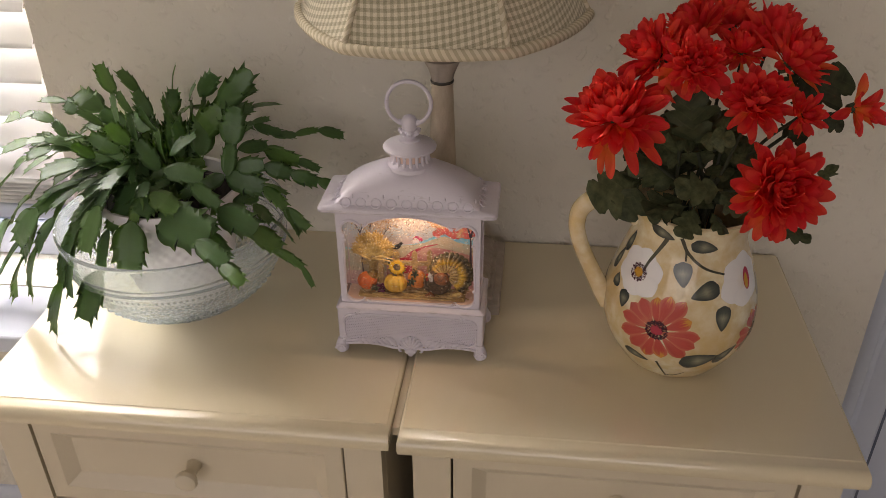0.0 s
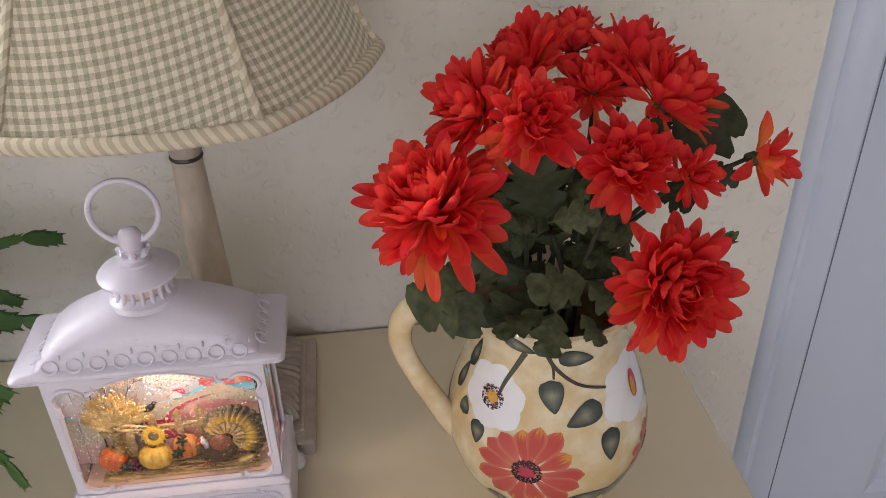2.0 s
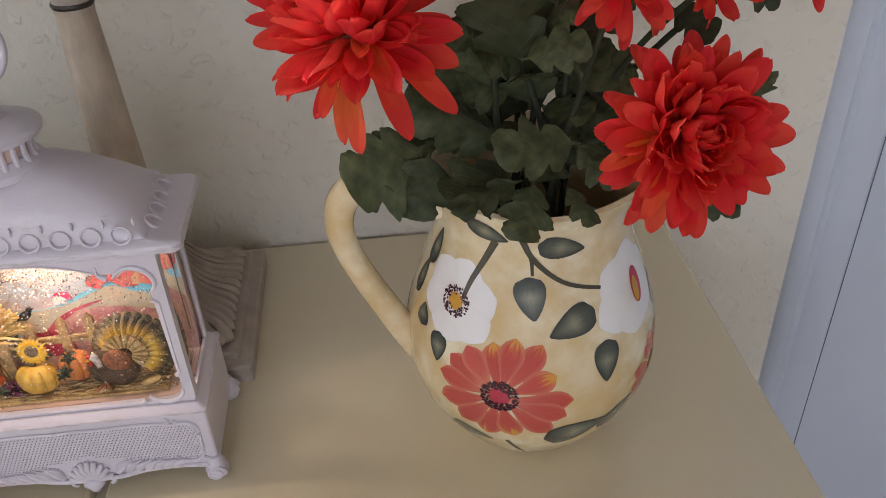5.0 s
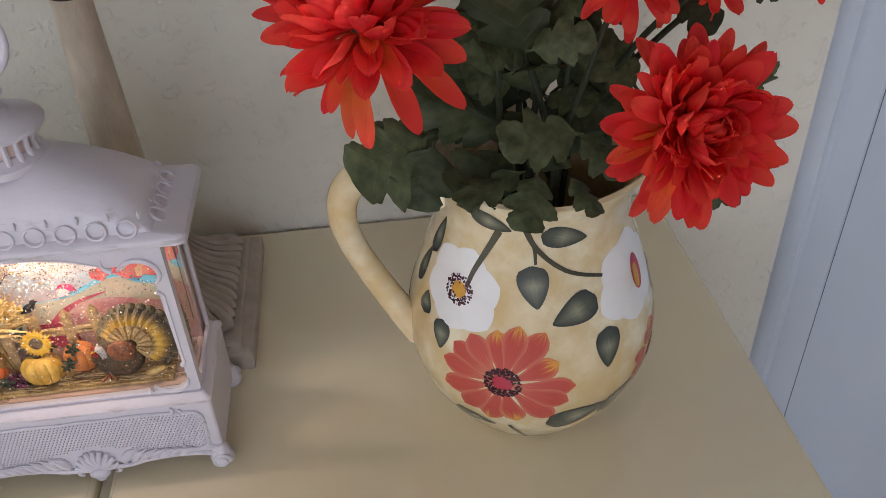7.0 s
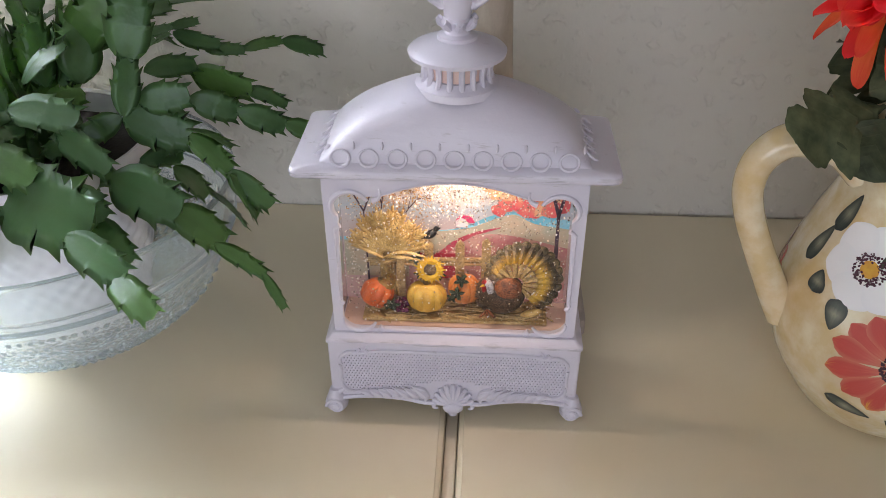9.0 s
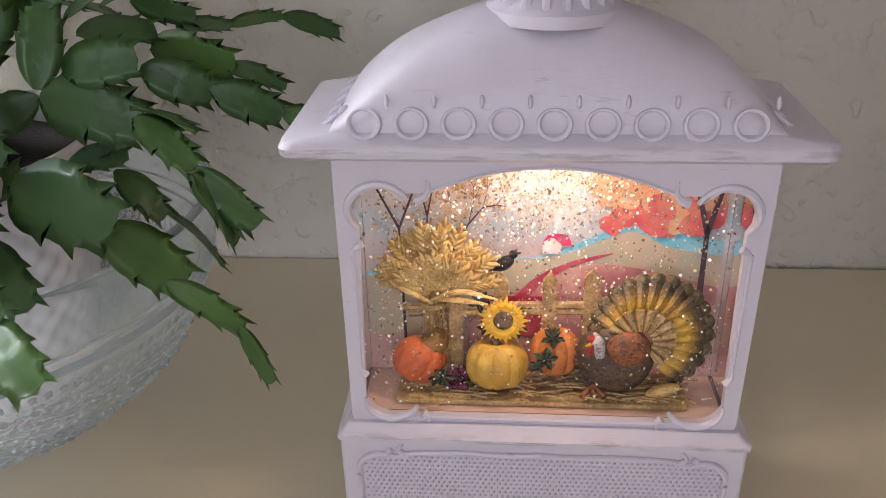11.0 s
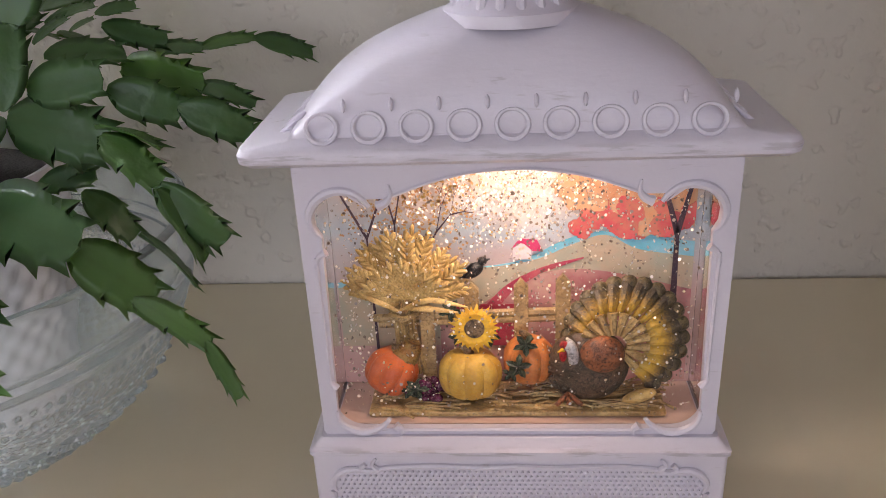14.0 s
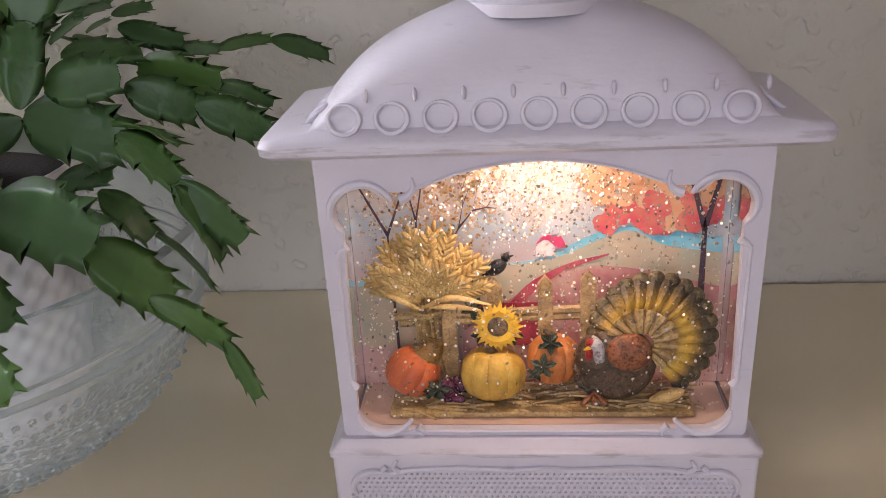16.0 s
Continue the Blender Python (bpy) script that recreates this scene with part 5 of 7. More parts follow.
def brush(bm, lay, deg0, z0, u, v, length, width, turn, lift, blunt=0.6, n1=10, n2=6, wob=0.0):
    """One painted stroke: from its root at (u, v) along turn degrees, as wide as width in its middle."""
    c, s = math.cos(radians(turn)), math.sin(radians(turn))
    g = []
    for i in range(n1 + 1):
        t = i / n1
        w = width / 2 * (math.sin(math.pi * min(1.0, t ** blunt * 0.97 + 0.02)) ** 0.75)
        row = []
        for j in range(n2 + 1):
            q = (2 * j / n2 - 1) * w
            x, y = t * length, q + wob * math.sin(3 * t)
            row.append(bm.verts.new(on_jug(deg0, z0, u + x * c - y * s, v + x * s + y * c, lift)))
        g.append(row)
    for i in range(n1):
        for j in range(n2):
            f = bm.faces.new((g[i][j], g[i][j + 1], g[i + 1][j + 1], g[i + 1][j]))
            for lp, (a, b) in zip(f.loops, ((i, j), (i, j + 1), (i + 1, j + 1), (i + 1, j))):
                lp[lay].uv = (a / n1, b / n2)


def stroke_material(name, stops, edge, streak=0.5, rough=0.14, rim=0.28):
    """Painted under glaze: stops run along the stroke, edge tints its rim."""
    n = Nodes(name, Roughness=rough)
    uv = n.tree.nodes.new("ShaderNodeUVMap")
    sep = n.tree.nodes.new("ShaderNodeSeparateXYZ")
    n.link(uv.outputs[0], sep.inputs[0])
    mp = n.tree.nodes.new("ShaderNodeMapping")
    mp.inputs["Scale"].default_value = (1.2, 7, 1)
    n.link(uv.outputs[0], mp.inputs["Vector"])
    isl = n.tree.nodes.new("ShaderNodeNewGeometry").outputs["Random Per Island"]
    off = n.tree.nodes.new("ShaderNodeCombineXYZ")
    n.link(n.maths("MULTIPLY", isl, 30), off.inputs[2])
    n.link(off.outputs[0], mp.inputs["Location"])
    st = n.noise(mp.outputs["Vector"], 1.6, 3)
    along = n.maths("ADD", sep.outputs[0], n.maths("MULTIPLY", n.maths("SUBTRACT", st, 0.5), streak))
    along = n.maths("ADD", along, n.maths("MULTIPLY", n.maths("SUBTRACT", isl, 0.5), streak * 0.6))
    col = n.ramp(along, *stops)
    off2 = n.maths("ABSOLUTE", n.maths("SUBTRACT", sep.outputs[1], 0.5))
    n.colour(n.mix(n.ramp(off2, (rim, (0, 0, 0)), (0.5, (1, 1, 1))), col, edge))
    n.bsdf.inputs["Coat Weight"].default_value = 0.3
    return n.mat


RED_P = stroke_material("red_flower_paint", ((0.0, (0.62, 0.17, 0.11)), (0.30, (0.55, 0.085, 0.07)), (0.76, (0.53, 0.065, 0.055)), (0.92, (0.58, 0.12, 0.06)), (1.0, (0.68, 0.30, 0.06))), (0.62, 0.17, 0.11), 0.7)
WHITE_P = stroke_material("white_flower_paint", ((0.0, (0.74, 0.66, 0.60)), (0.3, (0.82, 0.80, 0.80)), (1.0, (0.84, 0.83, 0.84))), (0.80, 0.79, 0.80), 0.3)
LEAF_P = stroke_material("grey_green_leaf_paint", ((0.0, (0.04, 0.05, 0.045)), (0.25, (0.09, 0.105, 0.085)), (0.46, (0.27, 0.265, 0.19)), (0.62, (0.16, 0.17, 0.13)), (1.0, (0.035, 0.04, 0.035))), (0.035, 0.045, 0.045), 0.18, 0.14, 0.05)
STEM_P = stroke_material("dark_stem_paint", ((0.0, (0.07, 0.065, 0.04)), (1.0, (0.05, 0.05, 0.035))), (0.045, 0.04, 0.03), 0.3)
DOT_P = paint("dark_maroon_dot_paint", (0.07, 0.015, 0.03), (0.04, 0.01, 0.02), 0.15)
HEART_P = paint("rose_centre_paint", (0.55, 0.04, 0.08), (0.45, 0.03, 0.06), 0.15)
GOLD_P = paint("golden_centre_paint", (0.70, 0.38, 0.04), (0.55, 0.22, 0.03), 0.15, 300)


def painted(name, deg0, z0, strokes, mat, lift, label):
    bm = bmesh.new()
    lay = bm.loops.layers.uv.new("UVMap")
    for k, s in enumerate(strokes):
        brush(bm, lay, deg0, z0, *s, lift=lift + 0.00002 * k)
    return part(name, bm, mat, jug, label)


def dotted(name, deg0, z0, r0, r1, count, size, mat, lift, seed, label, squeeze=1.0):
    q = random.Random(seed)
    bm = bmesh.new()
    for _ in range(count):
        a, r = q.uniform(0, 2 * math.pi), r0 + (r1 - r0) * math.sqrt(q.random())
        s = size * q.uniform(0.6, 1.3)
        u, v = r * math.cos(a) * squeeze, r * math.sin(a)
        bm.faces.new([bm.verts.new(on_jug(deg0, z0, u + s * math.cos(b), v + s * math.sin(b), lift)) for b in (0, 1.05, 2.1, 3.14, 4.19, 5.24)])
    return part(name, bm, mat, jug, label)


def disc(name, deg0, z0, r, mat, lift, label, squeeze=1.0):
    bm = bmesh.new()
    mid = bm.verts.new(on_jug(deg0, z0, 0, 0, lift))
    rows = [[bm.verts.new(on_jug(deg0, z0, squeeze * r * k * math.cos(a) , r * k * math.sin(a), lift)) for a in [2 * math.pi * i / 24 for i in range(24)]] for k in (0.5, 1.0)]
    for i in range(24):
        j = (i + 1) % 24
        bm.faces.new((mid, rows[0][i], rows[0][j]))
        bm.faces.new((rows[0][i], rows[1][i], rows[1][j], rows[0][j]))
    return part(name, bm, mat, jug, label)


qj = random.Random(11)


def red_flower(deg0, z0, size, count=14):
    pet = []
    for k in range(count):
        a = 360 * k / count + qj.uniform(-5, 5)
        ln = size * qj.uniform(0.84, 1.06)
        pet.append((size * 0.10 * math.cos(radians(a)), size * 0.10 * math.sin(radians(a)), ln * 0.90, size * 0.385, a))
    bm = bmesh.new()
    lay = bm.loops.layers.uv.new("UVMap")
    for k, s in enumerate(pet):
        brush(bm, lay, deg0, z0, *s, lift=0.00025 + 0.000015 * ((k * 7) % count), blunt=2.1)
    part("painted_flower", bm, RED_P, jug, "painted red and orange daisy")
    dotted("painted_dots", deg0, z0, size * 0.11, size * 0.27, 230, 0.0008, DOT_P, 0.0007, 3, "ring of dark painted dots")
    disc("painted_centre", deg0, z0, size * 0.15, HEART_P, 0.0006, "rose painted flower centre")


def white_flower(deg0, z0, size, squeeze=1.0):
    bm = bmesh.new()
    lay = bm.loops.layers.uv.new("UVMap")
    for k in range(6):
        a = 360 * k / 6 + 20
        brush(bm, lay, deg0, z0, 0, 0, size * qj.uniform(0.9, 1.05), size * 0.92, a, lift=0.0002 + 0.00002 * k, blunt=1.5, n1=22, n2=8)
    part("painted_flower", bm, WHITE_P, jug, "painted white blossom")


white_flower(219, 0.1185, 0.0265)
disc("painted_centre", 219, 0.1185, 0.0050, GOLD_P, 0.00045, "golden painted centre")
dotted("painted_dots", 219, 0.1185, 0.0040, 0.0090, 190, 0.00062, DOT_P, 0.0006, 6, "dark painted dots")
white_flower(318, 0.118, 0.0290)
disc("painted_centre", 322, 0.118, 0.0115, HEART_P, 0.0005, "rose painted centre", 0.45)
disc("painted_centre", 321, 0.116, 0.0080, GOLD_P, 0.0006, "golden painted centre", 0.36)
red_flower(246.5, 0.0735, 0.0395)
red_flower(332, 0.058, 0.030)
white_flower(120, 0.112, 0.027)
red_flower(150, 0.070, 0.033)
red_flower(60, 0.072, 0.034)
for deg0, z0, ln, w, turn in ((193, 0.137, 0.026, 0.0085, 80), (187, 0.115, 0.028, 0.0085, 78), (199, 0.0985, 0.0145, 0.0105, 95), (214, 0.0885, 0.0190, 0.0115, -85), (233, 0.163, 0.024, 0.012, -20), (275, 0.1555, 0.0250, 0.0130, -14), (258.5, 0.129, 0.0245, 0.0150, -80), (279, 0.1145, 0.0275, 0.0160, 205), (294, 0.0885, 0.0265, 0.0145, -94), (231, 0.033, 0.026, 0.012, -12), (281, 0.042, 0.037, 0.019, 14), (302, 0.045, 0.029, 0.012, 40), (345, 0.10, 0.024, 0.013, 80), (30, 0.12, 0.026, 0.013, 60), (90, 0.11, 0.026, 0.014, -60)):
    c, s = math.cos(radians(turn)), math.sin(radians(turn))
    painted("painted_leaf", deg0, z0, [(-c * ln / 2, -s * ln / 2, ln, w * 1.15, turn)], LEAF_P, 0.0003, "painted grey-green leaf")


def painted_stem(points, w):
    """A painted line through (angle, height) pairs."""
    bm = bmesh.new()
    lay = bm.loops.layers.uv.new("UVMap")
    ps = smooth_line([(a, z * 1000, 0) for a, z in points], 6)
    rows = []
    for i, p in enumerate(ps):
        d = ps[min(i + 1, len(ps) - 1)] - ps[max(i - 1, 0)]
        d = Vector((d.x * 1.2, d.y, 0)).normalized()
        k = w * (1 - 0.45 * i / len(ps))
        rows.append([bm.verts.new(on_jug(p.x, p.y / 1000, -d.y * k * o, d.x * k * o, 0.00045)) for o in (-1, 0, 1)])
    for i in range(len(rows) - 1):
        for j in (0, 1):
            f = bm.faces.new((rows[i][j], rows[i][j + 1], rows[i + 1][j + 1], rows[i + 1][j]))
            for lp, (a, b) in zip(f.loops, ((i, j), (i, j + 1), (i + 1, j + 1), (i + 1, j))):
                lp[lay].uv = (a / len(rows), b / 2)
    part("painted_stem", bm, STEM_P, jug, "painted dark stem")


painted_stem([(238, 0.158), (233, 0.148), (226, 0.133), (223, 0.1215)], 0.0021)
painted_stem([(252, 0.163), (259, 0.150), (275, 0.137), (296, 0.129)], 0.0017)
painted_stem([(254, 0.160), (258, 0.150), (259, 0.141)], 0.0013)
painted_stem([(249, 0.034), (253, 0.022), (258, 0.008)], 0.0013)
painted_stem([(259, 0.010), (266, 0.012), (274, 0.020)], 0.0010)


# ---- the bouquet in the jug ----
bouquet = thing("flower_bouquet", (JX, JY, TABLE + 0.011), "red and orange cloth chrysanthemums with dark green leaves in a jug", "flowers")
BZ = TABLE + 0.011


def cloth_material(name, stops, rough=0.7):
    """Dyed cloth; stops run from a petal's root to its tip, with faint veins."""
    n = Nodes(name, Roughness=rough)
    uv = n.tree.nodes.new("ShaderNodeUVMap")
    sep = n.tree.nodes.new("ShaderNodeSeparateXYZ")
    n.link(uv.outputs[0], sep.inputs[0])
    mp = n.tree.nodes.new("ShaderNodeMapping")
    mp.inputs["Scale"].default_value = (1.5, 14, 1)
    n.link(uv.outputs[0], mp.inputs["Vector"])
    vein = n.noise(mp.outputs["Vector"], 2.0, 3)
    t = n.maths("ADD", sep.outputs[0], n.maths("MULTIPLY", n.maths("SUBTRACT", n.random(), 0.5), 0.55))
    t = n.maths("ADD", t, n.maths("MULTIPLY", n.maths("SUBTRACT", vein, 0.5), 0.75))
    n.colour(n.ramp(t, *stops))
    n.bump(vein, 0.3, 0.0006)
    n.bsdf.inputs["Specular IOR Level"].default_value = 0.25
    tr = n.add("ShaderNodeBsdfTranslucent", Color=(0.97, 0.095, 0.065, 1))
    mx = n.add("ShaderNodeMixShader", Fac=0.46)
    n.link(n.bsdf.outputs[0], mx.inputs[1])
    n.link(tr.outputs[0], mx.inputs[2])
    n.link(mx.outputs[0], n.tree.nodes["Material Output"].inputs["Surface"])
    return n.mat


RED_CLOTH = cloth_material("red_cloth_petal", ((0.0, (0.86, 0.17, 0.045)), (0.20, (0.86, 0.085, 0.045)), (0.50, (0.84, 0.040, 0.045)), (0.84, (0.78, 0.026, 0.046)), (1.0, (0.86, 0.075, 0.05))))
OUTER_CLOTH = cloth_material("orange_cloth_petal", ((0.0, (0.90, 0.42, 0.07)), (0.35, (0.89, 0.23, 0.05)), (0.70, (0.85, 0.10, 0.045)), (1.0, (0.80, 0.045, 0.042))))


def petal(width, bend, cup, mat, tip=0.62, point=0.0):
    """A spoon-shaped petal 1 long along +y, bending up by its bend (radians), hollow by its cup."""
    bm = bmesh.new()
    lay = bm.loops.layers.uv.new("UVMap")
    g = []
    steps = (0.0, 0.12, 0.26, 0.40, 0.54, 0.66, 0.77, 0.86, 0.93, 0.975, 1.0)
    nl, nw = len(steps) - 1, 4
    y = z = 0.0
    for i, t in enumerate(steps):
        if i:
            a = bend * ((t + steps[i - 1]) / 2) ** 1.6
            y += (t - steps[i - 1]) * math.cos(a)
            z += (t - steps[i - 1]) * math.sin(a)
        s = min(1.0, t / tip)
        w = width * (0.30 + 0.70 * s * s * (3 - 2 * s)) * math.sqrt(max(0.012, 1 - max(0.0, (t - tip) / (1.003 - tip)) ** (2.4 - point)))
        row = []
        for j in range(nw + 1):
            q = 2 * j / nw - 1
            lift = cup * w * q * q + 0.022 * math.sin(9 * t + 3 * q)
            a = bend * t ** 1.6
            row.append(bm.verts.new((q * w / 2, y - lift * math.sin(a), z + lift * math.cos(a))))
        g.append(row)
    for i in range(nl):
        for j in range(nw):
            f = bm.faces.new((g[i][j], g[i][j + 1], g[i + 1][j + 1], g[i + 1][j]))
            for lp, (a, b) in zip(f.loops, ((i, j), (i, j + 1), (i + 1, j + 1), (i + 1, j))):
                lp[lay].uv = (steps[a], b / nw)
    return mesh_of("petal", bm, mat)


INNER = [petal(0.38, 1.0, 0.45, RED_CLOTH), petal(0.42, 0.8, 0.40, RED_CLOTH), petal(0.34, 1.2, 0.5, RED_CLOTH, 0.70)]
MIDDLE = [petal(0.31, 0.70, 0.32, RED_CLOTH, 0.66, 0.3), petal(0.35, 1.05, 0.34, RED_CLOTH, 0.70), petal(0.25, 0.35, 0.32, RED_CLOTH, 0.72, 0.7)]
RAY = [petal(0.27, 0.40, 0.30, RED_CLOTH, 0.70, 0.3), petal(0.31, 0.75, 0.32, RED_CLOTH, 0.68, 0.2), petal(0.25, 0.15, 0.30, RED_CLOTH, 0.72, 0.5), petal(0.21, -0.20, 0.30, OUTER_CLOTH, 0.72, 0.5), petal(0.29, 0.25, 0.35, RED_CLOTH, 0.66, 0.4)]
DROOP = [petal(0.20, -0.30, 0.30, OUTER_CLOTH, 0.74), petal(0.19, -0.55, 0.35, OUTER_CLOTH, 0.78), petal(0.22, 0.10, 0.30, OUTER_CLOTH, 0.70, 0.8)]
WIDE = [petal(0.34, 0.15, 0.4, OUTER_CLOTH, 0.60, 1.0), petal(0.30, 0.3, 0.4, RED_CLOTH, 0.62, 0.8), petal(0.32, -0.1, 0.4, RED_CLOTH, 0.64, 0.9)]
CALYX = paint("green_cloth_calyx", (0.05, 0.07, 0.03), (0.03, 0.045, 0.02), 0.8)
qf = random.Random(21)


def bloom(at, face, r, layers, drop=0):
    """A cloth flower head: rings of petals (count, lift, length, shapes, height), and some that hang from its near rim."""
    d = Vector(face).normalized()
    base = Matrix.Translation(Vector(at) - Vector((JX, JY, BZ))) @ d.to_track_quat("Z", "Y").to_matrix().to_4x4()
    core = lathe([(0, -r * 0.34), (r * 0.08, -r * 0.30), (r * 0.17, -r * 0.12), (r * 0.16, 0), (r * 0.08, r * 0.10), (0, r * 0.12)], 14)
    head = part("bloom", core, CALYX, bouquet, "red and orange cloth chrysanthemum head")
    head.matrix_basis = base
    for count, lift, size, meshes, z in layers:
        off = qf.uniform(0, 6)
        for k in range(count):
            a = off + 2 * math.pi * k / count + qf.uniform(-0.22, 0.22)
            up = lift + qf.uniform(-17, 17)
            ln = r * size * qf.uniform(0.82, 1.15)
            m = Matrix.Rotation(a, 4, "Z") @ Matrix.Translation((0, r * 0.05, z * r)) @ Matrix.Rotation(radians(up), 4, "X") @ Matrix.Rotation(qf.uniform(-0.45, 0.45), 4, "Y") @ Matrix.Diagonal((ln, ln, ln, 1))
            piece("petal", qf.choice(meshes), head, m)
    # the hanging ones point down, whichever way the head looks
    down = base.to_3x3().inverted() @ Vector((0.1, -0.35, -1.0))
    a0 = math.atan2(-down.x, down.y)
    for k in range(drop):
        a = a0 + (k - (drop - 1) / 2 + 0.6) * 0.45 + qf.uniform(-0.15, 0.15)
        ln = r * qf.uniform(1.0, 1.30)
        m = Matrix.Rotation(a, 4, "Z") @ Matrix.Translation((0, r * 0.1, -0.10 * r)) @ Matrix.Rotation(radians(-34 + qf.uniform(-18, 14)), 4, "X") @ Matrix.Rotation(qf.uniform(-0.5, 0.5), 4, "Y") @ Matrix.Diagonal((ln, ln, ln, 1))
        piece("petal", qf.choice(DROOP), head, m)
    return head


FULL = ((12, -14, 1.0, RAY, -0.10), (19, 0, 1.0, RAY, -0.08), (22, 12, 1.0, RAY, -0.05), (22, 23, 0.96, MIDDLE, -0.03), (21, 34, 0.91, MIDDLE, 0.0), (19, 45, 0.84, MIDDLE, 0.02), (16, 55, 0.76, MIDDLE, 0.03), (12, 64, 0.68, INNER, 0.03), (9, 73, 0.58, INNER, 0.03), (5, 82, 0.48, INNER, 0.02))
SEMI = ((12, -6, 1.0, RAY, -0.06), (17, 8, 1.0, RAY, -0.03), (18, 20, 0.96, MIDDLE, 0.0), (17, 32, 0.90, MIDDLE, 0.02), (14, 44, 0.82, MIDDLE, 0.02), (11, 57, 0.70, INNER, 0.02), (8, 69, 0.60, INNER, 0.02), (4, 80, 0.48, INNER, 0.02))
CUP = ((11, 8, 1.0, RAY, -0.08), (15, 22, 1.0, RAY, -0.06), (16, 35, 1.0, RAY, -0.04), (15, 47, 0.96, MIDDLE, -0.02), (12, 58, 0.92, MIDDLE, 0.0), (8, 71, 0.84, INNER, 0.02))
SMALL = ((12, 10, 1.0, MIDDLE, -0.05), (12, 28, 0.95, MIDDLE, -0.02), (10, 46, 0.88, MIDDLE, 0.0), (7, 62, 0.74, INNER, 0.0), (4, 77, 0.60, INNER, 0.02))
BUD = ((7, 20, 1.0, WIDE, -0.05), (6, 44, 0.95, WIDE, 0.0), (4, 66, 0.8, WIDE, 0.0))
BLOOMS = (
    ((0.0690, 0.652, 0.938), (-0.34, -0.28, 0.90), 0.0400, FULL, 4),
    ((0.1975, 0.617, 0.897), (0.10, -0.86, 0.42), 0.0380, FULL, 3),
    ((0.177, 0.650, 0.955), (-0.05, -0.60, 0.75), 0.0290, SEMI, 2),
    ((0.213, 0.646, 0.948), (0.25, -0.75, 0.45), 0.0195, SMALL, 1),
    ((0.126, 0.662, 0.981), (0.02, -0.80, 0.50), 0.0285, SEMI, 3),
    ((0.102, 0.690, 0.977), (-0.75, -0.30, 0.50), 0.0335, CUP, 3),
    ((0.137, 0.728, 0.984), (-0.45, -0.10, 0.90), 0.0345, CUP, 0),
    ((0.170, 0.752, 0.988), (-0.05, 0.30, 0.95), 0.0270, CUP, 0),
    ((0.198, 0.722, 0.981), (0.30, 0.10, 0.90), 0.0345, CUP, 0),
    ((0.205, 0.682, 0.978), (0.55, -0.25, 0.75), 0.0335, CUP, 1),
    ((0.172, 0.706, 0.978), (-0.10, -0.25, 0.60), 0.0250, CUP, 2),
    ((0.2530, 0.652, 0.953), (0.50, -0.70, 0.15), 0.0255, BUD, 0),
)
for at, fc, r, lay_, dr in BLOOMS:
    bloom(at, fc, r, lay_, dr)
STEM = paint("dark_green_wire_stem", (0.035, 0.045, 0.022), (0.02, 0.026, 0.014), 0.7, 60)
for k, (at, fc, r, _l, _d) in enumerate(BLOOMS):
    p = Vector(at) - Vector((JX, JY, BZ)) - Vector(fc).normalized() * r * 0.2
    root = Vector((0.010 * math.cos(k * 2.4), 0.010 * math.sin(k * 2.4), 0.0))
    neck_ = Vector((root.x * 1.6 + p.x * 0.10, root.y * 1.6 + p.y * 0.10, 0.150))
    bend = p * 0.62 + Vector((neck_.x, neck_.y, 0.17)) * 0.38 - Vector(fc).normalized() * 0.012
    part("stem", tube(smooth_line([root, neck_, bend, p], 6), lambda t: 0.0021 - 0.0008 * t, 8), STEM, bouquet, "dark green wire stem")


def lobed_leaf(seed, fold):
    """A chrysanthemum leaf 1 long along +y, with five notched lobes."""
    bm = bmesh.new()
    lay = bm.loops.layers.uv.new("UVMap")
    n1, n2 = 56, 6
    lobes = [(0.28, 0.150, 0.29), (0.54, 0.170, 0.38), (0.81, 0.190, 0.26)]

    def half(t, side):
        w = 0.02 if t < 0.13 else 0.17 * max(0.0, math.sin(math.pi * min(1, (t - 0.12) / 0.88))) ** 0.4
        for m_, h_, r_ in lobes:
            u = (t - m_ - 0.02 * side) / h_
            if abs(u) < 1:
                w = max(w, r_ * (1 + 0.10 * side * math.sin(9 * m_ + seed)) * math.sqrt(1 - u * u))
        return w * (1 + 0.035 * math.sin(58 * t + seed))

    rows = []
    for i in range(n1 + 1):
        t = i / n1
        row = []
        for j in range(-n2, n2 + 1):
            f = j / n2
            x = f * half(t, 1 if f > 0 else -1) + 0.03 * math.sin(4 * t + seed)
            y = t * 0.92 + 0.34 * abs(x) * (1 - t * 0.7)
            z = -fold * abs(x) ** 1.3 + 0.030 * abs(f) * math.sin(13 * t + 2 * seed + (1.5 if f > 0 else 0)) - 0.22 * max(0, y - 0.35) ** 2
            row.append(bm.verts.new((x, y, z)))
        rows.append(row)
    for a, b in zip(rows, rows[1:]):
        for j in range(2 * n2):
            bm.faces.new((a[j], a[j + 1], b[j + 1], b[j]))
    for f in bm.faces:
        for lp in f.loops:
            lp[lay].uv = (lp.vert.co.x + 0.5, lp.vert.co.y)
    return mesh_of("leaf", bm, LEAF_CLOTH)


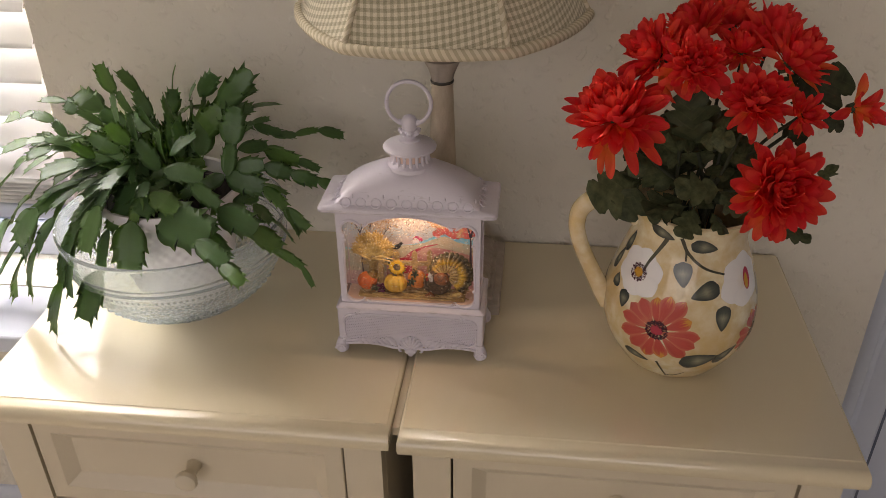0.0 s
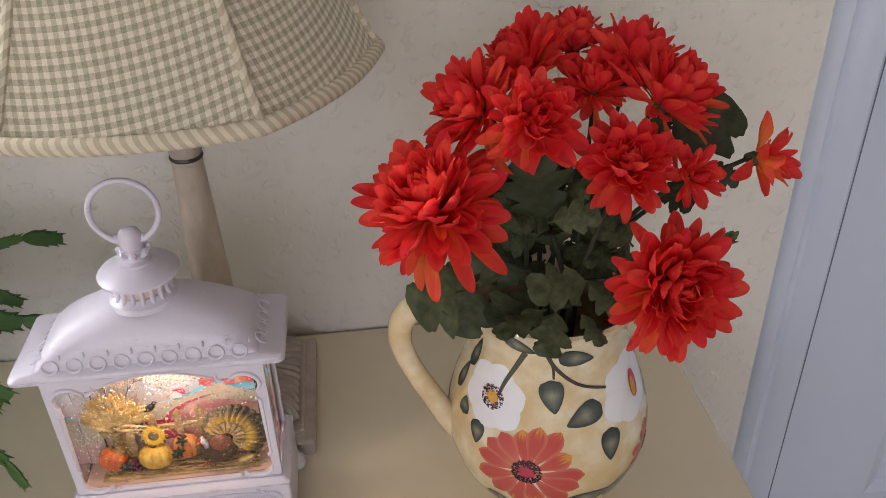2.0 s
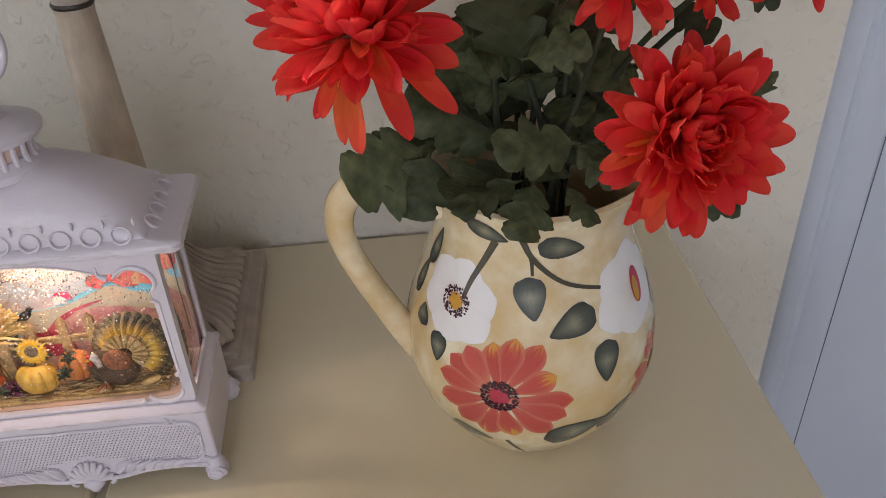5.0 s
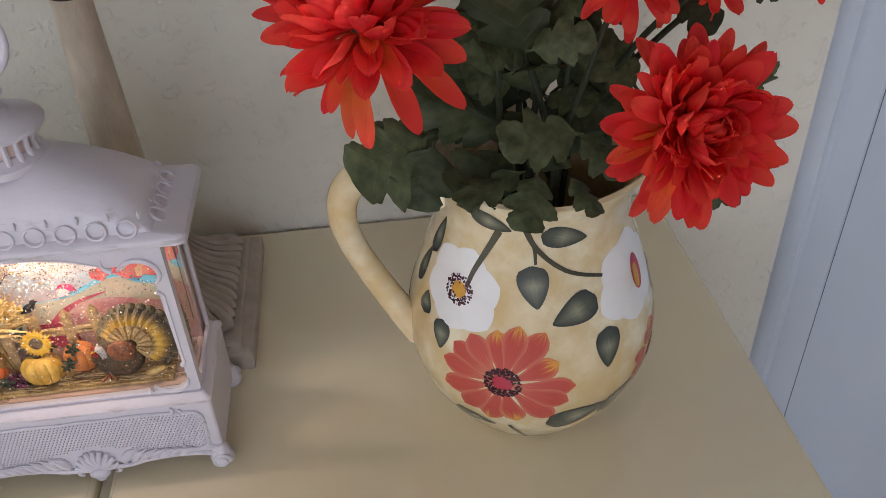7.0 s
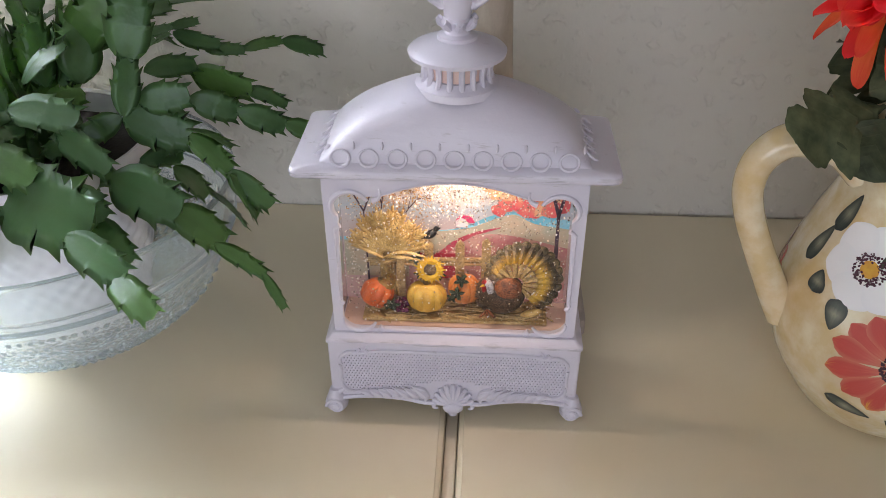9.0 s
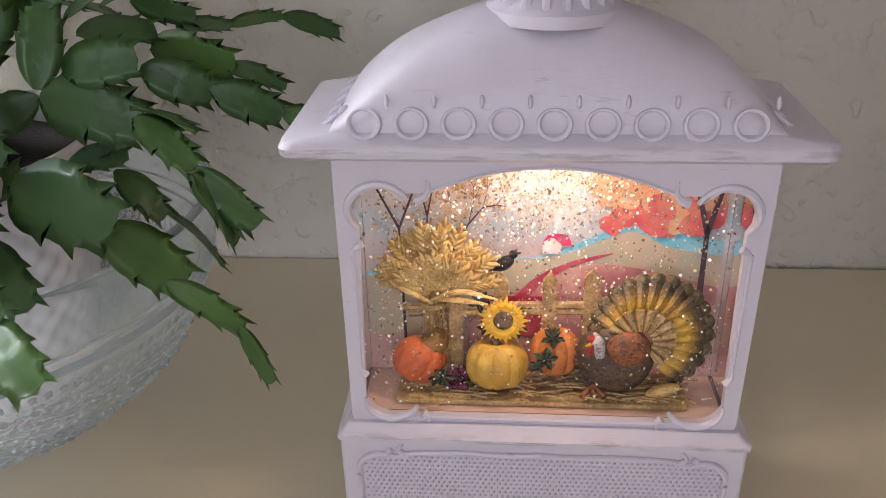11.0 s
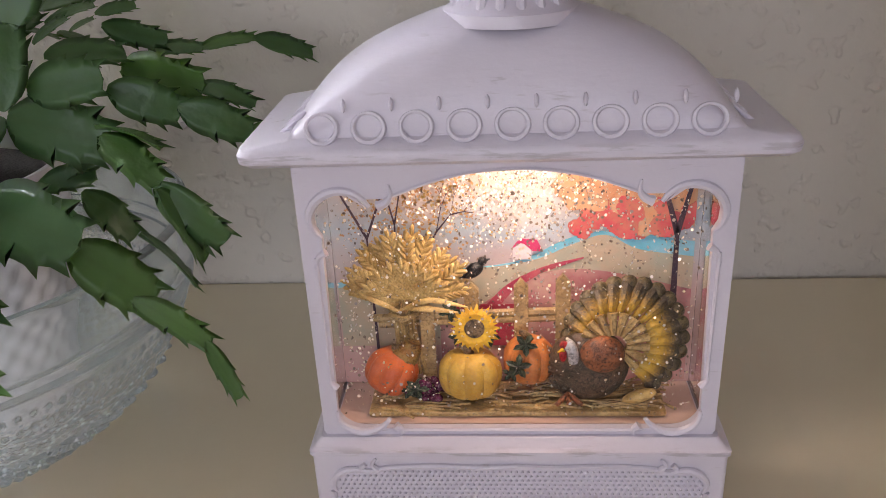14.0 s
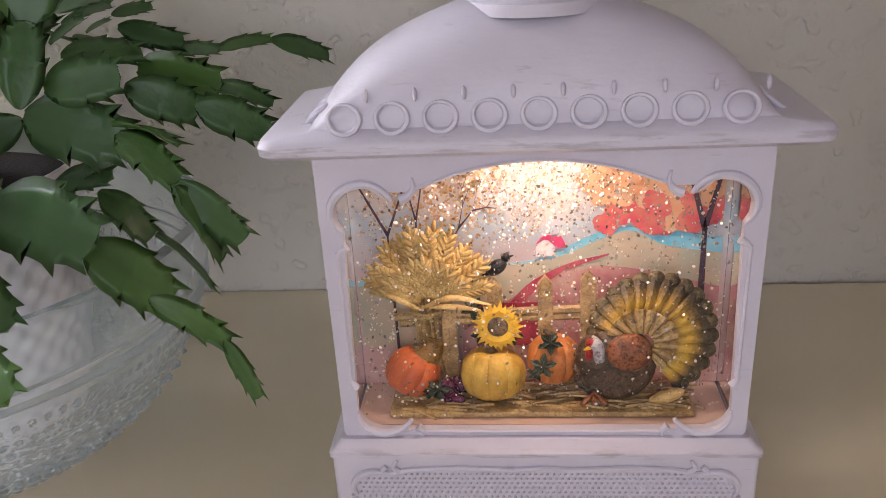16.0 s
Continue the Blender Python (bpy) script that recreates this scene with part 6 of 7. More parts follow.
n = Nodes("dark_green_cloth_leaf", Roughness=0.6)
uv = n.tree.nodes.new("ShaderNodeUVMap")
sep = n.tree.nodes.new("ShaderNodeSeparateXYZ")
n.link(uv.outputs[0], sep.inputs[0])
ax = n.maths("ABSOLUTE", n.maths("SUBTRACT", sep.outputs[0], 0.5))
vein = n.maths("FRACT", n.maths("MULTIPLY", n.maths("SUBTRACT", sep.outputs[1], n.maths("MULTIPLY", ax, 0.9)), 6.5))
veins = n.ramp(vein, (0.0, (1, 1, 1)), (0.10, (0, 0, 0)), (0.92, (0, 0, 0)), (1.0, (1, 1, 1)))
blot_ = n.noise(n.coords(), 7, 3)
base_ = n.mix(n.ramp(blot_, (0.3, (0, 0, 0)), (0.7, (1, 1, 1))), (0.036, 0.050, 0.020), (0.105, 0.122, 0.056))
base_ = n.mix(n.maths("MULTIPLY", n.random(), 0.72), base_, (0.014, 0.021, 0.010))
n.colour(n.mix(n.maths("MULTIPLY", veins, 0.14), base_, (0.11, 0.125, 0.065)))
n.bump(veins, 0.22, 0.0006)
n.bsdf.inputs["Specular IOR Level"].default_value = 0.25
LEAF_CLOTH = n.mat
LEAVES = [lobed_leaf(1, 0.28), lobed_leaf(2, 0.12), lobed_leaf(3, 0.42)]


def cloth_leaf(root, tip, up, width=1.0, kind=0, curl=0.0):
    """A leaf from its root to its tip, its upper face turned to up."""
    o = Vector((JX, JY, BZ))
    a, b = Vector(root) - o, Vector(tip) - o
    y = (b - a)
    ln = y.length
    y.normalize()
    z = Vector(up)
    z = (z - y * z.dot(y)).normalized()
    x = y.cross(z)
    m = Matrix((x, y, z)).transposed().to_4x4()
    piece("leaf", LEAVES[kind], bouquet, Matrix.Translation(a) @ m @ Matrix.Diagonal((ln * width, ln, ln, 1)))


for r_, t_, u_, w_, k_ in (
    ((0.1, 0.69, 0.861), (0.052, 0.68, 0.848), (-0.15, -0.62, 0.75), 1.35, 0),
    ((0.1, 0.686, 0.861), (0.083, 0.664, 0.834), (-0.25, -0.85, 0.35), 1.2, 1),
    ((0.111, 0.705, 0.853), (0.067, 0.715, 0.859), (-0.1, -0.25, 0.95), 0.7, 2),
    ((0.14, 0.68, 0.853), (0.101, 0.655, 0.85), (-0.1, -0.75, 0.6), 1.0, 2),
    ((0.147, 0.664, 0.853), (0.133, 0.634, 0.837), (0, -0.8, 0.55), 1.0, 0),
    ((0.14, 0.662, 0.854), (0.101, 0.64, 0.856), (-0.1, -0.45, 0.9), 0.55, 1),
    ((0.169, 0.668, 0.867), (0.123, 0.652, 0.878), (0.05, -0.75, 0.62), 0.8, 1),
    ((0.165, 0.672, 0.866), (0.185, 0.65, 0.854), (0.2, -0.8, 0.5), 0.85, 2),
    ((0.143, 0.69, 0.897), (0.13, 0.676, 0.957), (-0.1, -0.95, 0.25), 0.95, 1),
    ((0.14, 0.676, 0.909), (0.171, 0.664, 0.919), (0, -0.8, 0.55), 0.85, 0),
    ((0.135, 0.7, 0.883), (0.106, 0.69, 0.919), (-0.2, -0.9, 0.3), 0.85, 2),
    ((0.141, 0.7, 0.856), (0.087, 0.69, 0.887), (-0.1, -0.7, 0.7), 0.75, 2),
    ((0.214, 0.69, 0.942), (0.263, 0.69, 0.968), (0.1, -0.85, 0.5), 1.05, 1),
    ((0.216, 0.705, 0.944), (0.217, 0.7, 0.966), (0, -0.9, 0.4), 1.0, 0),
    ((0.237, 0.68, 0.936), (0.258, 0.672, 0.927), (0.2, -0.85, 0.4), 0.9, 2),
    ((0.208, 0.68, 0.927), (0.228, 0.665, 0.917), (0.2, -0.8, 0.5), 1.1, 0),
    ((0.245, 0.67, 0.875), (0.254, 0.66, 0.9), (0.3, -0.9, 0.3), 0.9, 1),
    ((0.092, 0.7, 0.928), (0.067, 0.692, 0.954), (-0.2, -0.8, 0.5), 0.9, 2),
    ((0.219, 0.67, 0.831), (0.247, 0.65, 0.834), (0.2, -0.7, 0.65), 0.6, 0),
    ((0.16, 0.664, 0.848), (0.17, 0.634, 0.844), (0.2, -0.75, 0.6), 0.6, 2),
    ((0.201, 0.69, 0.875), (0.176, 0.69, 0.908), (0.1, -0.95, 0.2), 0.9, 1),
    ((0.204, 0.69, 0.843), (0.193, 0.69, 0.878), (0.1, -0.95, 0.2), 0.8, 2),
    ((0.155, 0.735, 0.865), (0.155, 0.775, 0.900), (0.0, 0.6, 0.8), 1.0, 1),
    ((0.175, 0.730, 0.862), (0.215, 0.750, 0.875), (0.4, 0.4, 0.8), 1.0, 2),
    ((0.130, 0.730, 0.862), (0.090, 0.750, 0.878), (-0.4, 0.4, 0.8), 1.0, 0),
    ((0.150, 0.705, 0.868), (0.150, 0.690, 0.918), (0.0, -0.95, 0.2), 1.0, 1),
    ((0.145, 0.715, 0.880), (0.138, 0.705, 0.940), (-0.1, -0.95, 0.1), 1.0, 0),
    ((0.130, 0.705, 0.870), (0.104, 0.692, 0.905), (-0.3, -0.9, 0.2), 1.0, 2),
    ((0.128, 0.735, 0.842), (0.094, 0.748, 0.876), (-0.2, -0.8, 0.5), 1.2, 0),
    ((0.140, 0.738, 0.845), (0.122, 0.762, 0.886), (-0.1, -0.8, 0.5), 1.2, 1),
    ((0.155, 0.738, 0.845), (0.158, 0.768, 0.884), (0.1, -0.8, 0.5), 1.2, 2),
):
    cloth_leaf(r_, t_, u_, w_, k_)
# the dense heart of the bunch
ql = random.Random(4)
for k in range(26):
    a, h = 2.4 * k, 0.845 + 0.075 * (k / 26)
    d = Vector((math.cos(a), 0.75 * math.sin(a), 0))
    foot_ = Vector((JX - 0.003, JY - 0.002, h)) + d * 0.010
    cloth_leaf(foot_, foot_ + d * ql.uniform(0.034, 0.050) + Vector((0, 0, ql.uniform(-0.006, 0.026))), (d.x * 0.3 + ql.uniform(-0.3, 0.3), -0.7, 0.7), ql.uniform(0.8, 1.1), k % 3)


# ---- the potted cactus in a glass bowl ----
PX, PY = -0.3850, 0.7680
bowl = thing("glass_bowl", (PX, PY, TABLE), "clear pressed glass bowl with a cut pattern, holding a pot", "bowl")
prof = smooth_line([(0.058, 0.0, 0), (0.066, 0.002, 0), (0.080, 0.010, 0), (0.097, 0.026, 0), (0.109, 0.044, 0), (0.1165, 0.062, 0), (0.1205, 0.080, 0), (0.1225, 0.096, 0), (0.1232, 0.101, 0)], 20)


def cut_glass(a, r, z):
    """Pressed pattern: chunky diamonds low down, a leafy band, rows of beads, then a plain rim with a ridge."""
    if z < 0.003:
        return r
    if z < 0.030:
        k = abs(math.sin(24 * a + z * 420)) * abs(math.sin(24 * a - z * 420))
        return r + 0.0042 * k * min(1, (z - 0.003) / 0.006)
    if z < 0.047:
        return r + 0.0013 * abs(math.sin(18 * a + 3 * math.sin(z * 300))) * abs(math.sin(z * 520 + 2 * math.cos(18 * a)))
    if z < 0.060:
        return r + 0.0014 * max(0, math.sin(120 * a)) * max(0, math.sin((z - 0.047) * 725))
    if 0.064 < z < 0.070:
        return r + 0.0022 * math.sin(math.pi * (z - 0.064) / 0.006)
    if 0.073 < z < 0.076:
        return r + 0.0012 * math.sin(math.pi * (z - 0.073) / 0.003)
    return r


outer = [(p[0], p[1]) for p in prof]
inner_ = [(r - 0.0032, z + 0.0012) for r, z in outer[::5] if 0.008 < z < 0.0995]
rim_ = [(0.1232 - 0.0006, 0.1032), (0.1232 - 0.0024, 0.1040)]


def cut_outside(a, r, z):
    return cut_glass(a, r, z) if r > BOWL_SPLIT(z) else r


def BOWL_SPLIT(z):
    return float(np.interp(z, [q[1] for q in outer], [q[0] for q in outer])) - 0.001


bm = lathe([(0, 0.0)] + outer + rim_ + list(reversed(inner_)) + [(0.05, 0.006), (0, 0.006)], 720, cut_outside)
def pressed_glass():
    """Clear pressed glass; milky haze and spots stand in for window light and sparkle."""
    n = Nodes("clear_pressed_glass", Roughness=0.03, IOR=1.42)
    n.bsdf.inputs["Base Color"].default_value = (0.965, 1.0, 1.0, 1)
    n.bsdf.inputs["Transmission Weight"].default_value = 1.0
    haze = n.add("ShaderNodeBsdfTranslucent", Color=(0.86, 0.98, 1.0, 1))
    dif = n.add("ShaderNodeBsdfDiffuse", Color=(0.86, 0.96, 0.98, 1))
    two = n.add("ShaderNodeMixShader", Fac=0.5)
    mx = n.add("ShaderNodeMixShader", Fac=0.05)
    v = n.coords()
    cell = n.add("ShaderNodeTexVoronoi", Scale=270.0)
    n.link(v, cell.inputs["Vector"])
    spot = n.ramp(cell.outputs["Distance"], (0.12, (1, 1, 1)), (0.36, (0, 0, 0)))
    sep = n.tree.nodes.new("ShaderNodeSeparateXYZ")
    n.link(v, sep.inputs[0])
    band = n.ramp(n.maths("MULTIPLY", sep.outputs[2], 10.0), (0.40, (1, 1, 1)), (0.60, (0.05, 0.05, 0.05)))
    # extra haze in low spots paints sparkle into the cut pattern
    n.link(n.maths("ADD", n.maths("MULTIPLY", n.maths("MULTIPLY", spot, band), 0.40), 0.20), mx.inputs["Fac"])
    n.bump(n.maths("MULTIPLY", cell.outputs["Distance"], band), 0.35, 0.0012)
    n.link(haze.outputs[0], two.inputs[1])
    n.link(dif.outputs[0], two.inputs[2])
    n.link(n.bsdf.outputs[0], mx.inputs[1])
    n.link(two.outputs[0], mx.inputs[2])
    n.link(mx.outputs[0], n.tree.nodes["Material Output"].inputs["Surface"])
    return n.mat


BOWL = pressed_glass()
ob = part("bowl", bm, BOWL, bowl)
ob.visible_shadow = False

pot = thing("flower_pot", (PX, PY, TABLE + 0.007), "white ceramic basket-weave flower pot standing in the glass bowl", "flower pot")
n = Nodes("white_woven_ceramic", Roughness=0.35)
v = n.coords()
n.colour(n.mix(n.noise(v, 25, 4), (0.84, 0.82, 0.83), (0.78, 0.75, 0.77)))
n.bump(n.noise(v, 300, 2), 0.1, 0.0006)
CERAMIC = n.mat


def weave(a, r, z):
    if z < 0.006 or z > 0.112:
        return r
    k = int(z / 0.0075)
    return r + 0.0011 * math.sin(30 * a + (math.pi if k % 2 else 0)) * math.sin(math.pi * (z / 0.0075 - k)) - 0.0006


pr = [(0.050 + 0.022 * (i / 60) ** 0.8, 0.115 * i / 60) for i in range(61)]
bm = lathe([(0, 0)] + pr + [(0.0755, 0.1165), (0.0770, 0.120), (0.0770, 0.126), (0.0755, 0.128), (0.0715, 0.127), (0.0700, 0.118), (0.066, 0.112), (0.066, 0.108), (0, 0.108)], 180, weave)
part("pot", bm, CERAMIC, pot)
SOIL = paint("dark_potting_soil", (0.035, 0.026, 0.018), (0.018, 0.013, 0.010), 0.95, 90, 400, 0.9)
bm = lathe([(0, 0.1165), (0.02, 0.1175), (0.045, 0.116), (0.065, 0.1155), (0.0655, 0.110), (0, 0.110)], 48, lambda a, r, z: r)
part("soil", bm, SOIL, pot, "dark potting soil")

cactus = thing("christmas_cactus", (PX, PY, TABLE + 0.122), "green Christmas cactus with arching flat toothed stems in a white pot", "plant")
CB = Vector((PX, PY, TABLE + 0.122))


def pad(seed, wide, young=False):
    """A flat stem segment 1 long along +y, with forward teeth and a ridge."""
    q = random.Random(seed)
    # along the middle, along the edge, half width: the edge steps forward into each tooth
    rows_ = ((0.0, 0.0, 0.16), (0.03, 0.03, 0.30), (0.09, 0.09, 0.54), (0.18, 0.18, 0.79), (0.28, 0.28, 0.94), (0.37, 0.37, 1.0), (0.45, 0.46, 1.02), (0.50, 0.60, 1.16), (0.53, 0.535, 0.93), (0.61, 0.62, 0.92), (0.69, 0.71, 0.92), (0.74, 0.86, 1.08), (0.77, 0.785, 0.80), (0.85, 0.865, 0.72), (0.90, 1.06, 0.76), (0.93, 0.945, 0.46), (0.95, 0.955, 0.30), (0.96, 0.96, 0.0))
    bm = bmesh.new()
    lay = bm.loops.layers.uv.new("UVMap")
    top, bot = [], []
    bend = q.uniform(-0.12, 0.12)
    for t, te, w in rows_:
        wl, wr = w * q.uniform(0.97, 1.03), w * q.uniform(0.97, 1.03)
        a, b = [], []
        for j, f in enumerate((-1, -0.55, -0.1, 0.1, 0.55, 1)):
            ww = wl if f < 0 else wr
            th = 0.016 * (1 - abs(f)) + (0.022 if abs(f) < 0.2 else 0) * (1 - 0.5 * t)
            y = te + 0.014 * q.uniform(-1, 1) * (0.4 < t < 0.92) if abs(f) == 1 else t
            x = f * ww * wide / 2
            z = 0.06 * math.sin(math.pi * t) + bend * t * t + 0.07 * wide * f * f + 0.004 * q.uniform(-1, 1)
            a.append(bm.verts.new((x, y, z + th / 2)))
            b.append(bm.verts.new((x, y, z - th / 2)) if abs(f) < 1 else a[-1])
        top.append(a)
        bot.append(b)
    for g, flip in ((top, False), (bot, True)):
        for i in range(len(rows_) - 1):
            for j in range(5):
                c = [(i, j), (i, j + 1), (i + 1, j + 1), (i + 1, j)]
                vs = [g[a][b] for a, b in c]
                if len(set(vs)) < 3 or len({tuple(v.co) for v in vs}) < 3:
                    continue
                try:
                    f = bm.faces.new(vs[::-1] if flip else vs)
                except ValueError:
                    continue
                for lp in f.loops:
                    lp[lay].uv = (lp.vert.co.x / wide + 0.5, lp.vert.co.y)
    bmesh.ops.remove_doubles(bm, verts=bm.verts[:], dist=1e-5)
    return mesh_of("stem_segment", bm, PAD)


n = Nodes("cactus_skin", Roughness=0.30)
uv = n.tree.nodes.new("ShaderNodeUVMap")
sep = n.tree.nodes.new("ShaderNodeSeparateXYZ")
n.link(uv.outputs[0], sep.inputs[0])
ax = n.maths("ABSOLUTE", n.maths("SUBTRACT", sep.outputs[0], 0.5))
v = n.coords()
mott = n.noise(v, 5.0, 4)
col = n.mix(mott, (0.050, 0.138, 0.052), (0.086, 0.192, 0.070))
col = n.mix(n.maths("MULTIPLY", n.ramp(n.random(), (0.55, (0, 0, 0)), (1.0, (1, 1, 1))), 0.7), col, (0.095, 0.215, 0.040))
col = n.mix(n.maths("MULTIPLY", n.ramp(ax, (0.0, (1, 1, 1)), (0.10, (0, 0, 0))), 0.30), col, (0.06, 0.11, 0.036))
col = n.mix(n.maths("MULTIPLY", n.ramp(ax, (0.40, (0, 0, 0)), (0.50, (1, 1, 1))), 0.25), col, (0.09, 0.10, 0.035))
n.colour(col)
n.rough(n.maths("ADD", n.maths("MULTIPLY", mott, 0.16), 0.24))
n.bump(n.noise(v, 6, 2), 0.05, 0.02)
n.bsdf.inputs["Specular IOR Level"].default_value = 0.55
tr = n.add("ShaderNodeBsdfTranslucent", Color=(0.26, 0.46, 0.07, 1))
mx = n.add("ShaderNodeMixShader", Fac=0.30)
n.link(n.bsdf.outputs[0], mx.inputs[1])
n.link(tr.outputs[0], mx.inputs[2])
n.link(mx.outputs[0], n.tree.nodes["Material Output"].inputs["Surface"])
PAD = n.mat
PADS = [pad(1, 0.50), pad(2, 0.56), pad(3, 0.44), pad(4, 0.60), pad(5, 0.40)]
BROAD = [pad(8, 0.56), pad(9, 0.54), pad(10, 0.58)]
TIPS = [pad(6, 0.40), pad(7, 0.34)]
qp = random.Random(31)


def segment(a, b, up, kind, wide=1.0):
    a, b = Vector(a) - CB, Vector(b) - CB
    y = b - a
    ln = y.length * 1.10
    if ln < 0.004:
        return
    y.normalize()
    z = Vector(up)
    z = z - y * z.dot(y)
    if z.length < 0.05:
        z = y.orthogonal()
    z.normalize()
    x = y.cross(z)
    m = Matrix((x, y, z)).transposed().to_4x4()
    piece("stem_segment", kind, cactus, Matrix.Translation(a) @ m @ Matrix.Diagonal((ln * wide, ln, ln, 1)))


def chain(points, ups=None, wide=1.0, narrow_tip=False):
    """One stem of flat segments from joint to joint."""
    for i in range(len(points) - 1):
        a, b = Vector(points[i]), Vector(points[i + 1])
        out = Vector((a.x - PX, a.y - PY, 0))
        out = out.normalized() if out.length > 1e-4 else Vector((0, -1, 0))
        up = ups[i] if ups else out * 0.7 + Vector((qp.uniform(-0.35, 0.35), qp.uniform(-0.6, 0.1), 0.8))
        if not ups and qp.random() < 0.34:
            up = Vector((-0.36 + qp.uniform(-0.15, 0.15), -0.34 + qp.uniform(-0.15, 0.15), 0.9))
        last = i == len(points) - 2
        kind = qp.choice(TIPS) if last and narrow_tip else qp.choice(PADS)
        segment(a, b, up, kind, wide)


C = (PX, PY, TABLE + 0.126)
chain([(-0.375, 0.775, 0.815), (-0.345, 0.775, 0.850), (-0.314, 0.772, 0.884), (-0.281, 0.771, 0.922)], [(0.1, -0.9, 0.3), (0.1, -0.9, 0.3), (0.1, -0.95, 0.2)], 0.9)
chain([(-0.298, 0.742, 0.856), (-0.292, 0.752, 0.892)], [(0.2, -0.9, 0.1)], 1.0)
chain([(-0.236, 0.844, 0.831), (-0.214, 0.858, 0.818)], [(0.3, -0.5, 0.8)], 0.8)
chain([(-0.219, 0.766, 0.809), (-0.199, 0.768, 0.800)], [(0.3, -0.7, 0.5)], 1.0)


def stem(a, b, up, wide):
    """A single broad segment between two joints."""
    segment(a, b, up, qp.choice(BROAD), wide * 0.88)


stem((-0.308, 0.743, 0.823), (-0.270, 0.739, 0.813), (0.421, -0.848, 0.322), 1.22)
stem((-0.308, 0.711, 0.799), (-0.266, 0.692, 0.791), (0.443, -0.803, 0.399), 1.15)
stem((-0.274, 0.703, 0.785), (-0.250, 0.708, 0.760), (0.432, -0.740, 0.516), 1.08)
stem((-0.281, 0.735, 0.794), (-0.265, 0.737, 0.774), (0.522, -0.676, 0.521), 0.95)
stem((-0.265, 0.742, 0.772), (-0.250, 0.749, 0.744), (0.732, 0.375, 0.568), 0.8)
stem((-0.264, 0.727, 0.819), (-0.240, 0.713, 0.806), (0.482, -0.736, 0.476), 0.85)
stem((-0.241, 0.714, 0.805), (-0.220, 0.716, 0.781), (0.098, -0.973, 0.207), 0.85)
stem((-0.239, 0.709, 0.804), (-0.231, 0.717, 0.773), (0.808, -0.249, 0.534), 0.75)
stem((-0.266, 0.728, 0.822), (-0.239, 0.718, 0.818), (0.365, 0.256, 0.895), 0.8)
stem((-0.270, 0.752, 0.831), (-0.246, 0.759, 0.819), (0.349, -0.886, 0.306), 1.12)
stem((-0.281, 0.793, 0.830), (-0.242, 0.777, 0.826), (0.282, -0.954, 0.103), 0.85)
stem((-0.244, 0.755, 0.822), (-0.219, 0.763, 0.809), (0.288, -0.899, 0.330), 1.0)
stem((-0.246, 0.781, 0.824), (-0.220, 0.776, 0.817), (0.413, -0.486, 0.770), 0.75)
stem((-0.295, 0.739, 0.834), (-0.267, 0.742, 0.837), (0.394, -0.835, 0.384), 1.2)
stem((-0.301, 0.729, 0.829), (-0.298, 0.742, 0.857), (0.454, -0.850, 0.268), 0.92)
stem((-0.311, 0.746, 0.821), (-0.333, 0.738, 0.810), (0.428, -0.806, 0.408), 1.15)
stem((-0.283, 0.828, 0.830), (-0.258, 0.830, 0.829), (0.235, -0.468, 0.852), 0.8)
stem((-0.260, 0.832, 0.829), (-0.236, 0.844, 0.831), (0.057, -0.519, 0.853), 0.7)
stem((-0.301, 0.824, 0.844), (-0.273, 0.825, 0.836), (0.242, -0.961, -0.134), 0.8)
stem((-0.311, 0.779, 0.844), (-0.299, 0.788, 0.852), (-0.380, -0.500, 0.750), 1.1)
stem((-0.339, 0.762, 0.834), (-0.338, 0.775, 0.870), (0.494, -0.840, 0.223), 1.25)
stem((-0.370, 0.772, 0.829), (-0.375, 0.788, 0.864), (0.441, -0.867, 0.233), 1.15)
stem((-0.366, 0.748, 0.839), (-0.339, 0.752, 0.861), (-0.380, -0.500, 0.750), 0.9)
stem((-0.363, 0.722, 0.835), (-0.322, 0.715, 0.833), (-0.380, -0.500, 0.750), 1.0)
stem((-0.334, 0.715, 0.826), (-0.302, 0.698, 0.812), (0.429, -0.867, 0.253), 0.85)
stem((-0.368, 0.700, 0.792), (-0.306, 0.668, 0.797), (0.552, -0.737, 0.390), 1.2)
stem((-0.326, 0.695, 0.801), (-0.303, 0.680, 0.792), (0.581, -0.677, 0.451), 1.1)
stem((-0.314, 0.660, 0.792), (-0.276, 0.636, 0.785), (0.456, -0.788, 0.413), 0.85)
stem((-0.315, 0.690, 0.785), (-0.291, 0.672, 0.768), (0.548, -0.689, 0.474), 0.95)
stem((-0.283, 0.637, 0.784), (-0.256, 0.615, 0.777), (0.464, -0.721, 0.514), 0.9)
stem((-0.374, 0.705, 0.817), (-0.342, 0.690, 0.808), (0.613, -0.693, 0.378), 1.1)
stem((-0.339, 0.735, 0.784), (-0.313, 0.722, 0.797), (0.443, -0.756, 0.482), 1.0)
stem((-0.248, 0.692, 0.768), (-0.218, 0.678, 0.759), (0.420, -0.655, 0.629), 0.55)
stem((-0.218, 0.678, 0.759), (-0.206, 0.668, 0.743), (0.363, -0.730, 0.579), 0.5)
stem((-0.385, 0.765, 0.828), (-0.388, 0.772, 0.857), (0.348, -0.906, 0.239), 0.9)
stem((-0.315, 0.790, 0.853), (-0.308, 0.800, 0.863), (-0.380, -0.500, 0.750), 1.0)
stem((-0.311, 0.792, 0.850), (-0.292, 0.800, 0.855), (-0.380, -0.500, 0.750), 0.8)
stem((-0.305, 0.800, 0.845), (-0.296, 0.806, 0.849), (-0.380, -0.500, 0.750), 0.9)
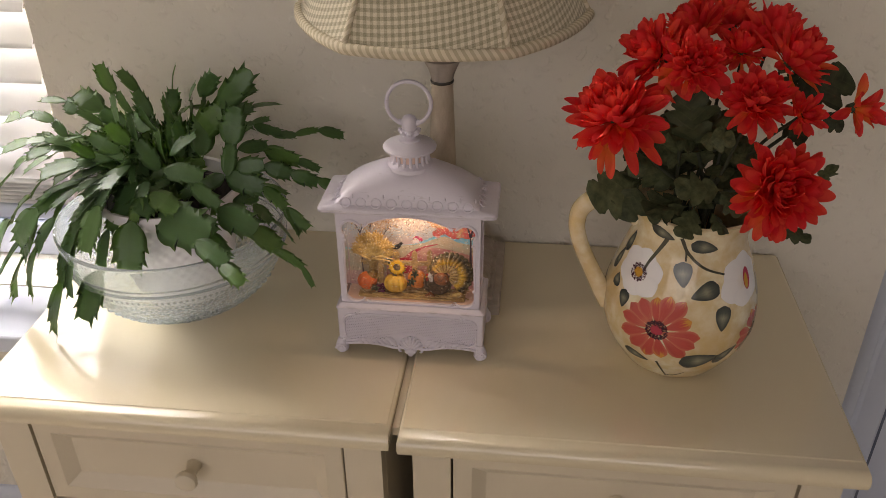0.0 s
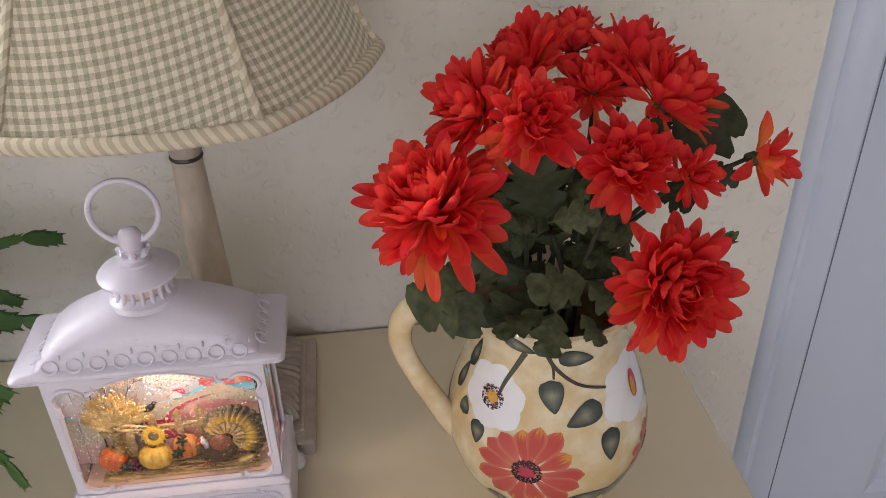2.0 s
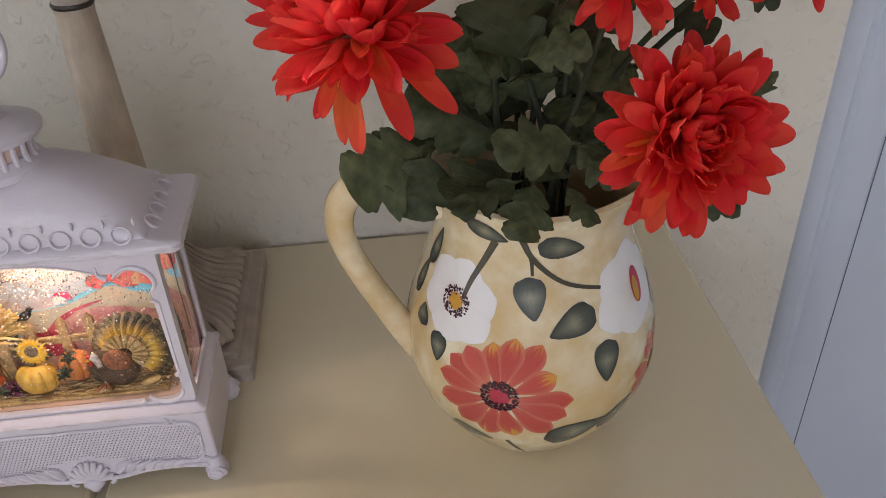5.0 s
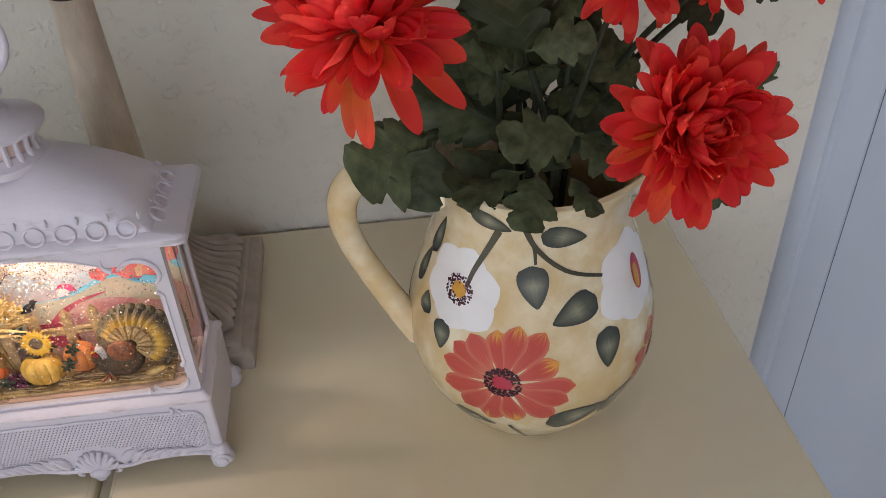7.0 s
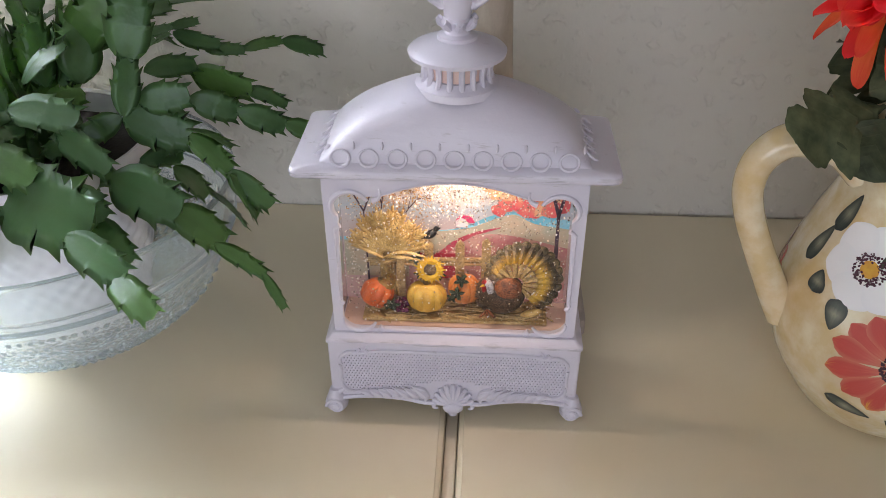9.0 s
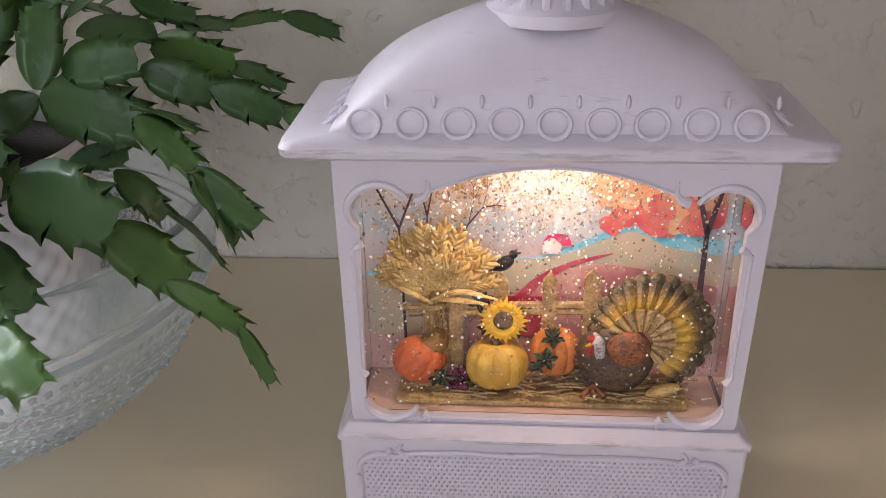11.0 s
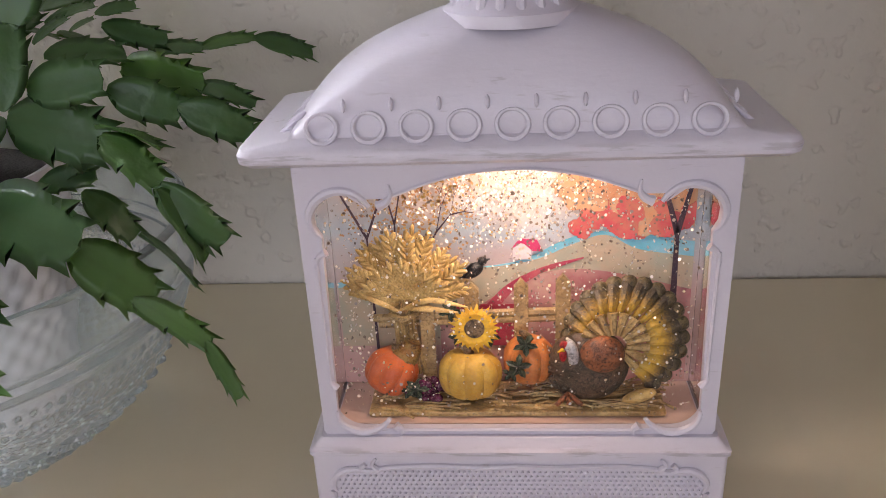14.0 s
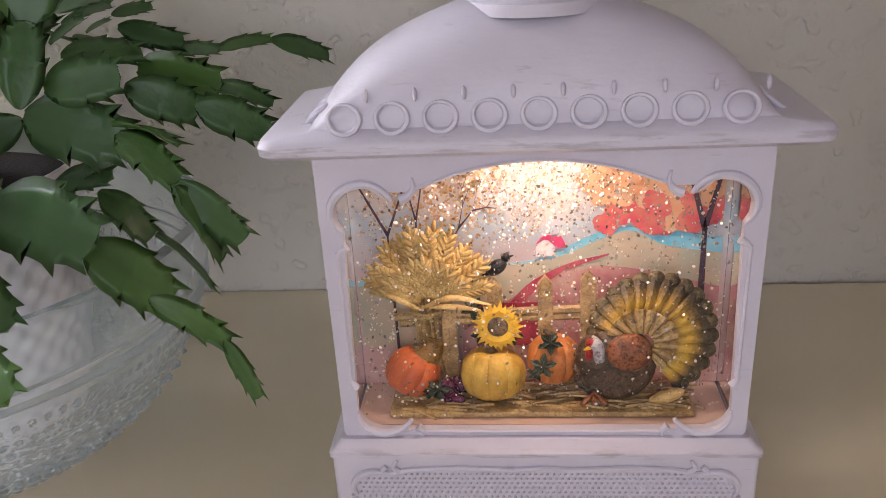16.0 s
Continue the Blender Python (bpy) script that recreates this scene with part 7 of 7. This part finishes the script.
stem((-0.300, 0.765, 0.841), (-0.277, 0.785, 0.837), (0.297, -0.609, 0.735), 0.9)
stem((-0.356, 0.750, 0.826), (-0.331, 0.745, 0.835), (0.490, -0.799, 0.348), 1.1)
stem((-0.335, 0.735, 0.818), (-0.350, 0.725, 0.804), (0.352, -0.796, 0.492), 1.0)
stem((-0.313, 0.770, 0.862), (-0.318, 0.778, 0.880), (0.546, -0.817, 0.185), 1.0)
stem((-0.299, 0.815, 0.850), (-0.283, 0.822, 0.852), (0.190, -0.674, 0.714), 0.8)
stem((-0.292, 0.742, 0.797), (-0.275, 0.738, 0.805), (0.115, -0.549, 0.828), 0.8)
stem((-0.304, 0.742, 0.793), (-0.276, 0.735, 0.800), (0.267, -0.547, 0.794), 0.9)


def arch(tip, rise, wide=1.0):
    """A stem that rises from the crown and bends over to its tip."""
    t_ = Vector(tip)
    count = max(2, round(((t_ - Vector(C)).length + rise * 0.7) / 0.0385))
    a0 = Vector(C) + Vector((qp.uniform(-0.025, 0.025), qp.uniform(-0.025, 0.025), -0.006))
    mid = (a0 + t_) / 2 + Vector((0, 0, rise))
    pts = []
    for i in range(count + 1):
        t = i / count
        p = a0 * (1 - t) ** 2 + mid * 2 * t * (1 - t) + t_ * t * t
        pts.append(p + Vector((qp.uniform(-0.006, 0.006), qp.uniform(-0.006, 0.006), qp.uniform(-0.004, 0.004))) * (0 < i < count))
    chain(pts, None, wide)


for tip, rise in (
    ((-0.490, 0.660, 0.672), 0.16), ((-0.440, 0.655, 0.698), 0.14), ((-0.556, 0.705, 0.684), 0.17), ((-0.572, 0.720, 0.724), 0.15),
    ((-0.563, 0.740, 0.786), 0.12), ((-0.572, 0.800, 0.850), 0.08), ((-0.530, 0.810, 0.868), 0.06), ((-0.424, 0.760, 0.930), 0.03),
    ((-0.404, 0.742, 0.908), 0.03), ((-0.342, 0.785, 0.902), 0.03), ((-0.330, 0.805, 0.906), 0.03), ((-0.366, 0.765, 0.895), 0.02),
    ((-0.385, 0.742, 0.892), 0.02), ((-0.392, 0.668, 0.752), 0.11), ((-0.502, 0.722, 0.860), 0.05), ((-0.490, 0.715, 0.828), 0.05),
    ((-0.520, 0.690, 0.760), 0.10), ((-0.470, 0.680, 0.740), 0.11), ((-0.430, 0.670, 0.770), 0.09), ((-0.460, 0.660, 0.720), 0.13),
    ((-0.410, 0.690, 0.830), 0.05),
    ((-0.450, 0.710, 0.870), 0.04), ((-0.470, 0.780, 0.890), 0.04), ((-0.440, 0.820, 0.900), 0.03), ((-0.380, 0.830, 0.905), 0.03),
    ((-0.300, 0.840, 0.880), 0.05), ((-0.285, 0.860, 0.850), 0.06), ((-0.320, 0.870, 0.820), 0.08), ((-0.380, 0.885, 0.830), 0.08),
    ((-0.460, 0.880, 0.830), 0.08), ((-0.530, 0.850, 0.800), 0.10), ((-0.545, 0.770, 0.800), 0.09), ((-0.500, 0.750, 0.800), 0.08),
    
    ((-0.400, 0.720, 0.850), 0.03), ((-0.430, 0.740, 0.850), 0.03), ((-0.475, 0.700, 0.800), 0.06), ((-0.545, 0.690, 0.720), 0.13),
    ((-0.380, 0.690, 0.800), 0.06), ((-0.405, 0.700, 0.790), 0.07), ((-0.425, 0.695, 0.802), 0.06), ((-0.395, 0.715, 0.825), 0.05), ((-0.440, 0.700, 0.815), 0.06), ((-0.415, 0.730, 0.880), 0.03),
    ((-0.510, 0.670, 0.710), 0.14), ((-0.555, 0.760, 0.830), 0.07), 
):
    arch(tip, rise, qp.uniform(0.95, 1.2))
